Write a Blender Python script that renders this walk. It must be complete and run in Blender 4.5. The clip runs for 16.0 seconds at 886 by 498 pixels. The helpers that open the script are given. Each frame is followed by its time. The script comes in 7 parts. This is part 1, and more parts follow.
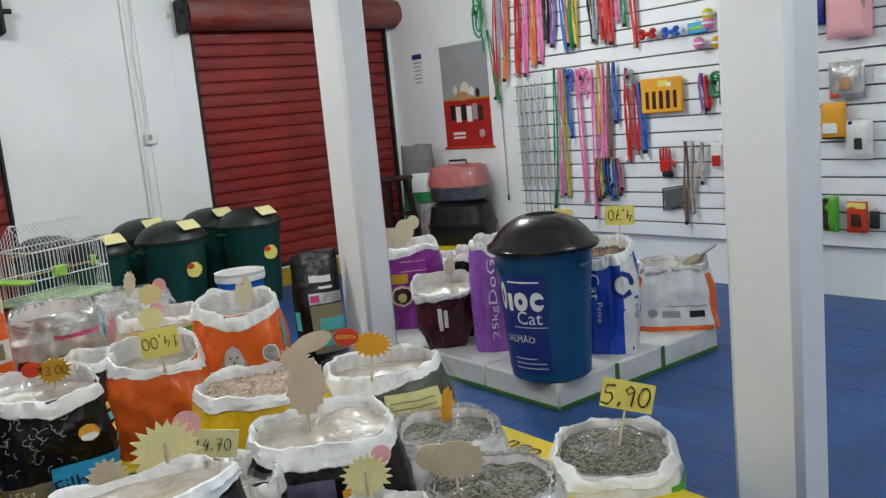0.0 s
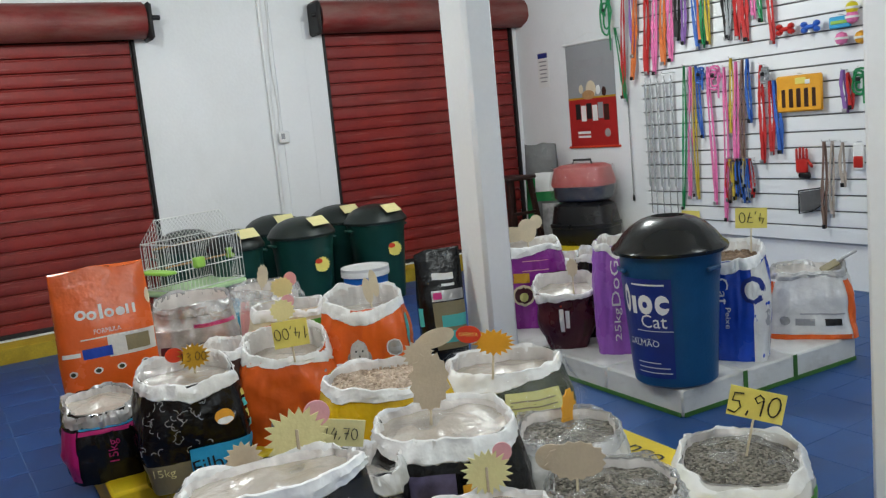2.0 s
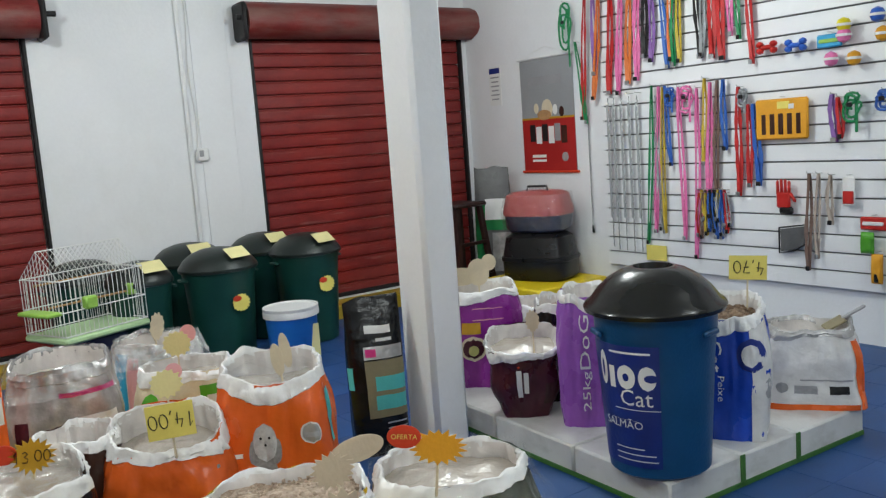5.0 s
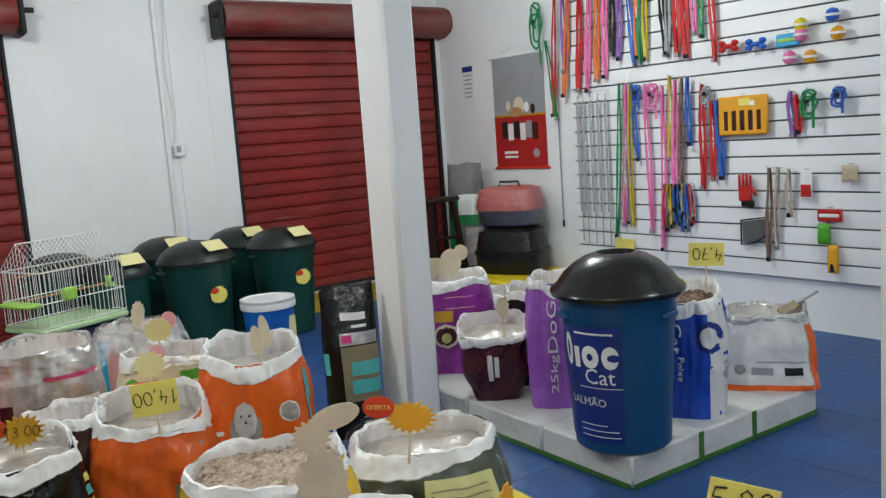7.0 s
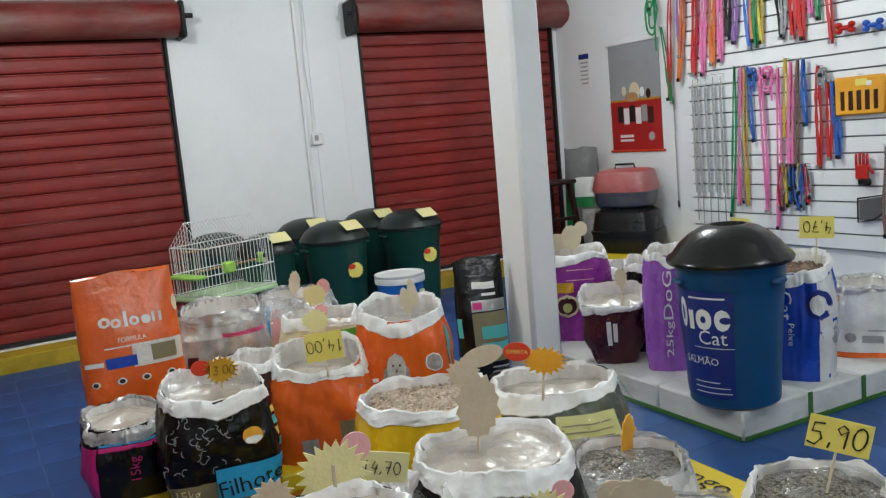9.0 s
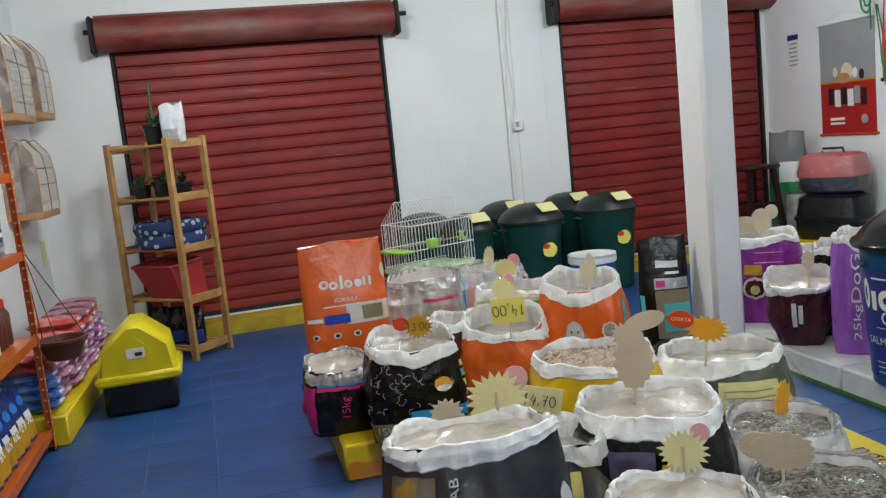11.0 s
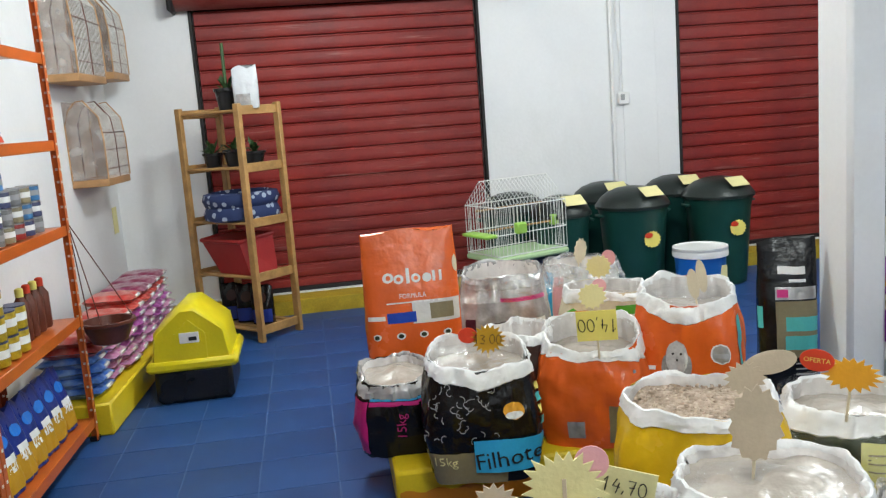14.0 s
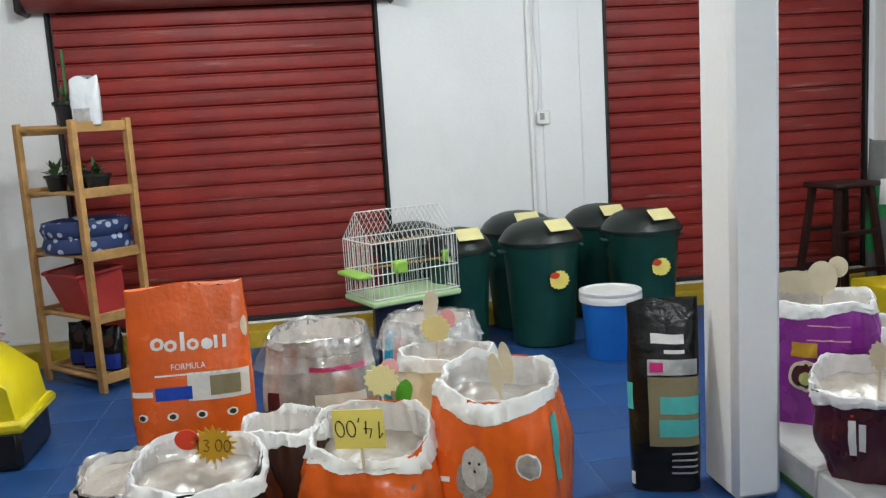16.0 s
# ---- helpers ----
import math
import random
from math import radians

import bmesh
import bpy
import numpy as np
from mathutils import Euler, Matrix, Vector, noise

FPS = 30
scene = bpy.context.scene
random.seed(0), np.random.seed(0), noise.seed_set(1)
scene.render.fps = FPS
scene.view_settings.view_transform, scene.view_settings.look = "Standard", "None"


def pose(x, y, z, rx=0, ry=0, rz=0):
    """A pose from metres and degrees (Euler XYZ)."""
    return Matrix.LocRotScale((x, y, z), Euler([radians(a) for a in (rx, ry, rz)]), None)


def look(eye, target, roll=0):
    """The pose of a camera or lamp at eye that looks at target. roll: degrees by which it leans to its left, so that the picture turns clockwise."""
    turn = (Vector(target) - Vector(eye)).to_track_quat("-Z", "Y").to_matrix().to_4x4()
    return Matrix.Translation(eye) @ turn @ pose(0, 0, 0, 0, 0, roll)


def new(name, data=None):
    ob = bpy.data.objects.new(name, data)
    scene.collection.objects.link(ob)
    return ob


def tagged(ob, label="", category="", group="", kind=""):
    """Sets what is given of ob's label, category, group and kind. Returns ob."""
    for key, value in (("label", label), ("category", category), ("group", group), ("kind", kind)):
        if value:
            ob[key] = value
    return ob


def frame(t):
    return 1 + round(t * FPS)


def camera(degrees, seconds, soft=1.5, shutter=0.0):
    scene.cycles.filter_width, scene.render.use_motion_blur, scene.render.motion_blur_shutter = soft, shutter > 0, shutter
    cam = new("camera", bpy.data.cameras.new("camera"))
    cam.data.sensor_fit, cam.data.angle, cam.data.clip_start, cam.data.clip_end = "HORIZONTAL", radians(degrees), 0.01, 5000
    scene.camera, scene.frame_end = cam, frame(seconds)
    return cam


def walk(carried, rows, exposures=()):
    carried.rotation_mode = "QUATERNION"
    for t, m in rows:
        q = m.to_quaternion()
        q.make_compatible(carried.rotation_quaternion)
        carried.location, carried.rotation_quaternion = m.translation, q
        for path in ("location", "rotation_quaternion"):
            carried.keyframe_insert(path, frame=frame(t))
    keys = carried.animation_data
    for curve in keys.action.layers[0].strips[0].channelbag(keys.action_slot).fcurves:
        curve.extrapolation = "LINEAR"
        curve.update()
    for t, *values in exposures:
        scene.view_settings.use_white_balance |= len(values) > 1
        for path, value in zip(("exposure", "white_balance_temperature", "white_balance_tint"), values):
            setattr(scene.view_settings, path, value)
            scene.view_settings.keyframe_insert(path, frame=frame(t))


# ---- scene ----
cam = camera(54.5, 16.0, soft=1.3)
PATH = [
    (0, (0.757, -0.171, 1.492), (2.014, 1.353, 1.176), -5.4),
    (0.5, (0.716, -0.139, 1.502), (1.833, 1.492, 1.203), -5.9),
    (1, (0.71, -0.146, 1.493), (1.725, 1.553, 1.203), -6.2),
    (1.5, (0.723, -0.184, 1.492), (1.741, 1.513, 1.2), -6.0),
    (2, (0.735, -0.183, 1.499), (1.767, 1.506, 1.206), -5.5),
    (2.5, (0.734, -0.16, 1.509), (1.764, 1.529, 1.22), -4.5),
    (3, (0.709, -0.044, 1.524), (1.74, 1.645, 1.233), -4.8),
    (3.5, (0.72, 0.11, 1.521), (1.811, 1.76, 1.221), -5.4),
    (4, (0.866, 0.227, 1.515), (1.989, 1.853, 1.21), -5.1),
    (4.5, (1.08, 0.333, 1.536), (2.201, 1.961, 1.235), -3.9),
    (5, (1.223, 0.508, 1.524), (2.367, 2.127, 1.257), -4.2),
    (5.2, (1.281, 0.579, 1.534), (2.448, 2.182, 1.274), -4.5),
    (7.3, (1.077, 0.343, 1.486), (2.267, 1.928, 1.215), -4.1),
    (7.5, (1.029, 0.327, 1.491), (2.168, 1.949, 1.223), -4.3),
    (8, (0.85, 0.271, 1.485), (1.875, 1.968, 1.222), -5.0),
    (8.2, (0.787, 0.242, 1.498), (1.787, 1.954, 1.228), -5.3),
    (10.3, (0.874, -0.23, 1.459), (1.773, 1.536, 1.191), -3.5),
    (10.5, (0.862, -0.25, 1.46), (1.635, 1.576, 1.199), -4.1),
    (11, (0.769, -0.322, 1.466), (1.298, 1.59, 1.206), -5.8),
    (11.5, (0.627, -0.408, 1.492), (1.024, 1.538, 1.256), -6.1),
    (12, (0.552, -0.454, 1.488), (0.767, 1.522, 1.262), -5.9),
    (12.5, (0.6, -0.413, 1.48), (0.742, 1.562, 1.196), -5.3),
    (13, (0.786, -0.255, 1.468), (0.93, 1.719, 1.182), -4.3),
    (13.5, (0.922, -0.053, 1.463), (1.087, 1.918, 1.168), -4.3),
    (14, (1.014, 0.238, 1.498), (1.31, 2.191, 1.182), -4.3),
    (14.5, (1.21, 0.41, 1.486), (1.548, 2.356, 1.174), -4.0),
    (15, (1.49, 0.54, 1.497), (1.807, 2.491, 1.188), -4.0),
    (15.5, (1.715, 0.742, 1.509), (2.027, 2.694, 1.201), -3.8),
    (16, (1.956, 0.893, 1.514), (2.242, 2.851, 1.219), -3.5),
]
walk(cam, [(t, look(eye, target, roll)) for t, eye, target, roll in PATH],
     exposures=[(0, -0.27), (2, -0.26), (8.2, -0.26), (10.5, -0.25), (11.2, -0.2), (12.2, 0.13), (13, 0.13), (14.2, 0.12), (15, 0.17), (16, -0.03)])

# ---- light: fluorescent ceiling fittings, no daylight (shutters are down) ----
world = bpy.data.worlds.new("world")
scene.world = world
world.use_nodes = True
world.node_tree.nodes["Background"].inputs[0].default_value = (0.02, 0.02, 0.025, 1)
scene.view_settings.exposure = 0.0
CEIL = 3.05
LAMPS = [(1.3, 4.8, 98), (4.5, 4.6, 96), (1.4, 1.5, 74), (4.6, 0.9, 34), (2.7, -2.0, 90)]


def tube_lamp(x, y, watts):
    data = bpy.data.lights.new("tube_light", "POINT")
    data.shadow_soft_size, data.energy, data.color = 0.16, watts, (0.925, 1.0, 0.985)
    new("tube_light", data).matrix_world = pose(x, y, CEIL - 0.28)


for lx, ly, watts in LAMPS:
    tube_lamp(lx, ly, watts)


# ---- materials ----
def pm(name, col, rough=0.5, metal=0.0, var=0.15, scale=6.0, bump=0.15, bscale=80.0, coat=0.0, col2=None, spec=0.38):
    m = bpy.data.materials.new(name)
    m.use_nodes = True
    nt = m.node_tree
    b = nt.nodes["Principled BSDF"]
    tc = nt.nodes.new("ShaderNodeTexCoord")
    n1 = nt.nodes.new("ShaderNodeTexNoise")
    n1.inputs["Scale"].default_value, n1.inputs["Detail"].default_value = scale, 5
    n2 = nt.nodes.new("ShaderNodeTexNoise")
    n2.inputs["Scale"].default_value, n2.inputs["Detail"].default_value = bscale, 3
    for n in (n1, n2):
        nt.links.new(tc.outputs["Object"], n.inputs["Vector"])
    ramp = nt.nodes.new("ShaderNodeValToRGB")
    c2 = col2 or tuple(c * (1 - var) for c in col)
    ramp.color_ramp.elements[0].color, ramp.color_ramp.elements[1].color = (*c2, 1), (*col, 1)
    ramp.color_ramp.elements[0].position, ramp.color_ramp.elements[1].position = 0.35, 0.62
    nt.links.new(n1.outputs["Fac"], ramp.inputs["Fac"])
    mix = nt.nodes.new("ShaderNodeMix")
    mix.data_type, mix.blend_type = "RGBA", "MULTIPLY"
    mix.inputs["Factor"].default_value = min(1.0, var * 1.2)
    nt.links.new(ramp.outputs["Color"], mix.inputs["A"])
    nt.links.new(n2.outputs["Fac"], mix.inputs["B"])
    nt.links.new(mix.outputs["Result"], b.inputs["Base Color"])
    mr = nt.nodes.new("ShaderNodeMapRange")
    mr.inputs["To Min"].default_value, mr.inputs["To Max"].default_value = max(0.03, rough - 0.1), min(1, rough + 0.12)
    nt.links.new(n1.outputs["Fac"], mr.inputs["Value"])
    nt.links.new(mr.outputs["Result"], b.inputs["Roughness"])
    bp = nt.nodes.new("ShaderNodeBump")
    bp.inputs["Strength"].default_value, bp.inputs["Distance"].default_value = bump, 0.01
    nt.links.new(n2.outputs["Fac"], bp.inputs["Height"])
    nt.links.new(bp.outputs["Normal"], b.inputs["Normal"])
    b.inputs["Metallic"].default_value = metal
    b.inputs["Specular IOR Level"].default_value = spec
    b.inputs["Coat Weight"].default_value = coat
    b.inputs["Coat Roughness"].default_value = 0.12
    return m


def clear(name, gloss=0.16, tint=(1, 1, 1), milk=0.0):
    """Thin crumpled clear film."""
    m = bpy.data.materials.new(name)
    m.use_nodes = True
    nt = m.node_tree
    nt.nodes.remove(nt.nodes["Principled BSDF"])
    tr, gl, mx = (nt.nodes.new(k) for k in ("ShaderNodeBsdfTransparent", "ShaderNodeBsdfGlossy", "ShaderNodeMixShader"))
    tr.inputs["Color"].default_value = (*tint, 1)
    gl.inputs["Roughness"].default_value = 0.1
    tc, n = nt.nodes.new("ShaderNodeTexCoord"), nt.nodes.new("ShaderNodeTexNoise")
    n.inputs["Scale"].default_value, n.inputs["Detail"].default_value = 13, 5
    bp = nt.nodes.new("ShaderNodeBump")
    bp.inputs["Strength"].default_value, bp.inputs["Distance"].default_value = 0.8, 0.03
    nt.links.new(tc.outputs["Object"], n.inputs["Vector"])
    nt.links.new(n.outputs["Fac"], bp.inputs["Height"])
    nt.links.new(bp.outputs["Normal"], gl.inputs["Normal"])
    mx.inputs["Fac"].default_value = gloss
    for a, c in ((tr, 1), (gl, 2)):
        nt.links.new(a.outputs[0], mx.inputs[c])
    if milk:
        df, m2 = nt.nodes.new("ShaderNodeBsdfDiffuse"), nt.nodes.new("ShaderNodeMixShader")
        df.inputs["Color"].default_value = (0.8, 0.8, 0.8, 1)
        rp = nt.nodes.new("ShaderNodeMapRange")
        rp.inputs["From Min"].default_value, rp.inputs["From Max"].default_value = 0.35, 0.7
        rp.inputs["To Min"].default_value, rp.inputs["To Max"].default_value = milk * 0.3, milk * 1.9
        nt.links.new(n.outputs["Fac"], rp.inputs["Value"])
        nt.links.new(rp.outputs["Result"], m2.inputs["Fac"])
        nt.links.new(tr.outputs[0], m2.inputs[1])
        nt.links.new(df.outputs[0], m2.inputs[2])
        nt.links.new(m2.outputs[0], mx.inputs[1])
    nt.links.new(mx.outputs[0], nt.nodes["Material Output"].inputs["Surface"])
    return m


def grainy(name, cols, scale, rough=0.85):
    """Kibble and seed: cells of mixed colours with relief."""
    m = bpy.data.materials.new(name)
    m.use_nodes = True
    nt = m.node_tree
    b = nt.nodes["Principled BSDF"]
    tc, v, r, bp = (nt.nodes.new(k) for k in ("ShaderNodeTexCoord", "ShaderNodeTexVoronoi", "ShaderNodeValToRGB", "ShaderNodeBump"))
    v.inputs["Scale"].default_value = scale
    nt.links.new(tc.outputs["Object"], v.inputs["Vector"])
    r.color_ramp.elements[0].color, r.color_ramp.elements[1].color = (*cols[0], 1), (*cols[1], 1)
    sep = nt.nodes.new("ShaderNodeSeparateColor")
    nt.links.new(v.outputs["Color"], sep.inputs[0])
    nt.links.new(sep.outputs[0], r.inputs["Fac"])
    nt.links.new(r.outputs["Color"], b.inputs["Base Color"])
    bp.inputs["Strength"].default_value, bp.inputs["Distance"].default_value, bp.invert = 0.9, 0.012, True
    nt.links.new(v.outputs["Distance"], bp.inputs["Height"])
    nt.links.new(bp.outputs["Normal"], b.inputs["Normal"])
    b.inputs["Roughness"].default_value = rough
    return m


def spotted(name, col, spot, scale, width=0.12):
    """Cloth or film with a scattered print."""
    m = pm(name, col, 0.7)
    nt = m.node_tree
    b = nt.nodes["Principled BSDF"]
    tc, v, r = (nt.nodes.new(k) for k in ("ShaderNodeTexCoord", "ShaderNodeTexVoronoi", "ShaderNodeValToRGB"))
    v.inputs["Scale"].default_value = scale
    nt.links.new(tc.outputs["Object"], v.inputs["Vector"])
    r.color_ramp.interpolation = "CONSTANT"
    r.color_ramp.elements[0].color, r.color_ramp.elements[1].color = (*spot, 1), (*col, 1)
    r.color_ramp.elements[1].position = width
    nt.links.new(v.outputs["Distance"], r.inputs["Fac"])
    nt.links.new(r.outputs["Color"], b.inputs["Base Color"])
    return m


def random_tone(m, low, high):
    """Vary the brightness of alike pieces by Object Info's Random."""
    nt = m.node_tree
    b = nt.nodes["Principled BSDF"]
    src = b.inputs["Base Color"].links[0].from_socket
    oi, mr, mx = (nt.nodes.new(k) for k in ("ShaderNodeObjectInfo", "ShaderNodeMapRange", "ShaderNodeMix"))
    mr.inputs["To Min"].default_value, mr.inputs["To Max"].default_value = low, high
    nt.links.new(oi.outputs["Random"], mr.inputs["Value"])
    mx.data_type, mx.blend_type = "RGBA", "MULTIPLY"
    mx.inputs["Factor"].default_value = 1
    nt.links.new(src, mx.inputs["A"])
    nt.links.new(mr.outputs["Result"], mx.inputs["B"])
    nt.links.new(mx.outputs["Result"], b.inputs["Base Color"])
    return m


def streaked(m, dust, size, low=0.55, high=0.78, amount=0.5):
    """Dust and wear laid over a paint in world-sized streaks."""
    nt = m.node_tree
    b = nt.nodes["Principled BSDF"]
    src = b.inputs["Base Color"].links[0].from_socket
    ge, mp, n, mr, mx = (nt.nodes.new(k) for k in ("ShaderNodeNewGeometry", "ShaderNodeMapping", "ShaderNodeTexNoise", "ShaderNodeMapRange", "ShaderNodeMix"))
    mp.inputs["Scale"].default_value = size
    n.inputs["Scale"].default_value, n.inputs["Detail"].default_value, n.inputs["Roughness"].default_value = 1.0, 6, 0.65
    nt.links.new(ge.outputs["Position"], mp.inputs["Vector"])
    nt.links.new(mp.outputs["Vector"], n.inputs["Vector"])
    mr.inputs["From Min"].default_value, mr.inputs["From Max"].default_value = low, high
    mr.inputs["To Max"].default_value = amount
    nt.links.new(n.outputs["Fac"], mr.inputs["Value"])
    mx.data_type = "RGBA"
    nt.links.new(mr.outputs["Result"], mx.inputs["Factor"])
    nt.links.new(src, mx.inputs["A"])
    mx.inputs["B"].default_value = (*dust, 1)
    nt.links.new(mx.outputs["Result"], b.inputs["Base Color"])
    return m


WALL = pm("white_wall_paint", (0.80, 0.81, 0.82), 0.65, var=0.05, scale=1.6, bump=0.12, bscale=40)
CEILM = pm("ceiling_paint", (0.78, 0.78, 0.76), 0.8, var=0.05, scale=2)
TILE = random_tone(pm("blue_floor_tile", (0.019, 0.078, 0.25), 0.42, var=0.22, scale=3.2, bump=0.06, bscale=120), 0.9, 1.08)
GROUT = pm("pale_blue_grout", (0.09, 0.16, 0.31), 0.8, var=0.2, scale=10)
RED = random_tone(pm("red_shutter_paint", (0.33, 0.025, 0.018), 0.5, var=0.3, scale=2.5, bump=0.1, bscale=60, col2=(0.23, 0.018, 0.017)), 0.9, 1.06)
REDBOX = streaked(pm("red_roll_box_paint", (0.25, 0.028, 0.024), 0.5, var=0.35, scale=4), (0.22, 0.13, 0.11), (1.2, 3.0, 6.0), 0.4, 0.68, 0.75)
RED = streaked(RED, (0.24, 0.085, 0.075), (0.5, 1.0, 1.1), 0.45, 0.72, 0.45)
RED = streaked(RED, (0.50, 0.30, 0.26), (1.6, 1.0, 30.0), 0.6, 0.8, 0.6)
RED = streaked(RED, (0.06, 0.008, 0.008), (1.7, 1.0, 7.0), 0.5, 0.78, 0.45)
TILE = streaked(TILE, (0.05, 0.13, 0.31), (1.6, 1.6, 1.0), 0.5, 0.8, 0.35)
WALL = streaked(WALL, (0.55, 0.55, 0.54), (1.3, 1.3, 0.8), 0.55, 0.85, 0.35)
SOOT = pm("dark_steel", (0.018, 0.016, 0.017), 0.55, var=0.3)
YELLOWP = pm("yellow_floor_paint", (0.62, 0.43, 0.03), 0.55, var=0.3, scale=5)
WHITEP = pm("white_plastic", (0.78, 0.78, 0.77), 0.4, var=0.08)
SLATW = pm("white_laminate", (0.80, 0.81, 0.82), 0.35, var=0.03, scale=2)
# grey that puts the shade inside the panel's grooves into the colour
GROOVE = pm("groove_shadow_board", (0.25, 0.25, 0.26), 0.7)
ORANGE = pm("orange_shelf_enamel", (0.62, 0.13, 0.018), 0.32, var=0.18, scale=6, bump=0.04)
RUST = pm("red_brown_post_enamel", (0.30, 0.05, 0.014), 0.42, var=0.3, scale=8)
HOLE = pm("pale_hole", (0.8, 0.75, 0.70), 0.7)
PINE = pm("pine_wood", (0.52, 0.29, 0.10), 0.5, var=0.3, scale=9, bump=0.1, bscale=50)
BLACK = pm("black_plastic", (0.012, 0.012, 0.013), 0.28, var=0.2)
BLACKFILM = pm("black_film", (0.008, 0.0075, 0.008), 0.22, var=0.3, bump=0.9, bscale=13, spec=0.34)
GREENB = pm("dark_green_plastic", (0.008, 0.058, 0.045), 0.36, var=0.15)
BLUEB = pm("blue_barrel_plastic", (0.008, 0.075, 0.20), 0.33, var=0.12)
NAVY = pm("navy_print", (0.012, 0.03, 0.21), 0.3, var=0.1)
SKY = pm("bright_blue_plastic", (0.02, 0.2, 0.68), 0.35, var=0.1)
BLUEF = pm("blue_film", (0.015, 0.07, 0.5), 0.25, var=0.2, bump=0.45, bscale=20)
LIDB = pm("charcoal_lid_plastic", (0.016, 0.017, 0.016), 0.2, var=0.15, bump=0.03, bscale=30)
GLID = pm("dark_green_lid", (0.016, 0.024, 0.022), 0.36, var=0.15)
YCARD = pm("yellow_card", (0.80, 0.68, 0.16), 0.7, var=0.08, bump=0.05)
YCARD2 = pm("pale_yellow_card", (0.80, 0.73, 0.36), 0.75, var=0.08)
KRAFT = pm("kraft_card", (0.60, 0.49, 0.35), 0.85, var=0.12, scale=12)
PALEWOOD = pm("pale_card", (0.72, 0.62, 0.44), 0.85, var=0.1, scale=12)
STARO = pm("orange_star_card", (0.78, 0.36, 0.02), 0.55, var=0.1)
STARD = pm("dark_gold_card", (0.5, 0.27, 0.01), 0.55, var=0.1)
REDC = pm("red_card", (0.62, 0.045, 0.012), 0.5, var=0.1)
PINKC = pm("pink_card", (0.8, 0.4, 0.42), 0.6, var=0.06)
INK = pm("black_ink", (0.012, 0.012, 0.012), 0.6, var=0.05)
WHITEI = pm("white_print", (0.78, 0.78, 0.76), 0.45, var=0.04)
GREYI = pm("grey_print", (0.32, 0.32, 0.33), 0.5, var=0.1)
CUFF = pm("white_woven_sack", (0.86, 0.86, 0.85), 0.3, var=0.08, scale=14, bump=0.9, bscale=15, spec=0.5)
LINER = pm("sack_liner", (0.80, 0.76, 0.73), 0.4, var=0.16, scale=10, bump=0.9, bscale=15, spec=0.5)
OFILM = pm("orange_film", (0.84, 0.14, 0.02), 0.24, var=0.16, scale=5, bump=0.8, bscale=11, spec=0.5)
YFILM = pm("yellow_film", (0.84, 0.53, 0.012), 0.24, var=0.2, scale=5, bump=0.8, bscale=12, spec=0.5)
SILVER = pm("silver_film", (0.62, 0.61, 0.60), 0.22, metal=0.35, var=0.3, scale=9, bump=0.7, bscale=18)
OLIVE = pm("olive_green_film", (0.035, 0.05, 0.014), 0.3, var=0.5, scale=14, bump=0.4, bscale=20)
LIME = pm("pale_lime_print", (0.62, 0.60, 0.22), 0.4, var=0.1)
PURPLE = pm("purple_film", (0.30, 0.03, 0.33), 0.26, var=0.2, bump=0.4, bscale=18)
LILAC = pm("lilac_film", (0.33, 0.11, 0.52), 0.28, var=0.15, bump=0.4, bscale=18)
MAROON = pm("maroon_film", (0.075, 0.013, 0.025), 0.28, var=0.25, bump=0.4, bscale=18)
BROWNF = pm("brown_film", (0.06, 0.022, 0.016), 0.3, var=0.3, bump=0.5, bscale=18)
WFILM = pm("white_film", (0.76, 0.75, 0.73), 0.22, var=0.14, scale=9, bump=0.9, bscale=14, spec=0.5)
GREENF = pm("leaf_green_film", (0.10, 0.42, 0.03), 0.35, var=0.15)
CYAN = pm("cyan_label", (0.03, 0.38, 0.68), 0.4, var=0.1)
TEAL = pm("teal_print", (0.08, 0.47, 0.45), 0.35, var=0.1)
MAG = pm("magenta_print", (0.62, 0.02, 0.2), 0.35, var=0.1)
MAUVE = pm("faded_mauve_print", (0.20, 0.17, 0.30), 0.35, var=0.5, scale=16, bump=0.4, bscale=18)
KHAKI = pm("khaki_print", (0.24, 0.20, 0.11), 0.4, var=0.15)
FILM = clear("clear_film", 0.16, milk=0.025)
FILM3 = clear("thin_film", 0.05, milk=0.02)
FILM2 = clear("milky_film", 0.22, (0.97, 0.97, 0.97), 0.26)
KIB = grainy("light_kibble", ((0.34, 0.25, 0.18), (0.56, 0.44, 0.34)), 80)
KIBD = grainy("brown_kibble", ((0.13, 0.08, 0.05), (0.30, 0.2, 0.13)), 75)
SEED = grainy("mixed_seed", ((0.05, 0.045, 0.035), (0.30, 0.27, 0.22)), 120)
COVERED = pm("film_covered_feed", (0.54, 0.485, 0.425), 0.22, var=0.25, scale=7, bump=1.0, bscale=17, spec=0.5, col2=(0.40, 0.345, 0.29))
FOAM = pm("white_wrapped_carton", (0.66, 0.66, 0.64), 0.4, var=0.1, scale=4, bump=0.4, bscale=12)
FOAM = streaked(FOAM, (0.38, 0.37, 0.34), (5.0, 5.0, 9.0), 0.5, 0.75, 0.75)
CHAINM = pm("dull_steel_chain", (0.30, 0.31, 0.31), 0.4, metal=0.7, var=0.2)
POSTR = pm("poster_red", (0.42, 0.02, 0.018), 0.45, var=0.1)
GBAND = pm("green_band", (0.05, 0.17, 0.03), 0.6)
YBOX = pm("yellow_carton", (0.76, 0.56, 0.015), 0.45, var=0.12, scale=5)
OBOX = pm("orange_carton_print", (0.66, 0.24, 0.012), 0.45, var=0.12)
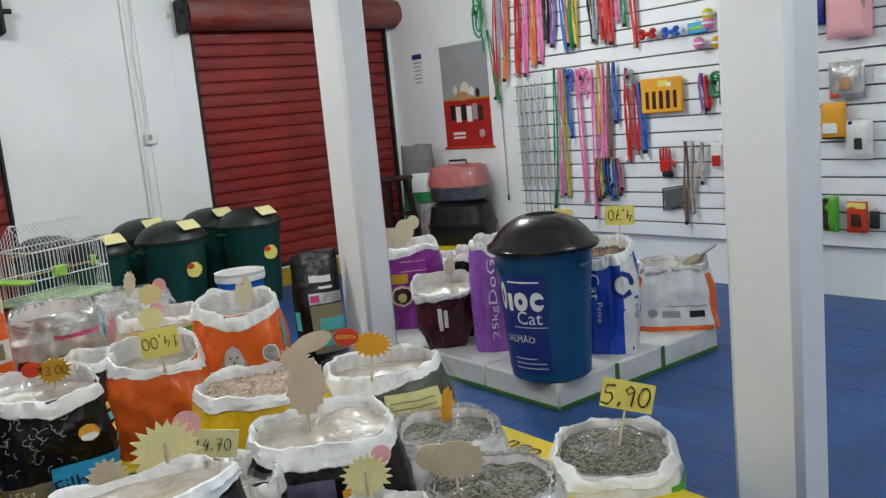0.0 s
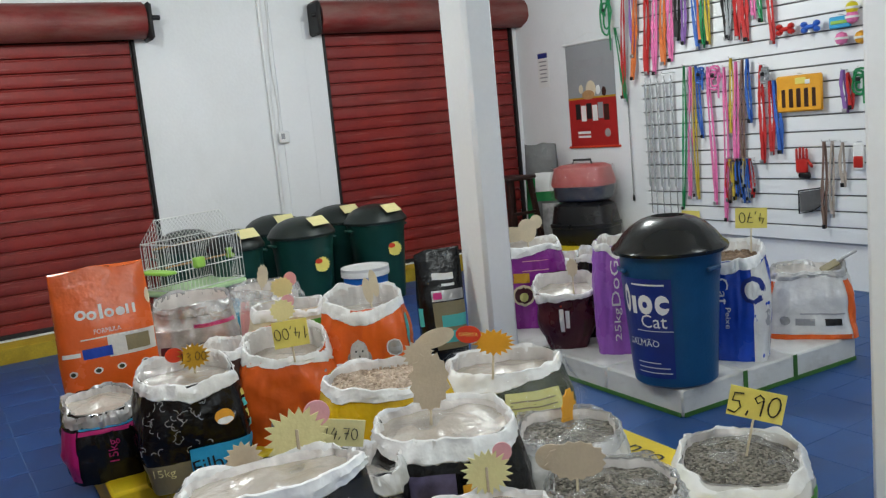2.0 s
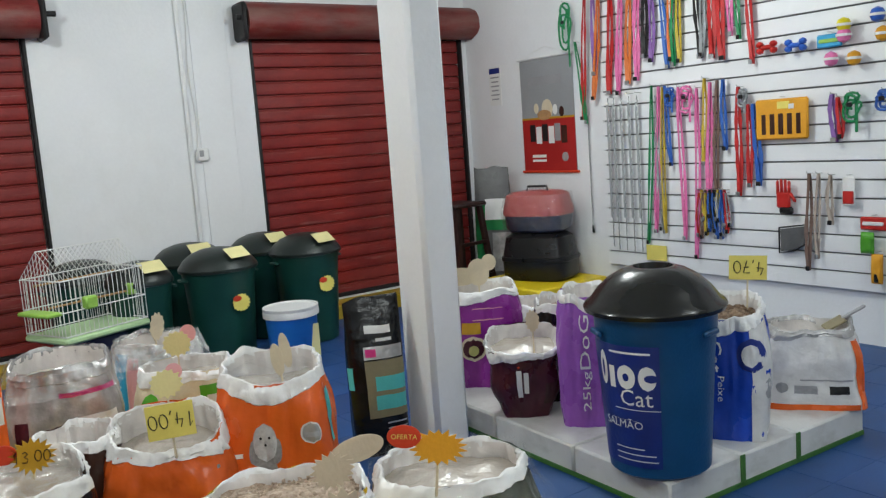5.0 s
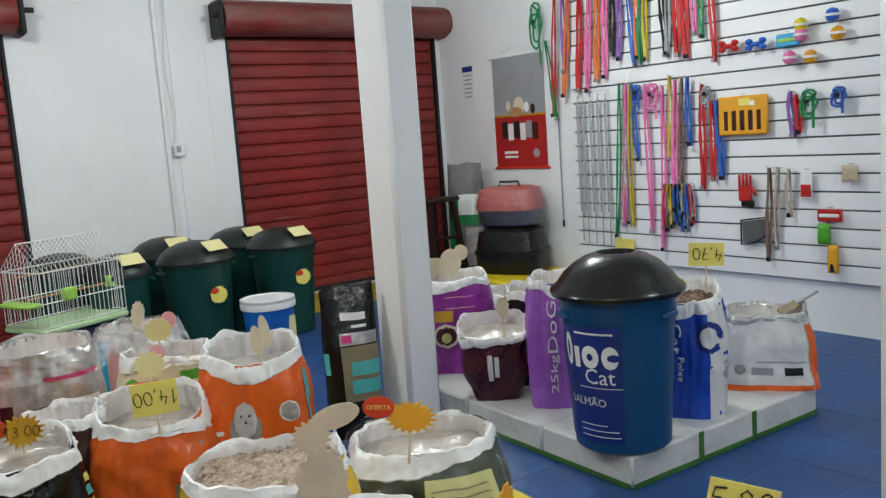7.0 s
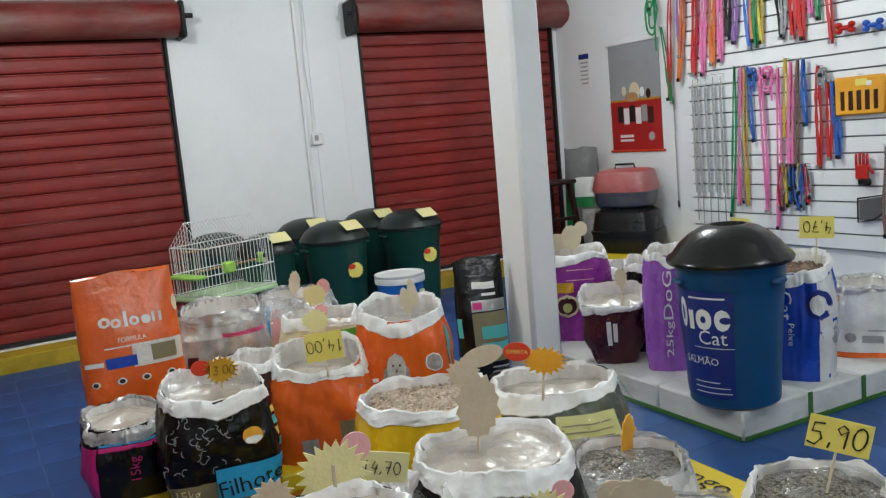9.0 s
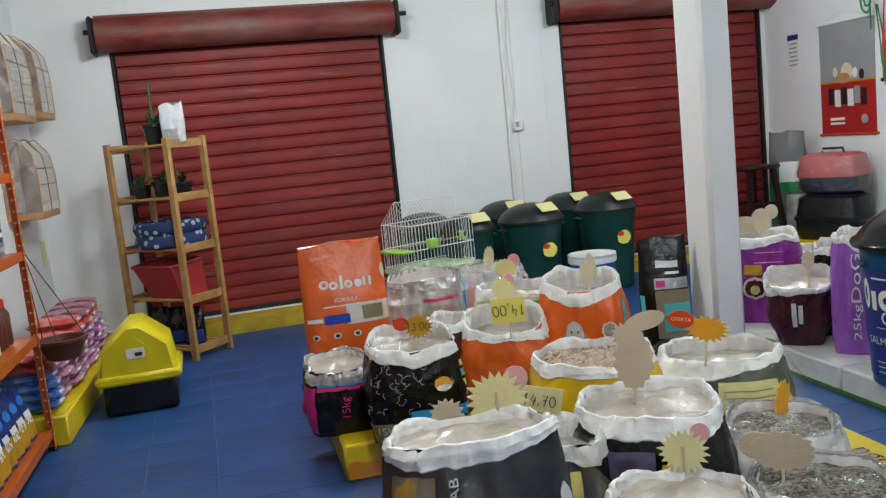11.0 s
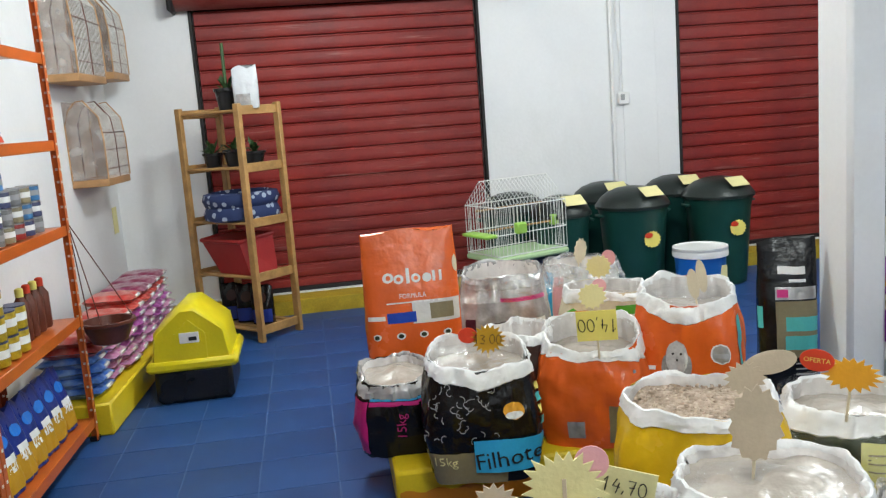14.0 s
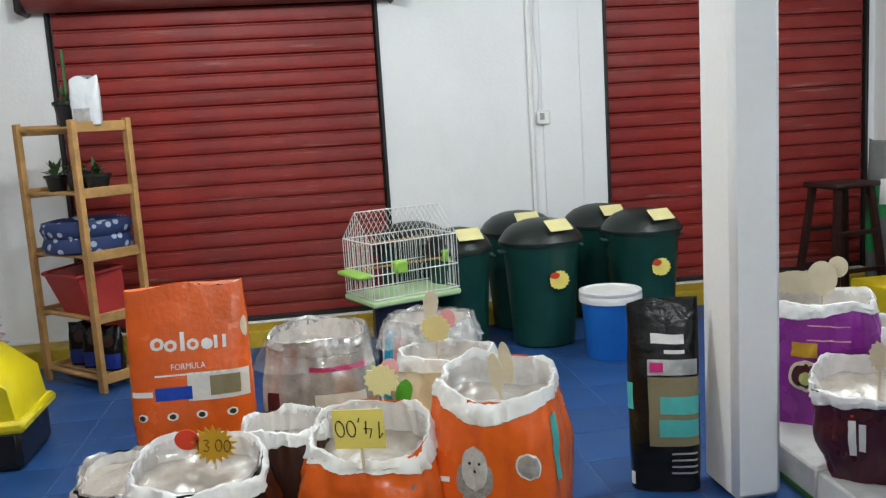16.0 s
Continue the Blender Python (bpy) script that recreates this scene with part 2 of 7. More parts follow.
YPLAS = pm("yellow_plastic", (0.72, 0.60, 0.012), 0.35, var=0.08)
REDPL = pm("red_plastic", (0.52, 0.022, 0.016), 0.35, var=0.1)
REDBED = pm("red_leatherette", (0.36, 0.018, 0.018), 0.42, var=0.15)
PAW = spotted("navy_paw_cloth", (0.016, 0.03, 0.10), (0.30, 0.35, 0.45), 17, 0.33)
LEAF = pm("plant_leaf", (0.05, 0.12, 0.035), 0.5, var=0.4, scale=20)
TERRA = pm("terracotta_plastic", (0.42, 0.14, 0.07), 0.5, var=0.15)
BRPOT = pm("brown_plastic", (0.13, 0.035, 0.02), 0.35, var=0.2)
WIRE = pm("white_wire", (0.76, 0.77, 0.75), 0.35, var=0.05)
LTGREEN = pm("light_green_plastic", (0.34, 0.62, 0.10), 0.4, var=0.1)
PALEGREEN = pm("pale_green_plastic", (0.50, 0.70, 0.38), 0.4, var=0.1)
STOOL = pm("dark_brown_wood", (0.035, 0.014, 0.012), 0.4, var=0.3)
GREYF = pm("grey_film", (0.13, 0.13, 0.13), 0.3, var=0.2, bump=0.4, bscale=18)
CHROME = pm("chain_steel", (0.55, 0.56, 0.57), 0.3, metal=0.9, var=0.2)
TAN = pm("tan_wood_cage", (0.55, 0.30, 0.13), 0.5, var=0.25, scale=12)
MESHB = clear("cage_gauze", 0.03, (0.74, 0.67, 0.62), 0.16)
BLUEPL = pm("blue_bowl_plastic", (0.03, 0.12, 0.52), 0.32, var=0.08)
PINKPL = pm("pink_purple_plastic", (0.40, 0.13, 0.33), 0.4, var=0.1)
GREENPL = pm("green_plastic", (0.012, 0.22, 0.06), 0.35, var=0.15)
FURW = pm("grey_fur_print", (0.36, 0.34, 0.33), 0.6, var=0.3, scale=40)
FURP = pm("pale_fur_print", (0.62, 0.61, 0.60), 0.6, var=0.2, scale=40)
NEON = {k: pm(k + "_strap", c, 0.45, var=0.15, scale=30, bscale=200) for k, c in {
    "red": (0.58, 0.03, 0.03), "pink": (0.85, 0.2, 0.45), "orange": (0.78, 0.2, 0.05), "purple": (0.28, 0.14, 0.42), "black": (0.02, 0.02, 0.02),
    "blue": (0.04, 0.14, 0.5), "green": (0.015, 0.26, 0.09), "yellow": (0.62, 0.45, 0.05), "brown": (0.22, 0.14, 0.11), "beige": (0.5, 0.42, 0.36), "grey": (0.35, 0.37, 0.38)}.items()}


# ---- geometry helpers ----
class Geo:
    def __init__(self):
        self.v, self.f = [], []

    def add(self, verts, faces):
        n = len(self.v)
        self.v += [tuple(p) for p in verts]
        self.f += [tuple(i + n for i in q) for q in faces]
        return self

    def box(self, c, s, bevel=0.004, m=None):
        """A chamfered box: centre, size."""
        hx, hy, hz = (max(k / 2, 1e-4) for k in s)
        e = min(bevel, hx * 0.9, hy * 0.9, hz * 0.9)
        vs, idx = [], {}
        for sx in (-1, 1):
            for sy in (-1, 1):
                for sz in (-1, 1):
                    for a in range(3):
                        q = [sx * (hx - e), sy * (hy - e), sz * (hz - e)]
                        q[a] = (sx * hx, sy * hy, sz * hz)[a]
                        idx[(sx, sy, sz, a)] = len(vs)
                        vs.append(Vector(q))
        fs = []
        for a in range(3):
            b, d = (a + 1) % 3, (a + 2) % 3
            for s1 in (-1, 1):
                ring = []
                for sb, sd in ((-1, -1), (1, -1), (1, 1), (-1, 1)):
                    k = [0, 0, 0]
                    k[a], k[b], k[d] = s1, sb, sd
                    ring.append(idx[(*k, a)])
                fs.append(ring if s1 > 0 else ring[::-1])
                for s2 in (-1, 1):
                    k0, k1 = [0, 0, 0], [0, 0, 0]
                    k0[a] = k1[a] = s1
                    k0[b] = k1[b] = s2
                    k0[d], k1[d] = -1, 1
                    q = [idx[(*k0, a)], idx[(*k1, a)], idx[(*k1, b)], idx[(*k0, b)]]
                    fs.append(q if s1 * s2 < 0 else q[::-1])
        for sx in (-1, 1):
            for sy in (-1, 1):
                for sz in (-1, 1):
                    q = [idx[(sx, sy, sz, a)] for a in range(3)]
                    fs.append(q if sx * sy * sz > 0 else q[::-1])
        m = (m or Matrix()).copy()
        c = Vector(c)
        return self.add([m @ (p + c) for p in vs], fs)

    def lathe(self, prof, n=28, c=(0, 0, 0), m=None, cap0=True, cap1=True, wob=None):
        vs, fs = [], []
        m = m or Matrix()
        for r, z in prof:
            for i in range(n):
                a = 2 * math.pi * i / n
                k = 1 + (wob(a, z) if wob else 0)
                vs.append(m @ Vector((c[0] + r * k * math.cos(a), c[1] + r * k * math.sin(a), c[2] + z)))
        for j in range(len(prof) - 1):
            for i in range(n):
                p, q = j * n + i, j * n + (i + 1) % n
                fs.append((p, q, q + n, p + n))
        if cap0:
            fs.append(tuple(range(n))[::-1])
        if cap1:
            fs.append(tuple((len(prof) - 1) * n + i for i in range(n)))
        return self.add(vs, fs)

    def tube(self, pts, r, n=8):
        pts = [Vector(p) for p in pts]
        vs, fs = [], []
        for k, p in enumerate(pts):
            d = (pts[min(k + 1, len(pts) - 1)] - pts[max(k - 1, 0)]).normalized()
            u = d.cross(Vector((0, 0, 1)) if abs(d.z) < 0.9 else Vector((1, 0, 0))).normalized()
            w = d.cross(u)
            vs += [p + r * (math.cos(2 * math.pi * i / n) * u + math.sin(2 * math.pi * i / n) * w) for i in range(n)]
        for k in range(len(pts) - 1):
            for i in range(n):
                a, b = k * n + i, k * n + (i + 1) % n
                fs.append((a, a + n, b + n, b))
        fs += [tuple(range(n)), tuple((len(pts) - 1) * n + i for i in range(n))[::-1]]
        return self.add(vs, fs)

    def slab(self, outline, th, m=None):
        """An outline in the x z plane, extruded th along y."""
        n = len(outline)
        m = m or Matrix()
        vs = [m @ Vector((x, -th / 2, z)) for x, z in outline] + [m @ Vector((x, th / 2, z)) for x, z in outline]
        fs = [tuple(range(n)), tuple(range(2 * n - 1, n - 1, -1))] + [(i + n, (i + 1) % n + n, (i + 1) % n, i) for i in range(n)]
        return self.add(vs, fs)


def mesh(name, g, material, smooth=True):
    me = bpy.data.meshes.new(name)
    me.from_pydata(g.v, [], g.f)
    me.materials.append(material)
    if smooth:
        me.polygons.foreach_set("use_smooth", [True] * len(me.polygons))
        me.set_sharp_from_angle(angle=radians(40))
    me.update()
    return me


def part(name, g, material, parent=None, label="", smooth=True):
    ob = new(name, mesh(name, g, material, smooth) if isinstance(g, Geo) else g)
    if parent:
        ob.parent = parent
    return tagged(ob, label)


def thing(name, m, label, category, group="", kind=""):
    ob = new(name)
    ob.empty_display_size = 0.1
    ob.matrix_basis = m if isinstance(m, Matrix) else pose(*m)
    if len(label.split()) < 4:
        label += " on display"
    return tagged(ob, label, category, group, kind)


def structure(name, g, material, label="", category=""):
    return tagged(new(name, mesh(name, g, material)), label, category, "", "structure")


LETTERS = {}


def letters(s):
    """Vertices and faces of a line of the built-in font, 1 unit high, centred."""
    if s not in LETTERS:
        cu = bpy.data.curves.new("line", "FONT")
        cu.body, cu.align_x, cu.align_y, cu.resolution_u = s, "CENTER", "CENTER", 2
        ob = bpy.data.objects.new("line", cu)
        me = bpy.data.meshes.new_from_object(ob)
        LETTERS[s] = [tuple(v.co) for v in me.vertices], [tuple(p.vertices) for p in me.polygons]
        bpy.data.objects.remove(ob)
        bpy.data.curves.remove(cu)
        bpy.data.meshes.remove(me)
    return LETTERS[s]


def card_text(s, size, x=0.0, z=0.0, y=-0.004, turn=0.0):
    """Letters on a card in the x z plane, facing -y."""
    vs, fs = letters(s)
    ca, sa = math.cos(turn), math.sin(turn)
    return Geo().add([(x + size * (a * ca - b * sa), y, z + size * (a * sa + b * ca)) for a, b, _ in vs], fs)


STROKES = {
    "0": [[(0.3 + 0.26 * math.cos(k * 0.55 + 1.8), 0.48 * math.sin(k * 0.55 + 1.8)) for k in range(13)]],
    "1": [[(0.12, 0.2), (0.32, 0.5), (0.28, -0.5)]],
    "3": [[(0.05, 0.42), (0.3, 0.5), (0.48, 0.3), (0.2, 0.06), (0.52, -0.14), (0.42, -0.45), (0.04, -0.4)]],
    "4": [[(0.22, 0.5), (0.04, -0.02), (0.52, -0.06)], [(0.42, 0.25), (0.36, -0.5)]],
    "5": [[(0.52, 0.5), (0.12, 0.46), (0.1, 0.08), (0.4, 0.1), (0.52, -0.18), (0.32, -0.5), (0.0, -0.42)]],
    "7": [[(0.05, 0.46), (0.52, 0.46), (0.26, -0.5)], [(0.14, 0.0), (0.5, 0.04)]],
    "9": [[(0.5, 0.34), (0.3, 0.5), (0.1, 0.3), (0.24, 0.08), (0.5, 0.3), (0.42, -0.5)]],
    ",": [[(0.14, -0.38), (0.06, -0.62)]], ".": [[(0.1, -0.45), (0.14, -0.5)]], " ": []}


def hand_text(s, size, x=0.0, z=0.0, y=-0.004, turn=0.0):
    """A handwritten price in uneven marker strokes, facing -y."""
    rnd = random.Random(len(s) * 7 + int(size * 1000))
    step = [0.3 if c in ",. " else 0.68 for c in s]
    cx = -sum(step) / 2
    ca, sa = math.cos(turn), math.sin(turn)
    g = Geo()
    for c, w in zip(s, step):
        lift, tilt = rnd.uniform(-0.07, 0.07), rnd.uniform(-0.08, 0.1)
        for line in STROKES[c]:
            pts = [(size * 0.85 * (cx + a + tilt * b), size * 0.85 * (b + lift)) for a, b in line]
            g.tube([(x + a * ca - b * sa, y, z + a * sa + b * ca) for a, b in pts], 0.034 * size, 5)
        cx += w
    return g


def star(rx, rz, n=18, inner=0.8, seed=1):
    rnd = random.Random(seed)
    out = []
    for i in range(2 * n):
        a = math.pi * i / n
        k = (1 if i % 2 else inner) * rnd.uniform(0.95, 1.05)
        out.append((rx * k * math.cos(a), rz * k * math.sin(a)))
    return out


def oval(rx, rz, n=24, x=0.0, z=0.0):
    return [(x + rx * math.cos(2 * math.pi * i / n), z + rz * math.sin(2 * math.pi * i / n)) for i in range(n)]


def toward(x, y, off=0.0, cx=0.9, cy=0.0):
    """The turn that faces a thing's front (its -y) to a spot on the aisle."""
    return math.degrees(math.atan2(cx - x, -(cy - y))) * 1.0 + off


# ---- the room ----
NY, EX = 7.28, 6.45          # north wall's face, east wall's face
SKEW = 0.0622                # the west wall runs a little off square


def wx(y):
    return -0.47 + SKEW * (y - 7.0)


base = Geo().box((3.0, 2.0, -0.0518), (9.0, 12.0, 0.1), 0.0)
FLOOR = structure("floor", base, GROUT, "blue painted tile floor with pale joints", "floor")

# north wall: piers and lintels round two shutter openings
L0, L1, R0, R1, SILL, HEAD = 0.26, 2.49, 4.23, 6.37, 0.13, 2.35
nw = Geo()
for x0, x1, z0, z1 in ((-1.1, L0, 0, CEIL), (L1, R0, 0, CEIL), (R1, EX, 0, CEIL), (L0, L1, HEAD + 0.12, CEIL), (R0, R1, HEAD + 0.12, CEIL)):
    nw.box(((x0 + x1) / 2, NY + 0.1, (z0 + z1) / 2), (x1 - x0, 0.2, z1 - z0), 0.0)
structure("wall_north", nw, WALL, "white painted masonry wall with two shutter openings", "wall")
structure("wall_east", Geo().box((EX + 0.1, 2.0, CEIL / 2), (0.2, 10.96, CEIL), 0.0), WALL, "white painted side wall", "wall")
th = -math.degrees(math.atan(SKEW))
structure("wall_west", Geo().box((0, 0, CEIL / 2), (0.2, 13.0, CEIL), 0.0, pose(wx(2.0) - 0.1, 2.0, 0, 0, 0, th)), WALL, "white painted side wall behind the shelving", "wall")
structure("wall_south", Geo().box((2.9, -3.6, CEIL / 2), (9.0, 0.2, CEIL), 0.0), WALL, "plain white wall", "wall")
structure("ceiling", Geo().box((3.0, 2.0, CEIL + 0.06), (9.0, 12.0, 0.1), 0.0), CEILM, "plain white ceiling", "ceiling")
structure("backdrop_street", Geo().box((3.0, NY + 0.6, 1.5), (9.0, 0.1, 3.4), 0.0), SOOT, "dark outside behind the shutters", "backdrop")

# yellow kerb along the shutters with a worn pale strip on top
kerb = Geo().box((2.9, NY - 0.15, SILL / 2 - 0.01), (7.0, 0.30, SILL), 0.008)
structure("kerb", kerb, YELLOWP, "low yellow painted concrete kerb under the shutters", "kerb")
structure("trim_kerb_strip", Geo().box((2.9, NY - 0.02, SILL - 0.006), (6.9, 0.05, 0.012), 0.003), WALL, "worn white strip on the kerb", "trim")


def roll_shutter(name, x0, x1):
    top = thing(name, (x0, NY + 0.03, SILL), "closed red steel roller shutter with dusty horizontal slats", "shutter", "roller shutters", "structure")
    w, pitch = x1 - x0, 0.1135
    n = int((HEAD + 0.12 - SILL) / pitch)
    sec = [(0.006, 0.0), (-0.004, 0.003), (-0.007, 0.008), (-0.0075, 0.05), (-0.007, 0.088), (-0.002, 0.092), (-0.001, 0.095), (-0.006, 0.099), (-0.006, 0.104), (0.004, 0.109), (0.03, 0.112), (0.03, 0.0)]
    g = Geo()
    k = len(sec)
    g.add([(0.012, y, z) for y, z in sec] + [(w - 0.012, y, z) for y, z in sec],
          [(i, (i + 1) % k, (i + 1) % k + k, i + k) for i in range(k)] + [tuple(range(k))[::-1], tuple(range(k, 2 * k))])
    sl = mesh("slat", g, RED)
    for i in range(n):
        part("slat", sl, None, top).location = (0, 0, i * pitch)
    for gx in (-0.012, w + 0.012):
        part("guide_rail", Geo().box((gx, -0.015, 1.15), (0.026, 0.06, 2.34), 0.006), SOOT, top, "black steel guide rail")
    # roll box on the wall's face
    prof = [(-0.14, HEAD - SILL + 0.04), (-0.24, HEAD - SILL + 0.09), (-0.275, HEAD - SILL + 0.14), (-0.27, HEAD - SILL + 0.23), (-0.23, HEAD - SILL + 0.295), (-0.14, HEAD - SILL + 0.335), (-0.03, HEAD - SILL + 0.335), (-0.03, HEAD - SILL + 0.05)]
    box = Geo()
    k = len(prof)
    box.add([(-0.1, y, z) for y, z in prof] + [(w + 0.1, y, z) for y, z in prof],
            [(i, (i + 1) % k, (i + 1) % k + k, i + k) for i in range(k)] + [tuple(range(k))[::-1], tuple(range(k, 2 * k))])
    rb = part("roll_box", box, REDBOX, top, "dark red steel roll box")
    for bx in (-0.125, w + 0.125):
        bracket = Geo().box((bx, -0.145, HEAD - SILL + 0.17), (0.045, 0.24, 0.30), 0.05)
        bracket.lathe([(0.02, -0.03), (0.02, 0.06)], 10, m=pose(bx + (-0.03 if bx < 0 else 0.03), -0.2, HEAD - SILL + 0.2, 0, 90, 0))
        part("end_bracket", bracket, SOOT, top, "sooty black end bracket")
    part("bottom_rail", Geo().box((w / 2, -0.006, 0.015), (w - 0.05, 0.05, 0.04), 0.006), SOOT, top)
    return top


roll_shutter("door_1_roller_shutter", L0, L1)
roll_shutter("door_2_roller_shutter", R0, R1)

# pillars
for nm, px, py in (("pillar_1", 3.55, 3.945), ("pillar_2", 3.42, 1.315)):
    g = Geo().box((px, py, CEIL / 2), (0.20, 0.26, CEIL), 0.024)
    structure(nm, g, WALL, "square white plastered pillar with worn rounded edges", "pillar")

# conduit and switch box on the pier
cd = thing("conduit_with_socket", (3.62, NY, 0), "white plastic conduit with a small socket box on the wall", "conduit")
part("conduit", Geo().box((0, -0.014, 1.62), (0.035, 0.024, 2.86), 0.006), WHITEP, cd)
sb = part("socket_box", Geo().box((0.09, -0.022, 1.49), (0.10, 0.044, 0.105), 0.012), WHITEP, cd)
part("socket_face", Geo().box((0.075, -0.046, 1.50), (0.035, 0.004, 0.05), 0.001), GREYI, sb)
part("cable", Geo().tube([(0.06 + 0.012 * math.sin(k * 0.9), -0.012, 1.55 + 0.12 * k) for k in range(12)], 0.005, 6), WHITEP, cd)
part("pier_strip", Geo().box((0.24, -0.006, 1.52), (0.30, 0.012, 3.0), 0.003), WALL, cd, "raised plaster strip")

# ceiling fittings
for lx, ly, watts in LAMPS:
    cl = thing("ceiling_light", (lx, ly, CEIL), "white fluorescent batten light on the ceiling", "ceiling light", "ceiling lights")
    part("frame", Geo().box((0, 0, -0.03), (1.3, 0.26, 0.06), 0.01), WHITEP, cl)
    glow = bpy.data.materials.get("lamp_glow") or bpy.data.materials.new("lamp_glow")
    glow.use_nodes = True
    e = glow.node_tree.nodes["Principled BSDF"]
    e.inputs["Emission Color"].default_value, e.inputs["Emission Strength"].default_value = (0.95, 0.98, 1, 1), 6
    part("diffuser", Geo().box((0, 0, -0.075), (1.24, 0.2, 0.03), 0.012), glow, cl)


# ---- sacks of feed ----
def sack_surface(w, d, h, seed, neck=0.92, belly=1.08, foot=0.94, lump=0.014):
    """The outer skin of a standing sack: angle from the front (degrees), height 0..1, and how far off the skin."""
    off3 = Vector((seed * 3.7, seed * 1.3, seed * 2.1))

    def S(deg, v, off=0.0):
        a = radians(deg) - math.pi / 2
        n = 4.2 - 1.6 * v
        ca, sa = math.cos(a), math.sin(a)
        k = (abs(ca) ** n + abs(sa) ** n) ** (-1 / n)
        t = max(0.0, min(1.0, v))
        swell = foot + (belly - foot) * math.sin(min(1, t / 0.55) * math.pi / 2) if t < 0.55 else belly + (neck - belly) * ((t - 0.55) / 0.45) ** 1.6
        q = Vector((ca * 2.2, sa * 2.2, v * 3.0)) + off3
        bump = lump * noise.noise(q) + 0.45 * lump * noise.noise(q * 3.1)
        bump += 0.55 * lump * (0.3 + 0.7 * t) * noise.noise(Vector((ca * 7.0, sa * 7.0, v * 2.2)) + off3) + 0.2 * lump * noise.noise(q * 9.0)
        rx, ry = w / 2 * swell + bump + off, d / 2 * swell + bump + off
        return Vector((rx * k * ca, ry * k * sa, v * h))

    return S


def on_skin(S, w, verts, deg0, v0, h, off=0.004):
    """Lay flat x z shapes on a sack's skin round (deg0, v0)."""
    return [S(deg0 + math.degrees(2 * x / w) * 0.82, v0 + z / h, off) for x, z in verts]


def patch(S, deg0, deg1, v0, v1, off=0.003, nu=14, nv=8, edge=None):
    g = Geo()
    vs = []
    for j in range(nv + 1):
        for i in range(nu + 1):
            u, t = i / nu, j / nv
            lo, hi = (edge(t) if edge else (0.0, 1.0))
            vs.append(S(deg0 + (deg1 - deg0) * (lo + (hi - lo) * u), v0 + (v1 - v0) * t, off))
    fs = [(j * (nu + 1) + i, j * (nu + 1) + i + 1, (j + 1) * (nu + 1) + i + 1, (j + 1) * (nu + 1) + i) for j in range(nv) for i in range(nu)]
    return g.add(vs, fs)


def disc_edge(t):
    r = math.sqrt(max(0.0, 0.25 - (t - 0.5) ** 2))
    return 0.5 - r, 0.5 + r


def skin_text(S, s, size, deg, v, w, h, turn=0.0, off=0.005):
    vs, fs = letters(s)
    ca, sa = math.cos(turn), math.sin(turn)
    return Geo().add(on_skin(S, w, [(size * (a * ca - b * sa), size * (a * sa + b * ca)) for a, b, _ in vs], deg, v, h, off), fs)


def pellets(S, level, count, size, seed, shrink):
    rnd = random.Random(seed)
    g = Geo()
    for _ in range(count):
        a, r = rnd.uniform(0, 360), math.sqrt(rnd.random()) * shrink
        p = S(a, level) * r
        c = Vector((p.x, p.y, S(a, level).z * r + S(90, level).z * (1 - r) + 0.012 * noise.noise(Vector((p.x * 9, p.y * 9, seed))) + 0.02 * (1 - r)))
        q = Euler((rnd.uniform(0, 3), rnd.uniform(0, 3), 0)).to_matrix()
        s = size * rnd.uniform(0.7, 1.2)
        vs = [c + q @ Vector(k) * s for k in ((1, 0, 0), (-1, 0, 0), (0, 1, 0), (0, -1, 0), (0, 0, 0.55), (0, 0, -0.55))]
        g.add(vs, [(0, 2, 4), (2, 1, 4), (1, 3, 4), (3, 0, 4), (2, 0, 5), (1, 2, 5), (3, 1, 5), (0, 3, 5)])
    return g


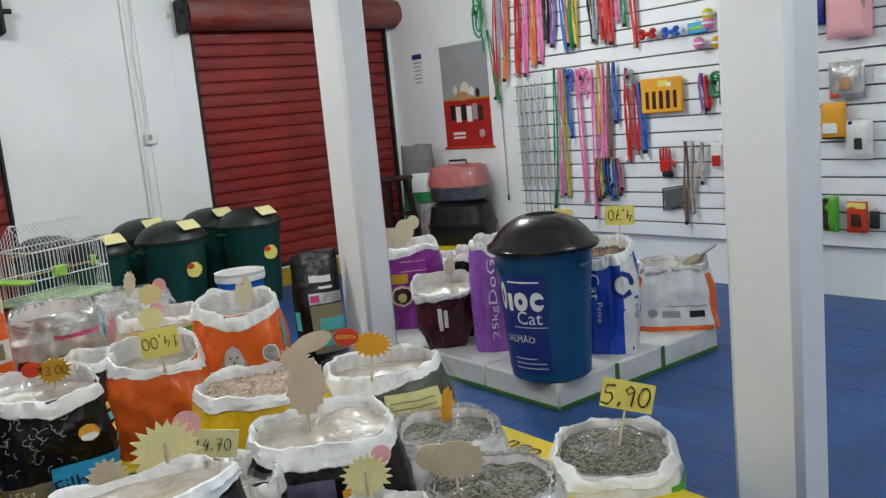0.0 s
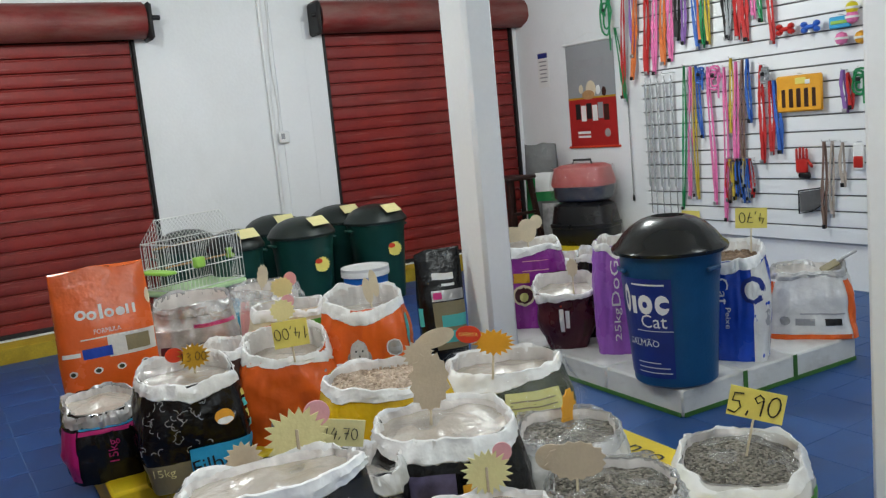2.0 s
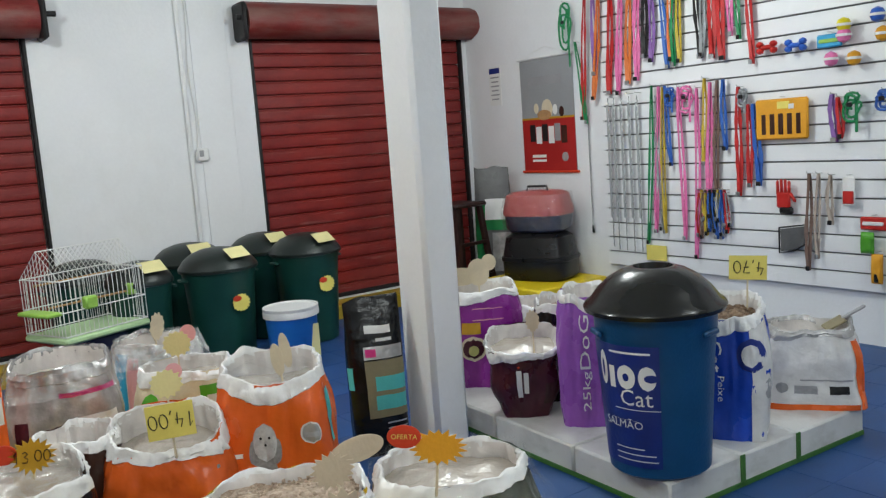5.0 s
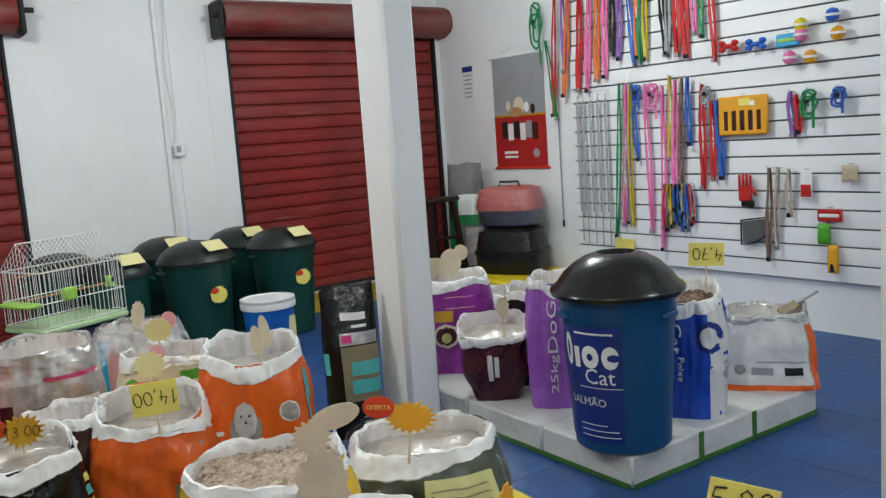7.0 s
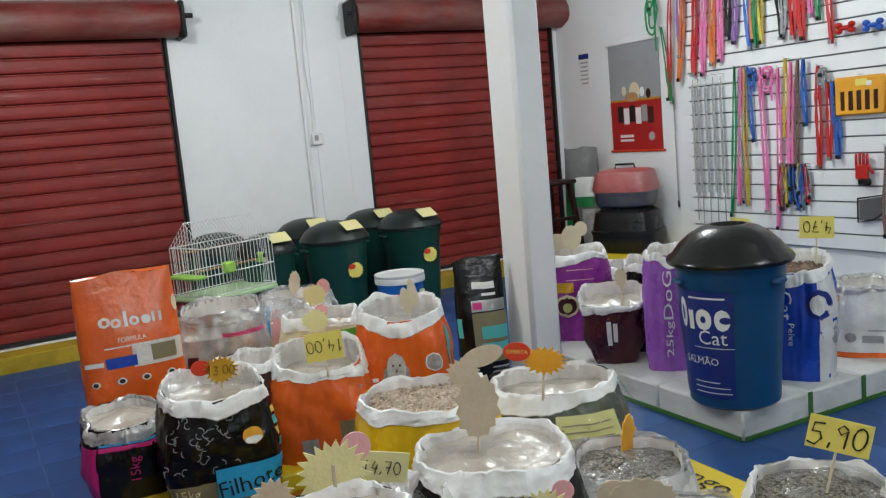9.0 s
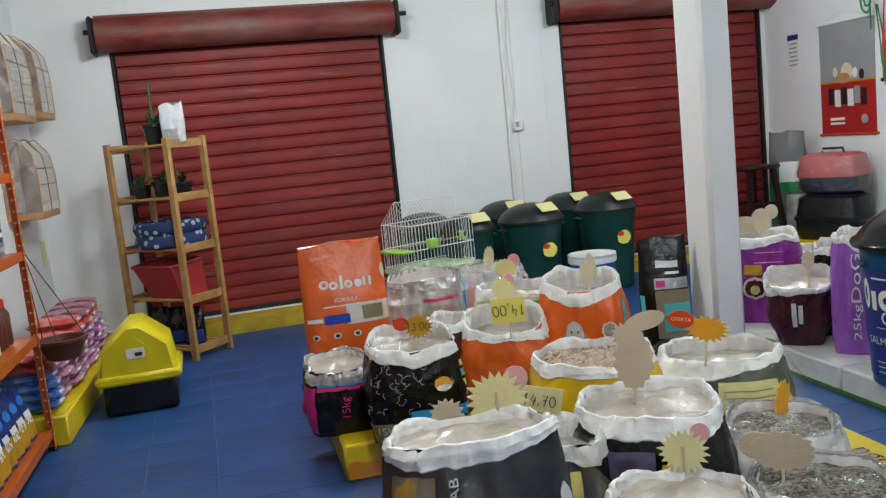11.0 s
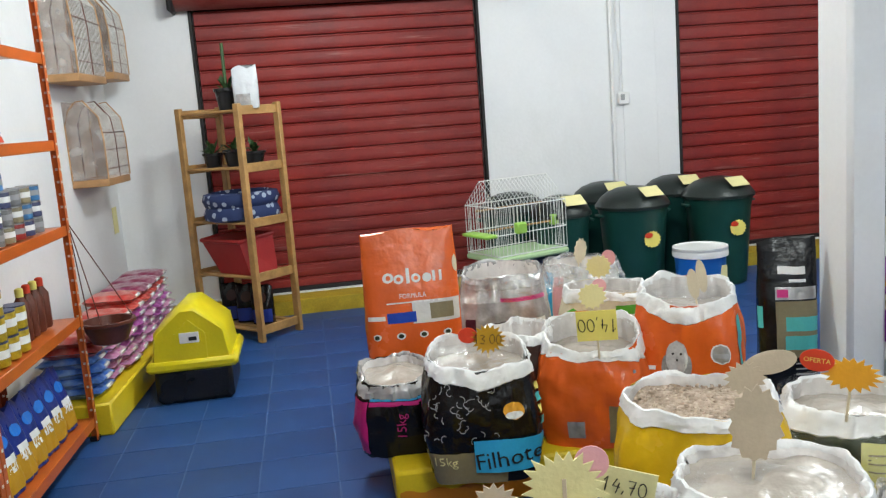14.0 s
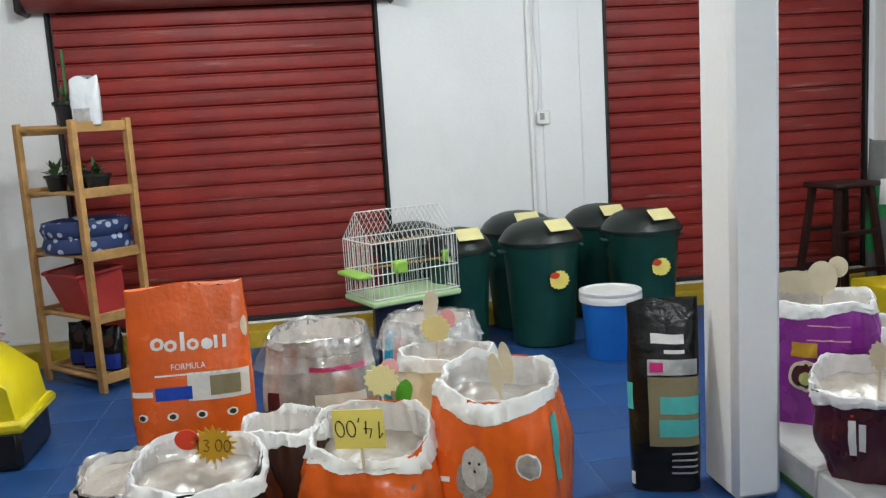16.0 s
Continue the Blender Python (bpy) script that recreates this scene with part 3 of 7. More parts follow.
def sack(name, m, w, d, h, body, label, seed=1, cuff=CUFF, fill=KIB, level=0.91, cuff_drop=0.05, film=False, neck=0.91, belly=1.09, foot=0.98, skirt=None, dip=0.03):
    """An open feed sack with its mouth rolled down: body, cuff, liner and contents."""
    top = thing(name, m, label, "feed sack", "open feed sacks")
    skin = sack_surface(w, d, h, seed, neck, belly, foot)

    def S(deg, v, off=0.0):
        """The skin with its mouth sloping down to the front."""
        p = skin(deg, v, off)
        p.z += dip * p.y / d * max(0.0, (v - 0.3) / 0.7) ** 1.5
        return p

    n, rows = 112, 18
    g = Geo()
    vs = [S(360 * i / n, j / rows) for j in range(rows + 1) for i in range(n)]
    fs = [(j * n + i, j * n + (i + 1) % n, (j + 1) * n + (i + 1) % n, (j + 1) * n + i) for j in range(rows) for i in range(n)] + [tuple(range(n))[::-1]]
    part("sack_body", g.add(vs, fs), body, top)
    # rolled mouth: goes up outside, over, and down inside
    rnd = random.Random(seed)
    ph = rnd.uniform(0, 6)
    g = Geo()
    ring = [(0.002, -cuff_drop), (0.007, -cuff_drop * 0.9), (0.006, -cuff_drop * 0.62), (0.009, -cuff_drop * 0.35), (0.006, -0.006), (0.003, 0.006), (-0.003, 0.008), (-0.008, 0.0), (-0.012, -0.02)]
    vs = []
    for r, (off, dz) in enumerate(ring):
        for i in range(n):
            a = 360 * i / n
            q = Vector((math.cos(radians(a)) * 1.6, math.sin(radians(a)) * 1.6, seed * 1.9))
            wav = noise.noise(q) * 0.036 + noise.noise(q * 3.1) * 0.008 + (noise.noise(q * 7.0) * 0.004 if r < 3 else 0.0)
            fold = abs(noise.noise(q * 5.0 + Vector((0, 0, dz * 30)))) * 0.009 + noise.noise(q * 13.0 + Vector((3, 0, dz * 50))) * 0.0035
            side = 0.5 + 0.5 * math.sin(radians(a) * 2 + ph)
            vs.append(S(a, 1 + (dz * (0.7 + 0.6 * side) + wav * 0.8) / h, off + fold - 0.004))
    fs = [(j * n + i, j * n + (i + 1) % n, (j + 1) * n + (i + 1) % n, (j + 1) * n + i) for j in range(len(ring) - 1) for i in range(n)]
    part("rolled_mouth", g.add(vs, fs), cuff, top, "white rolled-down sack mouth")
    # liner down to the contents
    g = Geo()
    lv = [1.0, 0.5 * (1 + level), level - 0.02]
    vs = [S(360 * i / n, v, -0.011 - 0.008 * k + 0.008 * noise.noise(Vector((i * 0.35, k, seed)))) for k, v in enumerate(lv) for i in range(n)]
    fs = [(j * n + (i + 1) % n, j * n + i, (j + 1) * n + i, (j + 1) * n + (i + 1) % n) for j in range(2) for i in range(n)]
    part("liner", g.add(vs, fs), LINER, top)
    g = Geo()
    nr = 9
    vs = []
    for k in range(nr + 1):
        for i in range(n):
            p = S(360 * i / n, level, -0.008) * (k / nr)
            flat = S(360 * i / n, level, -0.02).z * k / nr + level * h * (1 - k / nr)
            vs.append(Vector((p.x, p.y, flat + 0.025 * (1 - k / nr) + 0.016 * noise.noise(Vector((p.x * 11, p.y * 11, seed))))))
    fs = [(k * n + i, k * n + (i + 1) % n, (k + 1) * n + (i + 1) % n, (k + 1) * n + i) for k in range(nr) for i in range(n)]
    part("feed", g.add(vs, fs), fill, top)
    if fill != COVERED and not film:
        kb = part("loose_feed", pellets(S, level, 260, 0.009, seed, 0.9), fill, top, "loose pellets of dry feed", False)
        tagged(kb, kind="stuff")
    if film:
        g = Geo()
        vs = []
        for k in range(7):
            for i in range(n):
                r = k / 6
                p = S(360 * i / n, 0.965, -0.02) * r
                lift = S(360 * i / n, 0.965).z * r + 0.965 * h * (1 - r)
                vs.append(Vector((p.x, p.y, lift - 0.012 + 0.035 * noise.noise(Vector((p.x * 9, p.y * 9, seed + 3))) + 0.02 * (1 - r))))
        fs = [(k * n + i, k * n + (i + 1) % n, (k + 1) * n + (i + 1) % n, (k + 1) * n + i) for k in range(6) for i in range(n)]
        part("cover_film", g.add(vs, fs), FILM, top, "crumpled clear film over the feed")
    if skirt:
        lo, hi, flare, mat = skirt
        g = Geo()
        rows = 8
        vs = []
        for j in range(rows + 1):
            t = j / rows
            for i in range(n):
                a = 360 * i / n
                q = Vector((math.cos(radians(a)) * 2.5, math.sin(radians(a)) * 2.5, seed + t))
                vs.append(S(a, hi + (lo - hi) * t, 0.018 + flare * t ** 1.5 * (0.6 + noise.noise(q)) + 0.014 * noise.noise(q * 3)))
        fs = [(j * n + i, (j + 1) * n + i, (j + 1) * n + (i + 1) % n, j * n + (i + 1) % n) for j in range(rows) for i in range(n)]
        part("clear_overbag", g.add(vs, fs), mat, top, "loose clear plastic overbag")
    return top, S


def pouch(name, m, w, d, h, body, label, seed=1, category="feed bag", group="", tip=0.0):
    """A closed bag standing on its gusset, pinched flat at the top."""
    top = thing(name, m, label, category, group)
    off3 = Vector((seed * 2.3, seed, seed * 0.7))

    def S(deg, v, off=0.0):
        a = radians(deg) - math.pi / 2
        ca, sa = math.cos(a), math.sin(a)
        n = 3.4
        k = (abs(ca) ** n + abs(sa) ** n) ** (-1 / n)
        thick = (0.92 + 0.5 * v if v < 0.2 else 1.02 - 0.98 * ((v - 0.2) / 0.8) ** 1.9)
        q = Vector((ca * 2, sa * 1.2, v * 4)) + off3
        b = 0.010 * noise.noise(q) + 0.005 * noise.noise(q * 3.3)
        rx = w / 2 * (0.96 + 0.04 * math.sin(v * 3)) + b * 0.6 + off
        ry = max(0.004, d / 2 * thick + b * (1 - v)) + off
        return Vector((rx * k * ca, ry * k * sa + tip * v * h, v * h + 0.012 * math.sin(ca * 5 + seed) * v ** 6))

    n, rows = 48, 18
    vs = [S(360 * i / n, j / rows) for j in range(rows + 1) for i in range(n)]
    fs = [(j * n + i, j * n + (i + 1) % n, (j + 1) * n + (i + 1) % n, (j + 1) * n + i) for j in range(rows) for i in range(n)]
    fs += [tuple(range(n))[::-1], tuple(rows * n + i for i in range(n))]
    part("bag_body", Geo().add(vs, fs), body, top)
    return top, S


def prints(top, S, items):
    """Printed areas: (name, deg0, deg1, v0, v1, material[, round])."""
    for nm, a, b, c, d, m, *rest in items:
        part(nm, patch(S, a, b, c, d, 0.003 + 0.0012 * (rest[1] if len(rest) > 1 else 0), edge=disc_edge if rest and rest[0] else None), m, top)


# pallets of cartons under the sacks
def carton_base(name, x0, x1, y0, y1, h, label, rz=0.0):
    top = thing(name, pose((x0 + x1) / 2, (y0 + y1) / 2, 0, 0, 0, rz), label, "display base")
    w, d = x1 - x0, y1 - y0
    part("carton", Geo().box((0, 0, h / 2 + 0.001), (w, d, h), 0.012), YBOX, top)
    g = Geo()
    n = 60
    for side in (-1, 1):
        g = Geo()
        vs = []
        for i in range(n + 1):
            x = -w / 2 + 0.012 + (w - 0.024) * i / n
            vs += [(x, side * (d / 2 + 0.003), 0.012), (x, side * (d / 2 + 0.003), h * 0.52 + 0.008 * math.sin(i * 1.3))]
        g.add(vs, [(2 * i, 2 * i + 2, 2 * i + 3, 2 * i + 1)[::side * -1] for i in range(n)])
        part("orange_border", g, OBOX, top, "orange printed wavy border")
    return top


PH = 0.165
carton_base("yellow_display_base", 1.255, 2.75, 3.285, 4.80, PH, "yellow carton display base with an orange wavy border", -1.7)
carton_base("yellow_display_base", 1.10, 1.88, 1.15, 2.55, PH, "yellow carton display base under the front sacks")
b2 = carton_base("yellow_display_base", 1.885, 3.085, 1.15, 2.80, PH, "yellow carton display base lettered on its top", -3.0)
vs, fs = letters("ngo")
part("lettering", Geo().add([(0.49 + 0.13 * b, 0.19 - 0.13 * a, PH + 0.004) for a, b, _ in vs], fs), INK, b2)


def at(x, y, z, off=0.0):
    return pose(x, y, z, 0, 0, toward(x, y, off))


# group by the aisle
t, S = sack("feed_sack", at(1.29, 3.64, PH), 0.31, 0.34, 0.305, BLACKFILM, "black and magenta feed sack with a crumpled silver mouth", 3, cuff=SILVER, fill=COVERED, level=0.91, cuff_drop=0.04, dip=0.04)
prints(t, S, [("magenta_band", -75, -38, 0.05, 0.78, MAG), ("stripe", -36, 75, 0.72, 0.78, MAG), ("cyan_stripe", -36, 60, 0.79, 0.82, CYAN)])
part("lettering", skin_text(S, "15kg", 0.055, 6, 0.42, 0.29, 0.28, math.pi / 2), MAG, t)
part("small_print", patch(S, 42, 48, 0.25, 0.66), LIME, t)

t, S = sack("feed_sack", at(1.57, 3.28, PH, 4), 0.40, 0.32, 0.445, BLACKFILM, "glossy black puppy feed sack with a white rolled mouth", 4, level=0.88, film=True, dip=0.07, fill=COVERED)
prints(t, S, [("khaki_band", -62, 20, 0.0, 0.27, KHAKI), ("sun_disc", 19, 38, 0.54, 0.70, STARO, True), ("sun_white", 20, 36, 0.55, 0.62, WHITEI, True, 1)])
part("name_card", patch(S, -10, 56, 0.10, 0.38, 0.012), CYAN, t, "blue cut-out card")
part("handwriting", skin_text(S, "Filhotes", 0.085, 24, 0.22, 0.37, 0.43, 0.12, 0.016), INK, t)
part("weight", skin_text(S, "15kg", 0.045, -36, 0.2, 0.37, 0.43), YCARD2, t)
# grey squiggles painted in for the shine on crinkled black film
for k in range(38):
    rnd = random.Random(k)
    a, v, b0, turn = rnd.uniform(-58, 14), rnd.uniform(0.32, 0.86), rnd.uniform(0, 6.28), rnd.choice((-1, 1)) * rnd.uniform(1.6, 3.4)
    ra, rv = rnd.uniform(2.5, 5.0), rnd.uniform(0.02, 0.045)
    part("swirl", Geo().tube([S(a + ra * math.cos(b0 + turn * j / 6), v + rv * math.sin(b0 + turn * j / 6), 0.002) for j in range(7)], 0.0017, 5), GREYI, t)
for k, c in enumerate((TEAL, YCARD, TEAL, YCARD)):
    part("badge", patch(S, 58, 66, 0.42 + 0.1 * k, 0.49 + 0.1 * k), c, t)

t, S = sack("feed_sack", at(1.80, 3.58, PH, 5), 0.28, 0.20, 0.43, BROWNF, "brown feed sack with a white rolled mouth", 5, level=0.85, fill=COVERED)
prints(t, S, [("pale_panel", 10, 40, 0.1, 0.3, GREYI), ("dark_label", -30, 0, 0.4, 0.6, GREYI)])

t, S = sack("feed_sack", at(2.065, 3.44, PH, -4), 0.41, 0.31, 0.425, OFILM, "orange feed sack with a white rolled mouth", 6, level=0.8, dip=0.115, fill=COVERED)
prints(t, S, [("badge", -22, -6, 0.10, 0.26, GREYI), ("info_panel", 18, 46, 0.06, 0.42, KHAKI), ("stud", 44, 48, 0.74, 0.78, GREYI, True)])

t, S = sack("feed_sack", at(2.47, 3.42, PH, -3), 0.395, 0.31, 0.555, OFILM, "orange dog feed sack with a white poodle print and teal edge", 7, level=0.86, film=True, dip=0.07, fill=COVERED)
prints(t, S, [("poodle_chest", -22, 2, 0.04, 0.52, FURW, True), ("poodle_legs", -19, -1, 0.02, 0.28, FURW), ("poodle_ear", -25, -14, 0.44, 0.63, FURW, True), ("poodle_ear", -6, 5, 0.44, 0.63, FURW, True),
              ("poodle_head", -21, 1, 0.46, 0.74, FURP, True, 1), ("seal", 23, 41, 0.55, 0.71, WFILM, True), ("seal_ring", 24.5, 39.5, 0.56, 0.70, SILVER, True, 1), ("seal_bar", 26, 38, 0.6, 0.635, GREYI, False, 2),
              ("teal_edge", 56, 64, 0.05, 0.34, TEAL), ("teal_edge", 56, 66, 0.50, 0.88, TEAL), ("small_print", -50, -30, 0.5, 0.53, WHITEI)])
for a, v in ((-15, 0.62), (-7, 0.62), (-11, 0.57)):
    part("poodle_eye", patch(S, a, a + 2.4, v, v + 0.022, 0.007, 4, 4, disc_edge), INK, t)

t, S = sack("feed_sack", at(1.925, 4.37, PH, 3), 0.42, 0.30, 0.53, SILVER, "silver and white feed sack in a crumpled clear overbag", 8, cuff=SILVER, level=0.85, cuff_drop=0.05, skirt=(0.80, 1.0, 0.03, FILM), dip=0.05, fill=COVERED)
prints(t, S, [("maroon_label", -46, -34, 0.35, 0.62, MAROON), ("stripe", -5, 60, 0.78, 0.82, MAG), ("grey_panel", 0, 50, 0.1, 0.6, WFILM)])
t, S = sack("feed_sack", at(2.42, 4.65, PH), 0.40, 0.22, 0.475, WFILM, "white feed sack with blue and pink sides", 9, cuff=FILM2, level=0.88, cuff_drop=0.05, skirt=(0.8, 1.02, 0.03, FILM2), fill=COVERED)
prints(t, S, [("blue_side", -62, -38, 0.2, 0.95, CYAN), ("pink_side", -37, -24, 0.1, 0.9, PINKC), ("teal_spot", -10, 20, 0.6, 0.85, TEAL)])
t, S = sack("feed_sack", at(2.45, 4.36, PH), 0.43, 0.26, 0.395, PALEWOOD, "cream feed sack with a green printed panel", 10, level=0.85, fill=COVERED)
prints(t, S, [("green_panel", 14, 58, 0.35, 0.84, GREENF), ("green_leaf", -50, -30, 0.5, 0.8, GREENF, True), ("white_bar", 20, 50, 0.6, 0.72, WHITEI, False, 1)])

t, S = sack("feed_sack", at(2.085, 2.52, PH, 4), 0.46, 0.36, 0.455, YFILM, "yellow feed sack heaped with brown pellets", 11, fill=KIB, level=0.94, cuff_drop=0.032, dip=0.03)
prints(t, S, [("red_band", -60, 60, 0.02, 0.28, REDC), ("black_band", -60, 60, 0.28, 0.33, INK)])
t, S = sack("feed_sack", at(2.65, 2.57, PH, 3), 0.49, 0.36, 0.365, OLIVE, "olive feed sack with a lime label in a clear overbag", 12, level=0.84, skirt=(0.62, 1.04, 0.07, FILM3), dip=0.02, fill=COVERED)
prints(t, S, [("lime_label", -4, 44, 0.05, 0.80, LIME), ("stamp_ring", 8, 32, 0.12, 0.48, KHAKI, True, 1), ("stamp_middle", 10, 30, 0.15, 0.45, LIME, True, 2), ("stamp_bar", 9, 31, 0.26, 0.32, KHAKI, False, 3), ("tag", -36, -28, 0.45, 0.66, WHITEI)])
for k in range(3):
    part("print_line", patch(S, 0, 38, 0.56 + 0.07 * k, 0.575 + 0.07 * k, 0.006, 8, 1), KHAKI, t)

t, S = sack("feed_sack", at(2.04, 2.05, PH, 2), 0.47, 0.37, 0.41, BLACKFILM, "dark feed sack with lilac and orange print and white mouth", 13, level=0.94, film=True, fill=COVERED)
prints(t, S, [("lilac_panel", -40, 2, 0.2, 0.8, MAUVE), ("orange_panel", 6, 28, 0.1, 0.7, STARO), ("pink_panel", -30, 10, 0.0, 0.2, PINKC)])
t, S = sack("feed_sack", at(2.45, 1.95, PH), 0.37, 0.33, 0.30, WFILM, "clear-covered sack of dark pellets", 14, cuff=FILM2, fill=SEED, level=0.9, film=True, cuff_drop=0.04)
t, S = sack("feed_sack", at(1.74, 2.02, PH, 3), 0.24, 0.22, 0.38, BLACKFILM, "small black and yellow feed sack with a crumpled clear mouth", 15, cuff=WFILM, level=0.85, film=True, fill=COVERED)
prints(t, S, [("yellow_stripe", 0, 14, 0.05, 0.8, YCARD)])
t, S = sack("feed_sack", at(1.32, 1.59, PH, 6), 0.44, 0.30, 0.60, BLACKFILM, "large black feed sack with a picture panel in a clear overbag", 16, level=0.965, film=True, skirt=(0.50, 0.98, 0.19, FILM3), cuff_drop=0.034, dip=-0.02, belly=1.06, fill=COVERED)
prints(t, S, [("picture_panel", -62, -28, 0.05, 0.9, KHAKI), ("picture_leaf", -56, -34, 0.3, 0.64, GREENF, True, 1), ("picture_warm", -60, -31, 0.55, 0.90, STARD, True, 1), ("black_field", -27, 20, 0.0, 0.92, BLACKFILM), ("lime_label", 32, 64, 0.02, 0.45, LIME), ("white_bird", 44, 58, 0.55, 0.8, WFILM, True)])
for k in range(3):
    part("print_line", patch(S, 36, 60, 0.12 + 0.09 * k, 0.135 + 0.09 * k, 0.006, 6, 1), KHAKI, t)
part("lettering", skin_text(S, "SAB", 0.034, -17, 0.84, 0.43, 0.49, math.pi / 2), WHITEI, t)
part("lettering", skin_text(S, "ogo", 0.070, -14, 0.58, 0.43, 0.49, math.pi / 2), WHITEI, t)
t, S = sack("feed_sack", at(1.83, 1.52, PH, 2), 0.38, 0.30, 0.345, BLACKFILM, "feed sack with a broad white mouth", 17, level=0.95, film=True, fill=COVERED)
t, S = sack("feed_sack", at(2.32, 1.60, PH), 0.40, 0.34, 0.26, WFILM, "clear-covered feed sack of dark pellets", 18, cuff=FILM2, fill=SEED, level=0.91, film=True)
t, S = sack("feed_sack", at(3.01, 1.72, 0.0), 0.44, 0.38, 0.27, WFILM, "white sack of dark seed with a lime green corner", 19, fill=SEED, level=0.91, film=True, dip=0.08)
prints(t, S, [("lime_corner", 45, 80, 0.2, 0.75, GREENF), ("print_bar", -20, 10, 0.3, 0.42, GREYI)])

# closed bags
t, S = pouch("feed_bag", pose(1.445, 4.16, PH, 0, 0, toward(1.445, 4.16, 6)), 0.45, 0.18, 0.80, OFILM, "tall closed orange feed bag with white print", 21, tip=0.03)
# the two brown strips low on the bag are crease shade, laid on as colour
prints(t, S, [("name_dot", -32, -20, 0.71, 0.77, WHITEI, True), ("name_dot", -20, -9, 0.70, 0.755, WHITEI, True), ("name_bar", -6, -2, 0.70, 0.785, WHITEI), ("name_dot", 0, 11, 0.70, 0.755, WHITEI, True), ("name_dot", 13, 23, 0.70, 0.755, WHITEI, True), ("name_bar", 24, 27, 0.705, 0.765, WHITEI), ("name_bar", 31, 34, 0.705, 0.765, WHITEI), ("name_gap", -28, -23, 0.725, 0.755, OFILM, True, 1), ("name_gap", -17, -12, 0.715, 0.74, OFILM, True, 1), ("name_gap", 3, 8, 0.715, 0.74, OFILM, True, 1), ("sub_bar", -30, 32, 0.59, 0.598, WHITEI), ("photo_strip", -2, 58, 0.47, 0.60, WFILM), ("blue_patch", -30, 2, 0.48, 0.54, BLUEF, False, 1), ("photo_feed", 18, 44, 0.49, 0.58, KHAKI, False, 1), ("small_bar", -56, -32, 0.50, 0.525, WHITEI), ("corner_badge", 50, 66, 0.74, 0.84, PALEWOOD, True), ("fold_line", -50, 10, 0.235, 0.245, BROWNF), ("fold_line", -50, 30, 0.07, 0.085, BROWNF)])
for k in range(4):
    part("icon", patch(S, -48 + 26 * k, -38 + 26 * k, 0.385, 0.425, 0.004, 6, 6, disc_edge), WHITEI, t)
    part("icon_mark", patch(S, -46 + 26 * k, -40 + 26 * k, 0.392, 0.418, 0.0055, 6, 6, disc_edge), OLIVE, t)
part("lettering", skin_text(S, "FORMULA", 0.032, 0, 0.63, 0.44, 0.80), WHITEI, t)

t, S = pouch("feed_bag", pose(3.27, 4.04, 0.004, 0, 0, toward(3.27, 4.04, 12)), 0.28, 0.16, 0.76, BLACKFILM, "tall closed black feed bag with teal and silver print", 22, tip=0.02)
prints(t, S, [("name_bar", -20, 30, 0.78, 0.83, WHITEI), ("sub_bar", 0, 30, 0.73, 0.75, WHITEI), ("silver_label", -25, 50, 0.62, 0.70, SILVER), ("pink_bar", -22, -2, 0.635, 0.685, MAG, False, 1), ("khaki_band", -25, 56, 0.25, 0.61, KHAKI), ("teal_band", -8, 54, 0.42, 0.51, TEAL, False, 1), ("teal_band", -10, 54, 0.30, 0.39, TEAL, False, 1), ("teal_side", -72, -48, 0.44, 0.58, TEAL), ("print_bar", -66, -50, 0.03, 0.10, WHITEI)])
for k in range(4):
    part("print_line", patch(S, 8, 48, 0.10 + 0.035 * k, 0.11 + 0.035 * k, 0.004, 6, 1), GREYI, t)

# ---- white carton platform with the barrel ----
pf = thing("carton_platform", pose(3.676, 2.60, 0, 0, 0, -2.5), "low platform of white wrapped cartons with green bands", "platform")
xs = [0.0, 0.43, 0.80, 1.30]
for x0, x1 in zip(xs, xs[1:]):
    for y0, y1 in ((0.0, 0.55), (0.555, 1.12), (1.125, 1.80)):
        part("carton", Geo().box(((x0 + x1) / 2, (y0 + y1) / 2, 0.069), (x1 - x0 - 0.005, y1 - y0 - 0.002, 0.136), 0.010), FOAM, pf)
for x in xs[1:3]:
    part("green_band", Geo().box((x, -0.002, 0.069), (0.028, 0.006, 0.134), 0.001), GBAND, pf)
part("green_band", Geo().box((-0.002, 0.9, 0.012), (0.006, 1.78, 0.022), 0.001), GBAND, pf)
part("green_band", Geo().box((0.65, -0.002, 0.012), (1.28, 0.006, 0.022), 0.001), GBAND, pf)

PT = 0.138
br = thing("barrel_bin", pose(3.815, 2.76, PT, 0, 0, toward(3.815, 2.76, -8)) @ Matrix.Diagonal((1.0, 1.0, 1.085, 1)), "blue plastic barrel bin with navy label and black domed lid", "bin")
part("barrel_body", Geo().lathe([(0.185, 0), (0.20, 0.012), (0.205, 0.10), (0.225, 0.42), (0.235, 0.52), (0.238, 0.525), (0.24, 0.575), (0.25, 0.59), (0.25, 0.615)], 48), BLUEB, br)
part("lid", Geo().lathe([(0.252, 0.592), (0.274, 0.595), (0.279, 0.61), (0.272, 0.622), (0.252, 0.634), (0.222, 0.672), (0.18, 0.708), (0.13, 0.735), (0.09, 0.747), (0.078, 0.748), (0.072, 0.725), (0.0, 0.72)], 48, cap1=False), LIDB, br, "black domed plastic lid with a round hole")


def barrel_s(deg, v, off=0.0):
    a = radians(deg) - math.pi / 2
    r = 0.203 + 0.037 * v + off
    return Vector((r * math.cos(a), r * math.sin(a), 0.04 + 0.50 * v))


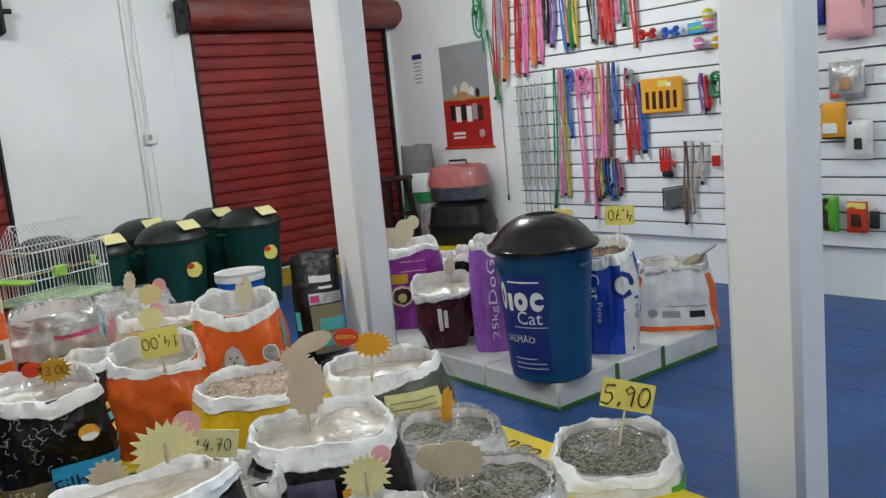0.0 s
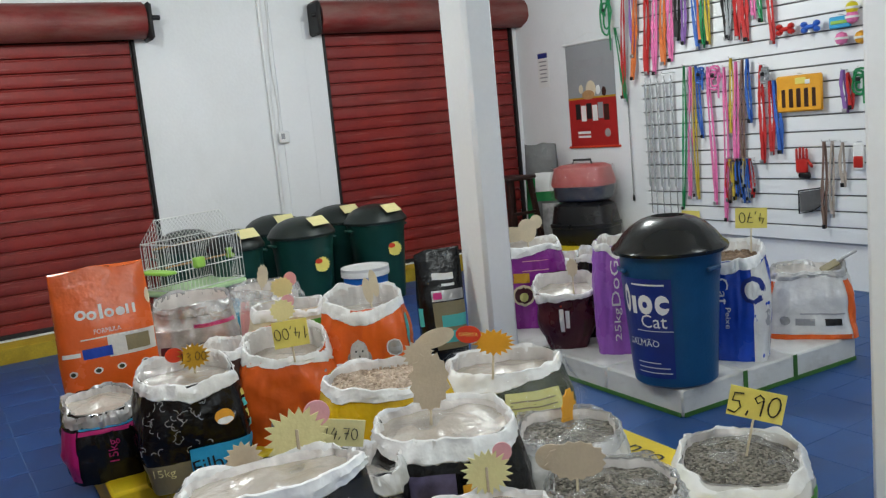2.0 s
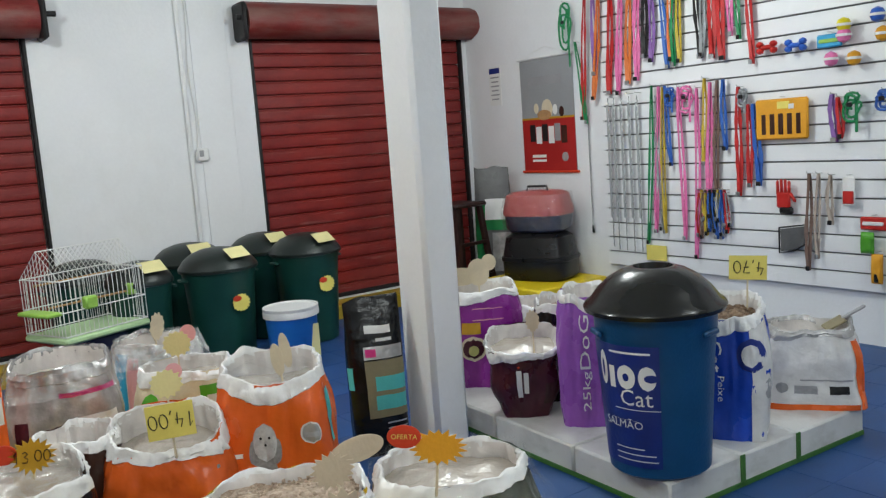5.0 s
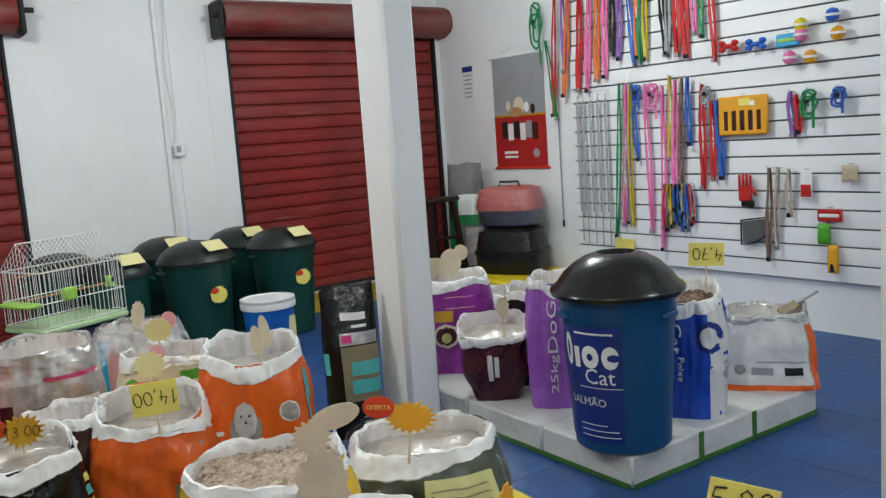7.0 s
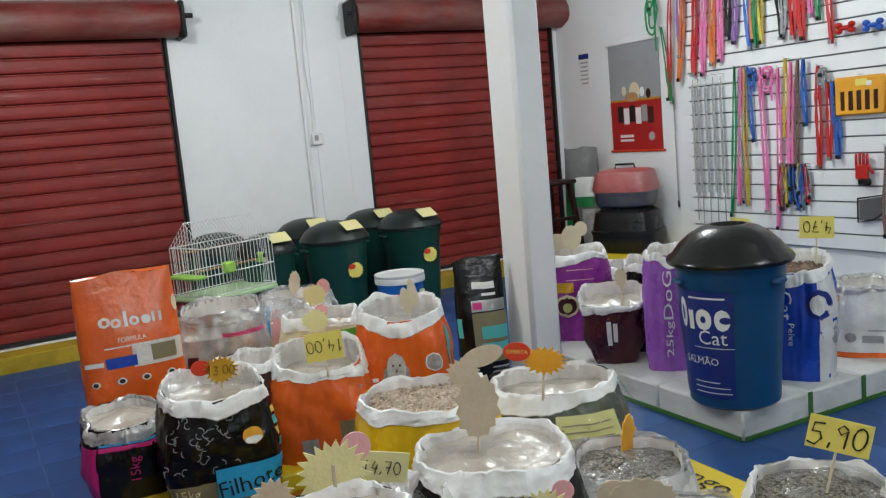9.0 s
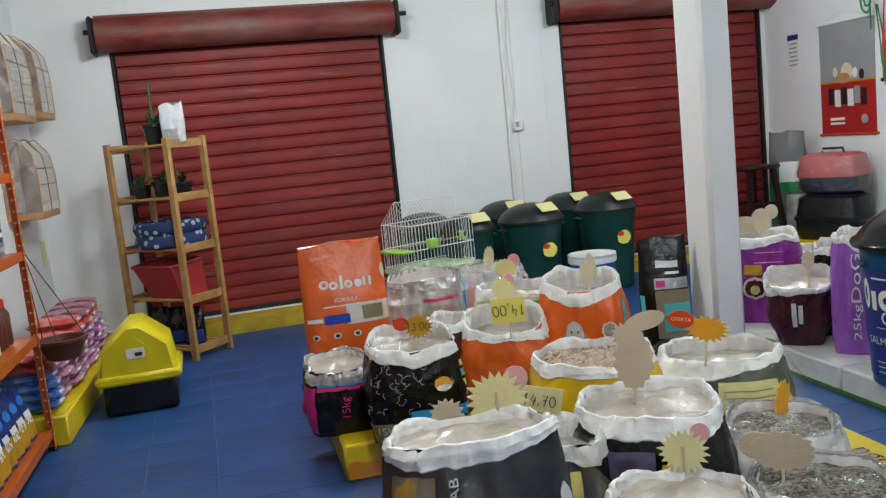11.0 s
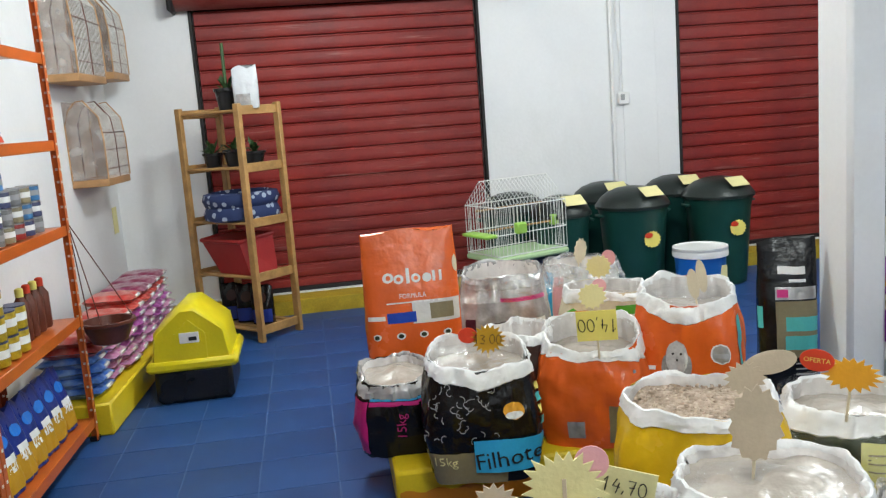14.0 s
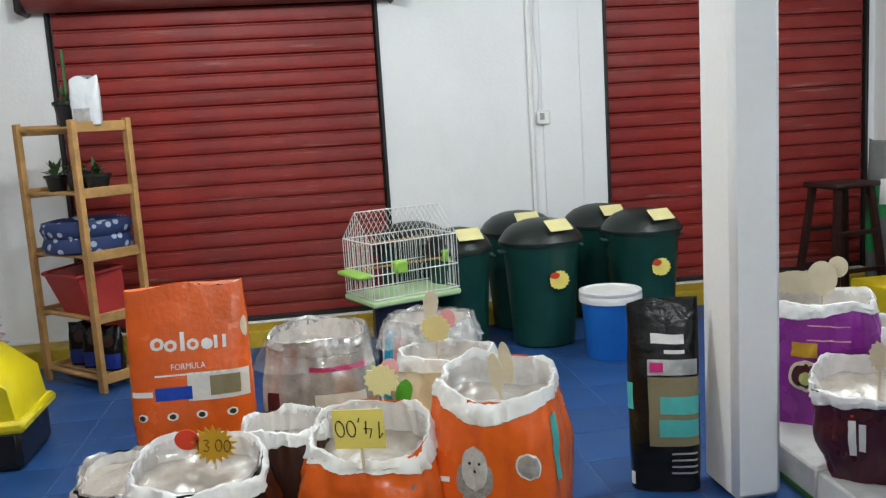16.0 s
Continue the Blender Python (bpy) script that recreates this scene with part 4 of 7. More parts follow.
part("label", patch(barrel_s, -72, 8, 0.02, 0.92, 0.003, 18, 6), NAVY, br, "dark blue printed label")
for a, b, v0, v1 in ((-40, 8, 0.45, 0.456), (-46, -16, 0.37, 0.372), (-42, 0, 0.86, 0.875), (-44, -10, 0.155, 0.163), (-44, 2, 0.11, 0.118), (-44, 4, 0.065, 0.073)):
    part("print_bar", patch(barrel_s, a, b, v0, v1, 0.0045, 12, 2), WHITEI, br)
for k, (a0, a1, v0, v1) in enumerate(((-58, -47, 0.60, 0.86), (-44, -37, 0.60, 0.76), (-34, -15, 0.60, 0.78), (-12, 5, 0.60, 0.78))):
    part("name_shape", patch(barrel_s, a0, a1, v0, v1, 0.0045, 12, 12, None if k == 1 else disc_edge), WHITEI, br)
    if k != 1:
        part("name_hole", patch(barrel_s, a0 + (a1 - a0) * 0.33, a1 - (a1 - a0) * (0.33 if k < 3 else -0.1), v0 + 0.06, v1 - 0.06, 0.0058, 10, 10, disc_edge), NAVY, br)
vs, fs = letters("SALMÃO")
part("lettering", Geo().add([barrel_s(-33 + math.degrees(0.042 * a / 0.2), 0.335 + 0.042 * b / 0.5, 0.005) for a, b, _ in vs], fs), WHITEI, br)
vs, fs = letters("Cat")
part("lettering", Geo().add([barrel_s(-16 + math.degrees(0.085 * a / 0.21), 0.535 + 0.085 * b / 0.5, 0.005) for a, b, _ in vs], fs), WHITEI, br)
for sgn in (-1, 1):
    part("handle", Geo().box((0.03 + 0.0, 0, 0.525), (0.02, 0.10, 0.022), 0.006, pose(sgn * 0.215 * math.cos(0.5), -0.215 * math.sin(0.5) * 1, 0, 0, 0, -28 if sgn > 0 else 208)), BLUEB, br)
# white chip that paints a highlight on the glossy lid
part("glint_sticker", Geo().box((-0.02, -0.21, 0.665), (0.03, 0.004, 0.012), 0.001), WHITEI, br)

t, S = sack("feed_sack", pose(4.00, 3.33, PT, 0, 0, -52), 0.25, 0.22, 0.62, LILAC, "tall lilac dog feed sack with white lettering bars", 31, level=0.9, fill=COVERED)
prints(t, S, [("white_side", 50, 80, 0.0, 0.9, WFILM)])
part("lettering", skin_text(S, "DoG", 0.115, 2, 0.66, 0.40, 0.52, math.pi / 2), WHITEI, t)
part("weight", skin_text(S, "25kg", 0.085, 2, 0.28, 0.40, 0.52, math.pi / 2), WHITEI, t)
t, S = sack("feed_sack", pose(4.17, 3.70, PT, 0, 0, -35), 0.24, 0.2, 0.50, BLACKFILM, "narrow black feed sack", 32, level=0.9)
t, S = sack("feed_sack", pose(3.87, 3.64, PT, 0, 0, toward(3.87, 3.64)), 0.33, 0.27, 0.37, MAROON, "maroon feed sack narrow at the foot with a white mouth", 33, level=0.86, foot=0.66, belly=1.0, neck=1.14, dip=0.08, fill=COVERED)
prints(t, S, [("print_bar", -14, -6, 0.3, 0.72, WHITEI), ("print_bar", -3, 5, 0.35, 0.68, WHITEI), ("pale_side", 30, 66, 0.2, 0.5, BROWNF), ("red_dot", -12, -8, 0.76, 0.8, REDC, True)])
t, S = sack("feed_sack", pose(4.06, 4.22, PT, 0, 0, toward(4.06, 4.22)), 0.44, 0.26, 0.53, PURPLE, "purple feed sack with a round crest and pale crown print", 34, level=0.85, fill=COVERED)
prints(t, S, [("crest_ring", -26, 6, 0.28, 0.56, PALEWOOD, True), ("crest", -23, 3, 0.31, 0.53, MAROON, True, 1), ("crest_face", -16, -4, 0.34, 0.46, LIME, True, 2), ("crown", -24, 0, 0.58, 0.7, STARD), ("frame_line", -10, 30, 0.72, 0.73, PINKC), ("frame_line", -10, 30, 0.84, 0.85, PINKC)])
t, S = sack("feed_sack", pose(4.36, 4.05, PT, 0, 0, toward(4.36, 4.05)), 0.32, 0.26, 0.42, WFILM, "white feed sack with a yellow and orange print", 35, level=0.85, fill=COVERED)
prints(t, S, [("yellow_patch", 10, 44, 0.75, 0.95, YCARD), ("orange_patch", 14, 40, 0.62, 0.76, STARO)])
t, S = sack("feed_sack", pose(4.30, 2.77, PT, 0, 0, -54), 0.30, 0.24, 0.56, BLUEF, "blue cat feed sack with a white printed side", 36, level=0.92, fill=KIBD, dip=0.08)
prints(t, S, [("white_side", 28, 76, 0.0, 0.95, WFILM), ("swirl", 10, 50, 0.55, 0.85, NAVY, True, 1), ("swirl_in", 16, 40, 0.6, 0.8, WFILM, True, 2), ("leaf", 44, 60, 0.32, 0.5, GREYI, True, 1)])
part("lettering", skin_text(S, "Cat", 0.10, -22, 0.70, 0.34, 0.50, math.pi / 2 * -1), WHITEI, t)
part("lettering", skin_text(S, "Peixe", 0.05, -14, 0.42, 0.34, 0.50, math.pi / 2 * -1), WHITEI, t)
t, S = sack("feed_sack", pose(4.85, 2.74, PT, 0, 0, -53), 0.43, 0.20, 0.38, WFILM, "white and orange feed sack with an open silver mouth", 37, cuff=SILVER, level=0.8, cuff_drop=0.035, foot=1.1, belly=1.05, neck=0.86, fill=COVERED)
prints(t, S, [("orange_edge", -66, -48, 0.0, 0.85, OFILM), ("orange_edge", 48, 70, 0.0, 0.85, OFILM), ("orange_foot", -46, 46, 0.0, 0.07, OFILM), ("seal", -36, -24, 0.2, 0.34, GREYI, True), ("print_bar", -18, 6, 0.2, 0.3, GREYI), ("print_bar", 18, 36, 0.2, 0.3, INK), ("print_bar", -12, 40, 0.36, 0.38, GREYI)])
sc = thing("feed_scoop", pose(4.93, 2.66, PT + 0.38, 20, -28, -40), "brown scoop standing in the open sack", "scoop")
part("blade", Geo().box((0, 0, 0), (0.10, 0.06, 0.012), 0.004), KHAKI, sc)
part("handle", Geo().box((0.10, 0, 0.002), (0.12, 0.02, 0.012), 0.004), GREYI, sc)


# ---- price signs ----
def stick_sign(name, m, outline, material, label, stick=0.12, extra=()):
    top = thing(name, m, label, "price sign", "price signs")
    part("card", Geo().slab(outline, 0.004, pose(0, 0, stick)), material, top)
    part("stick", Geo().box((0, 0.006, stick / 2 - 0.02), (0.008, 0.006, stick + 0.1), 0.002), PALEWOOD, top)
    for nm, g, mt in extra:
        part(nm, g, mt, top)
    return top


def sign_at(x, y, z, yaw_off=0.0, lean=0.0):
    return pose(x, y, z, 0, lean, toward(x, y, yaw_off))


rect = lambda w, h: [(-w / 2, -h / 2), (w / 2, -h / 2), (w / 2, h / 2), (-w / 2, h / 2)]
stick_sign("price_sign", sign_at(3.01, 1.675, 0.345, 0, 12), rect(0.18, 0.105), YCARD, "yellow card with a handwritten price", 0.12, [("handwriting", hand_text("5,90", 0.085, 0, 0.12), INK)])
stick_sign("price_sign", sign_at(2.03, 3.245, 0.605, 0, -2), rect(0.15, 0.115), YCARD, "yellow card with an upside-down handwritten price", 0.06, [("handwriting", hand_text("14,00", 0.058, 0, 0.06, turn=math.pi), INK)])
stick_sign("price_sign", sign_at(1.617, 3.29, 0.58, 0, 2), star(0.068, 0.058, 18, 0.70, 2), STARD, "gold starburst card with a handwritten price and red tab", 0.07,
           [("handwriting", hand_text("13 00", 0.042, 0, 0.07), INK), ("red_tab", Geo().slab(oval(0.036, 0.03, 20, -0.075, 0.085), 0.004), REDC)])
stick_sign("price_sign", sign_at(2.485, 2.40, 0.595, 0, 6), star(0.08, 0.052, 18, 0.72, 3), STARO, "orange starburst card with a red offer tab", 0.075,
           [("red_tab", Geo().slab(oval(0.047, 0.033, 22, -0.095, 0.105), 0.004, pose(0, -0.004, 0)), REDC), ("lettering", card_text("OFERTA", 0.02, -0.095, 0.105, -0.008), YCARD)])
stick_sign("price_sign", sign_at(1.43, 1.70, 0.69, 0, 0), star(0.08, 0.076, 20, 0.73, 4), YCARD2, "pale yellow starburst card with a pink tab", 0.10, [("pink_tab", Geo().slab(oval(0.032, 0.032, 20, 0.052, 0.148), 0.004, pose(0, 0.006, 0)), PINKC), ("slit", Geo().box((0.0, -0.004, 0.075), (0.008, 0.003, 0.09), 0.001), KRAFT)])
stick_sign("price_sign", sign_at(1.905, 1.62, 0.50, 0, 0), star(0.066, 0.063, 20, 0.73, 5), YCARD2, "pale yellow starburst card with a pink tab", 0.08, [("pink_tab", Geo().slab(oval(0.026, 0.026, 20, 0.045, 0.13), 0.004, pose(0, 0.006, 0)), PINKC), ("slit", Geo().box((0.0, -0.004, 0.06), (0.007, 0.003, 0.07), 0.001), KRAFT)])
stick_sign("price_sign", sign_at(2.17, 2.38, 0.66, 0, -14), star(0.058, 0.05, 16, 0.76, 6), KRAFT, "back of a brown cut-out starburst card", 0.045, [("long_tab", Geo().slab(oval(0.07, 0.033, 20, 0.075, 0.075), 0.004, pose(0, 0.003, 0)), KRAFT)])
stick_sign("price_sign", sign_at(2.005, 2.06, 0.62, 0, 3), star(0.065, 0.10, 14, 0.85, 7), KRAFT, "back of a tall kraft cut-out card", 0.09)
stick_sign("price_sign", sign_at(2.23, 1.65, 0.455, 0, 0), star(0.088, 0.06, 16, 0.9, 14), KRAFT, "brown oval card seen from behind", 0.05, [("tab", Geo().slab(oval(0.045, 0.04, 20, -0.07, 0.012), 0.004, pose(0, 0.004, 0.05)), KRAFT)])
stick_sign("price_sign", sign_at(2.52, 2.03, 0.38, 60, 5), star(0.05, 0.085, 12, 0.85, 8), STARO, "thin orange card seen edge on", 0.10)
stick_sign("price_sign", sign_at(2.45, 3.30, 0.71, 0, -8), oval(0.022, 0.06, 20), PALEWOOD, "pale cut-out card in the sack", 0.06, [("tab", Geo().slab(oval(0.02, 0.065, 18, 0.035, 0.085), 0.004, pose(0, 0.005, 0)), PALEWOOD)])
stick_sign("price_sign", sign_at(2.12, 3.56, 0.645, 0, 0), star(0.06, 0.055, 14, 0.82, 9), YCARD2, "pale starburst card with a pink tab", 0.06, [("pink_tab", Geo().slab(oval(0.03, 0.03, 18, 0.03, 0.10), 0.004, pose(0, 0.006, 0)), PINKC)])
stick_sign("price_sign", sign_at(2.40, 4.28, 0.60, 0, 0), star(0.065, 0.06, 14, 0.82, 10), YCARD2, "pale starburst card", 0.08, [("pink_tab", Geo().slab(oval(0.035, 0.04, 18, 0.05, 0.12), 0.004, pose(0, 0.006, 0)), PINKC)])
stick_sign("price_sign", sign_at(2.42, 4.66, 0.60, 30, 8), star(0.04, 0.07, 12, 0.85, 11), PALEWOOD, "pale narrow cut-out card", 0.10)
stick_sign("price_sign", sign_at(4.04, 4.18, 0.66, 0, 0), oval(0.06, 0.075, 22), PALEWOOD, "pale cut-out card in the purple sack", 0.10, [("tab", Geo().slab(oval(0.10, 0.05, 22, -0.10, 0.08), 0.004, pose(0, 0.004, 0)), PALEWOOD), ("head", Geo().slab(oval(0.04, 0.045, 18, 0.06, 0.15), 0.004, pose(0, 0.008, 0)), PALEWOOD)])
stick_sign("price_sign", sign_at(3.86, 3.55, 0.52, 0, 0), star(0.035, 0.055, 12, 0.85, 12), PALEWOOD, "pale cut-out card in the maroon sack", 0.09)
stick_sign("price_sign", sign_at(1.57, 1.78, 0.71, 0, 12), rect(0.12, 0.07), YCARD2, "pale yellow card with handwriting", 0.03, [("handwriting", hand_text("14,70", 0.036, 0.0, 0.03), INK)])
stick_sign("price_sign", sign_at(1.30, 1.72, 0.67, 0, 0), star(0.045, 0.042, 14, 0.72, 13), KRAFT, "brown cut-out starburst card", 0.10)

stick_sign("price_sign", sign_at(4.39, 2.74, 0.70, 0, 2), rect(0.155, 0.105), YCARD, "yellow card with an upside-down price in the blue sack", 0.155, [("handwriting", hand_text("4,70", 0.065, 0, 0.155, turn=math.pi), INK)])


# ---- bins along the back wall ----
def bin_(x, y, yaw, card=True, sticker=True, h=0.69, r=0.268):
    top = thing("storage_bin", pose(x, y, 0.0, 0, 0, yaw), "dark green plastic bin with domed lid and yellow card", "bin", "green storage bins")
    k = r / 0.235
    part("bin_body", Geo().lathe([(0.165 * k, 0), (0.18 * k, 0.01), (0.185 * k, 0.08), (0.217 * k, h - 0.08), (0.219 * k, h - 0.075), (0.226 * k, h - 0.03), (0.23 * k, h)], 40), GREENB, top)
    part("lid", Geo().lathe([(0.228 * k, h - 0.012), (0.244 * k, h - 0.008), (0.246 * k, h + 0.012), (0.235 * k, h + 0.03), (0.21 * k, h + 0.07), (0.165 * k, h + 0.11), (0.10 * k, h + 0.138), (0.04 * k, h + 0.148), (0, h + 0.15)], 40, cap1=False), GLID, top, "black domed lid")
    for s in (-1, 1):
        part("handle", Geo().box((s * (r + 0.005), 0, h - 0.055), (0.035, 0.11, 0.02), 0.006), GREENB, top)
    if card:
        cm = pose(0.05, -0.185 * k, h + 0.118, 36, 0, 12)
        part("price_card", Geo().box((0, 0, 0), (0.17, 0.11, 0.003), 0.001, cm), YCARD2, top, "yellow price card on the lid")
    if sticker:
        g = Geo().slab(star(0.074, 0.064, 16, 0.86, 21), 0.003, pose(0.03, -0.213 * k, h * 0.66, -4, 0, 6))
        st = part("offer_sticker", g, YCARD, top, "yellow sticker with a red corner")
        part("sticker_corner", Geo().slab(oval(0.034, 0.02, 14), 0.003, pose(0.0, -0.2175 * k, h * 0.66 + 0.032, -4, 0, 6)), REDC, st)
    return top


bin_(3.42, 6.41, 5)
bin_(4.18, 6.55, 2)
bin_(3.40, 6.95, -8, sticker=False)
bin_(4.03, 7.00, -5, sticker=False)
bin_(2.86, 6.42, 0, sticker=False, h=0.67, r=0.22)
bin_(2.62, 6.95, 0, card=False, sticker=False, h=0.67)

bk = thing("lidded_bucket", Matrix.Translation((3.72, 5.92, 0)) @ Matrix.Diagonal((1.12, 1.12, 1.05, 1)), "bright blue plastic bucket with a white lid and yellow card", "bucket")
part("bucket_body", Geo().lathe([(0.135, 0), (0.14, 0.008), (0.160, 0.34), (0.163, 0.345)], 36), SKY, bk)
part("lid", Geo().lathe([(0.163, 0.335), (0.172, 0.337), (0.174, 0.365), (0.17, 0.38), (0.172, 0.383), (0.172, 0.40), (0.16, 0.402), (0.155, 0.393), (0, 0.393)], 36, cap1=False), WHITEP, bk, "white plastic lid")
part("price_card", Geo().box((0.075, -0.135, 0.17), (0.075, 0.004, 0.22), 0.001, Matrix.Identity(4)), YCARD2, bk)

# bird cage on a dark crate
cr = thing("dark_crate", (2.47, 6.24, 0), "dark navy storage crate under the bird cage", "crate")
part("crate_body", Geo().box((0, 0, 0.213), (0.40, 0.30, 0.426), 0.02), pm("navy_crate", (0.012, 0.02, 0.06), 0.4), cr)
cg = thing("bird_cage", pose(2.46, 6.20, 0.43, 0, 0, 22) @ Matrix.Scale(1.18, 4), "white wire bird cage with a gabled roof and green trays", "bird cage")
W2, D2, HW, HR = 0.25, 0.17, 0.33, 0.48
part("tray", Geo().box((0, 0, 0.02), (0.52, 0.36, 0.035), 0.01), PALEGREEN, cg, "pale green slide-out tray")


def wires(name, segs, r=0.0022):
    for a, b in segs:
        part(name, Geo().tube([a, b], r, 5), WIRE, cg)


rails = []
for z in (0.045, 0.17, HW):
    rails += [((-W2, -D2, z), (W2, -D2, z)), ((-W2, D2, z), (W2, D2, z)), ((-W2, -D2, z), (-W2, D2, z)), ((W2, -D2, z), (W2, D2, z))]
rails += [((-W2, 0, HR), (W2, 0, HR))]
wires("rail", rails, 0.0035)
bars = Geo()
n = 18
for i in range(n + 1):
    x = -W2 + 2 * W2 * i / n
    bars.tube([(x, -D2, 0.04), (x, -D2, HW), (x, 0, HR), (x, D2, HW), (x, D2, 0.04)], 0.0019, 5)
for i in range(1, 12):
    y = -D2 + 2 * D2 * i / 12
    top_z = HW + (HR - HW) * (1 - abs(y) / D2)
    for x in (-W2, W2):
        bars.tube([(x, y, 0.04), (x, y, top_z)], 0.0019, 5)
tagged(part("wire_bars", bars, WIRE, cg, "fine white wire bars"), kind="stuff")
for x, y in ((-0.10, -D2 - 0.01), (W2 + 0.005, -0.06)):
    part("feeder", Geo().box((x, y, 0.20), (0.07, 0.05, 0.065), 0.008), LTGREEN, cg, "green plastic feeder")
part("side_tray", Geo().box((-W2 - 0.03, -0.02, 0.165), (0.09, 0.26, 0.02), 0.006), LTGREEN, cg)
for y, z in ((-0.05, 0.19), (0.06, 0.30)):
    part("perch", Geo().tube([(-W2, y, z), (W2, y, z)], 0.006, 8), PINE, cg)

# ---- pine rack in the corner ----
RK = Matrix.Translation((0.60, 6.21, 0)) @ Euler((0, 0, radians(-45))).to_matrix().to_4x4()
rk = thing("corner_rack", RK, "pine slatted rack with five shelves of plants and pet beds", "rack")
RW, RD = 0.62, 0.36
# local: x to the long side (towards -x), y into the corner
for x in (0, -RW):
    for y in (0, RD):
        part("post", Geo().box((x, y, 0.825), (0.055, 0.034, 1.65), 0.004), PINE, rk)
for z in (0.08, 0.455, 0.835, 1.215, 1.605):
    part("shelf_end", Geo().box((0.0, RD / 2, z), (0.02, RD - 0.026, 0.062), 0.004), PINE, rk)
    part("shelf_end", Geo().box((-RW, RD / 2, z), (0.02, RD - 0.026, 0.062), 0.004), PINE, rk)
    for k in range(5):
        part("shelf_slat", Geo().box((-RW / 2, 0.02 + k * (RD - 0.04) / 4, z), (RW - 0.05, 0.045, 0.016), 0.003), PINE, rk)


def on_rack(x, y, z, rz=0):
    return RK @ pose(x, y, z, 0, 0, rz)


def potted(x, y, z, kind, r=0.06, h=0.1):
    top = thing("potted_plant", on_rack(x, y, z), "small green plant in a black plastic pot", "plant", "potted plants")
    part("pot", Geo().lathe([(r * 0.75, 0), (r, h * 0.85), (r * 1.12, h * 0.86), (r * 1.12, h), (r * 0.98, h), (r * 0.95, h * 0.85)], 20), BLACK, top)
    part("soil", Geo().lathe([(0.001, h * 0.84), (r * 0.95, h * 0.86)], 20, cap1=False), BROWNF, top)
    rnd = random.Random(int(x * 100) + kind)
    g = Geo()
    if kind == 0:      # tall cactus with side arms
        for s, (ax, hh) in enumerate(((0, 0.33), (-0.06, 0.09), (0.05, 0.12))):
            pts = [(ax * k / 4 * 1.3, 0.01 * s, h * 0.85 + hh * k / 4) for k in range(5)]
            part("stem", Geo().tube(pts, 0.012 if s == 0 else 0.009, 7), LEAF, top)
    for k in range(16):
        a, tilt, ln = rnd.uniform(0, 6.28), rnd.uniform(0.3, 1.2), rnd.uniform(0.06, 0.15)
        d = Vector((math.cos(a) * math.sin(tilt), math.sin(a) * math.sin(tilt), math.cos(tilt)))
        s = d.cross(Vector((0, 0, 1))).normalized() * 0.016
        b = Vector((0, 0, h * 0.86))
        mid = b + d * ln * 0.6
        g.add([b, mid + s, b + d * ln - Vector((0, 0, 0.012)), mid - s, mid + Vector((0, 0, 0.006))], [(0, 1, 4), (1, 2, 4), (2, 3, 4), (3, 0, 4)])
    part("foliage", g, LEAF, top, "", False)


potted(-0.25, 0.14, 1.615, 0, 0.08, 0.15)
potted(-0.44, 0.12, 1.222, 1, 0.07, 0.10)
potted(-0.26, 0.16, 1.222, 2, 0.075, 0.12)
potted(-0.07, 0.17, 1.222, 3, 0.075, 0.10)
t, S = pouch("white_bag", on_rack(-0.05, 0.14, 1.615, 42), 0.17, 0.10, 0.28, pm("frosted_bag_film", (0.55, 0.57, 0.60), 0.35, var=0.1, scale=9, bump=0.6, bscale=20), "closed white plastic bag on top of the rack", 41, "bag")
prints(t, S, [("blue_print", -40, 20, 0.1, 0.35, SILVER)])
bd = thing("round_pet_bed", on_rack(-0.27, 0.18, 0.845), "navy round pet bed with white bone print", "pet bed")
part("cushion_wall", Geo().lathe([(0.22, 0.0), (0.262, 0.015), (0.27, 0.05), (0.25, 0.10), (0.255, 0.106), (0.272, 0.15), (0.26, 0.19), (0.215, 0.20), (0.19, 0.17), (0.17, 0.05), (0.0, 0.045)], 36, cap1=False, wob=lambda a, z: 0.02 * math.sin(3 * a) - 0.0), PAW, bd)
t = thing("red_pet_bed", on_rack(-0.28, 0.15, 0.465, 0), "red leatherette pet bed tilted on the shelf", "pet bed")
g = Geo()
g.add([(-0.27, -0.14, 0.24), (0.16, -0.16, 0.24), (0.22, 0.10, 0.27), (-0.24, 0.14, 0.27), (-0.14, -0.10, 0.0), (0.20, -0.12, 0.0), (0.24, 0.10, 0.0), (-0.12, 0.12, 0.0)],
      [(0, 1, 2, 3), (7, 6, 5, 4), (0, 4, 5, 1), (1, 5, 6, 2), (2, 6, 7, 3), (3, 7, 4, 0)])
part("bed_body", g, REDBED, t, "", False)
part("bed_lip", Geo().tube([(-0.27, -0.14, 0.24), (0.16, -0.16, 0.24), (0.22, 0.10, 0.27), (-0.24, 0.14, 0.27), (-0.27, -0.14, 0.24)], 0.014, 8), REDBED, t)
for k in range(3):
    t, S = pouch("dark_bag", on_rack(-0.15 - 0.16 * k, 0.17, 0.089, 36), 0.16, 0.11, 0.27, BLACKFILM, "dark blue and brown closed bag on the bottom shelf", 43 + k, "bag", "bags on the rack")
    prints(t, S, [("print_disc", -25, 25, 0.55, 0.85, BROWNF, True), ("blue_foot", -50, 50, 0.05, 0.4, NAVY)])
t, S = pouch("yellow_bag", on_rack(-0.5, 0.2, 0.089, 36), 0.14, 0.10, 0.22, YFILM, "yellow and green closed bag", 47, "bag")
prints(t, S, [("green_top", -60, 60, 0.5, 0.95, GREENPL)])

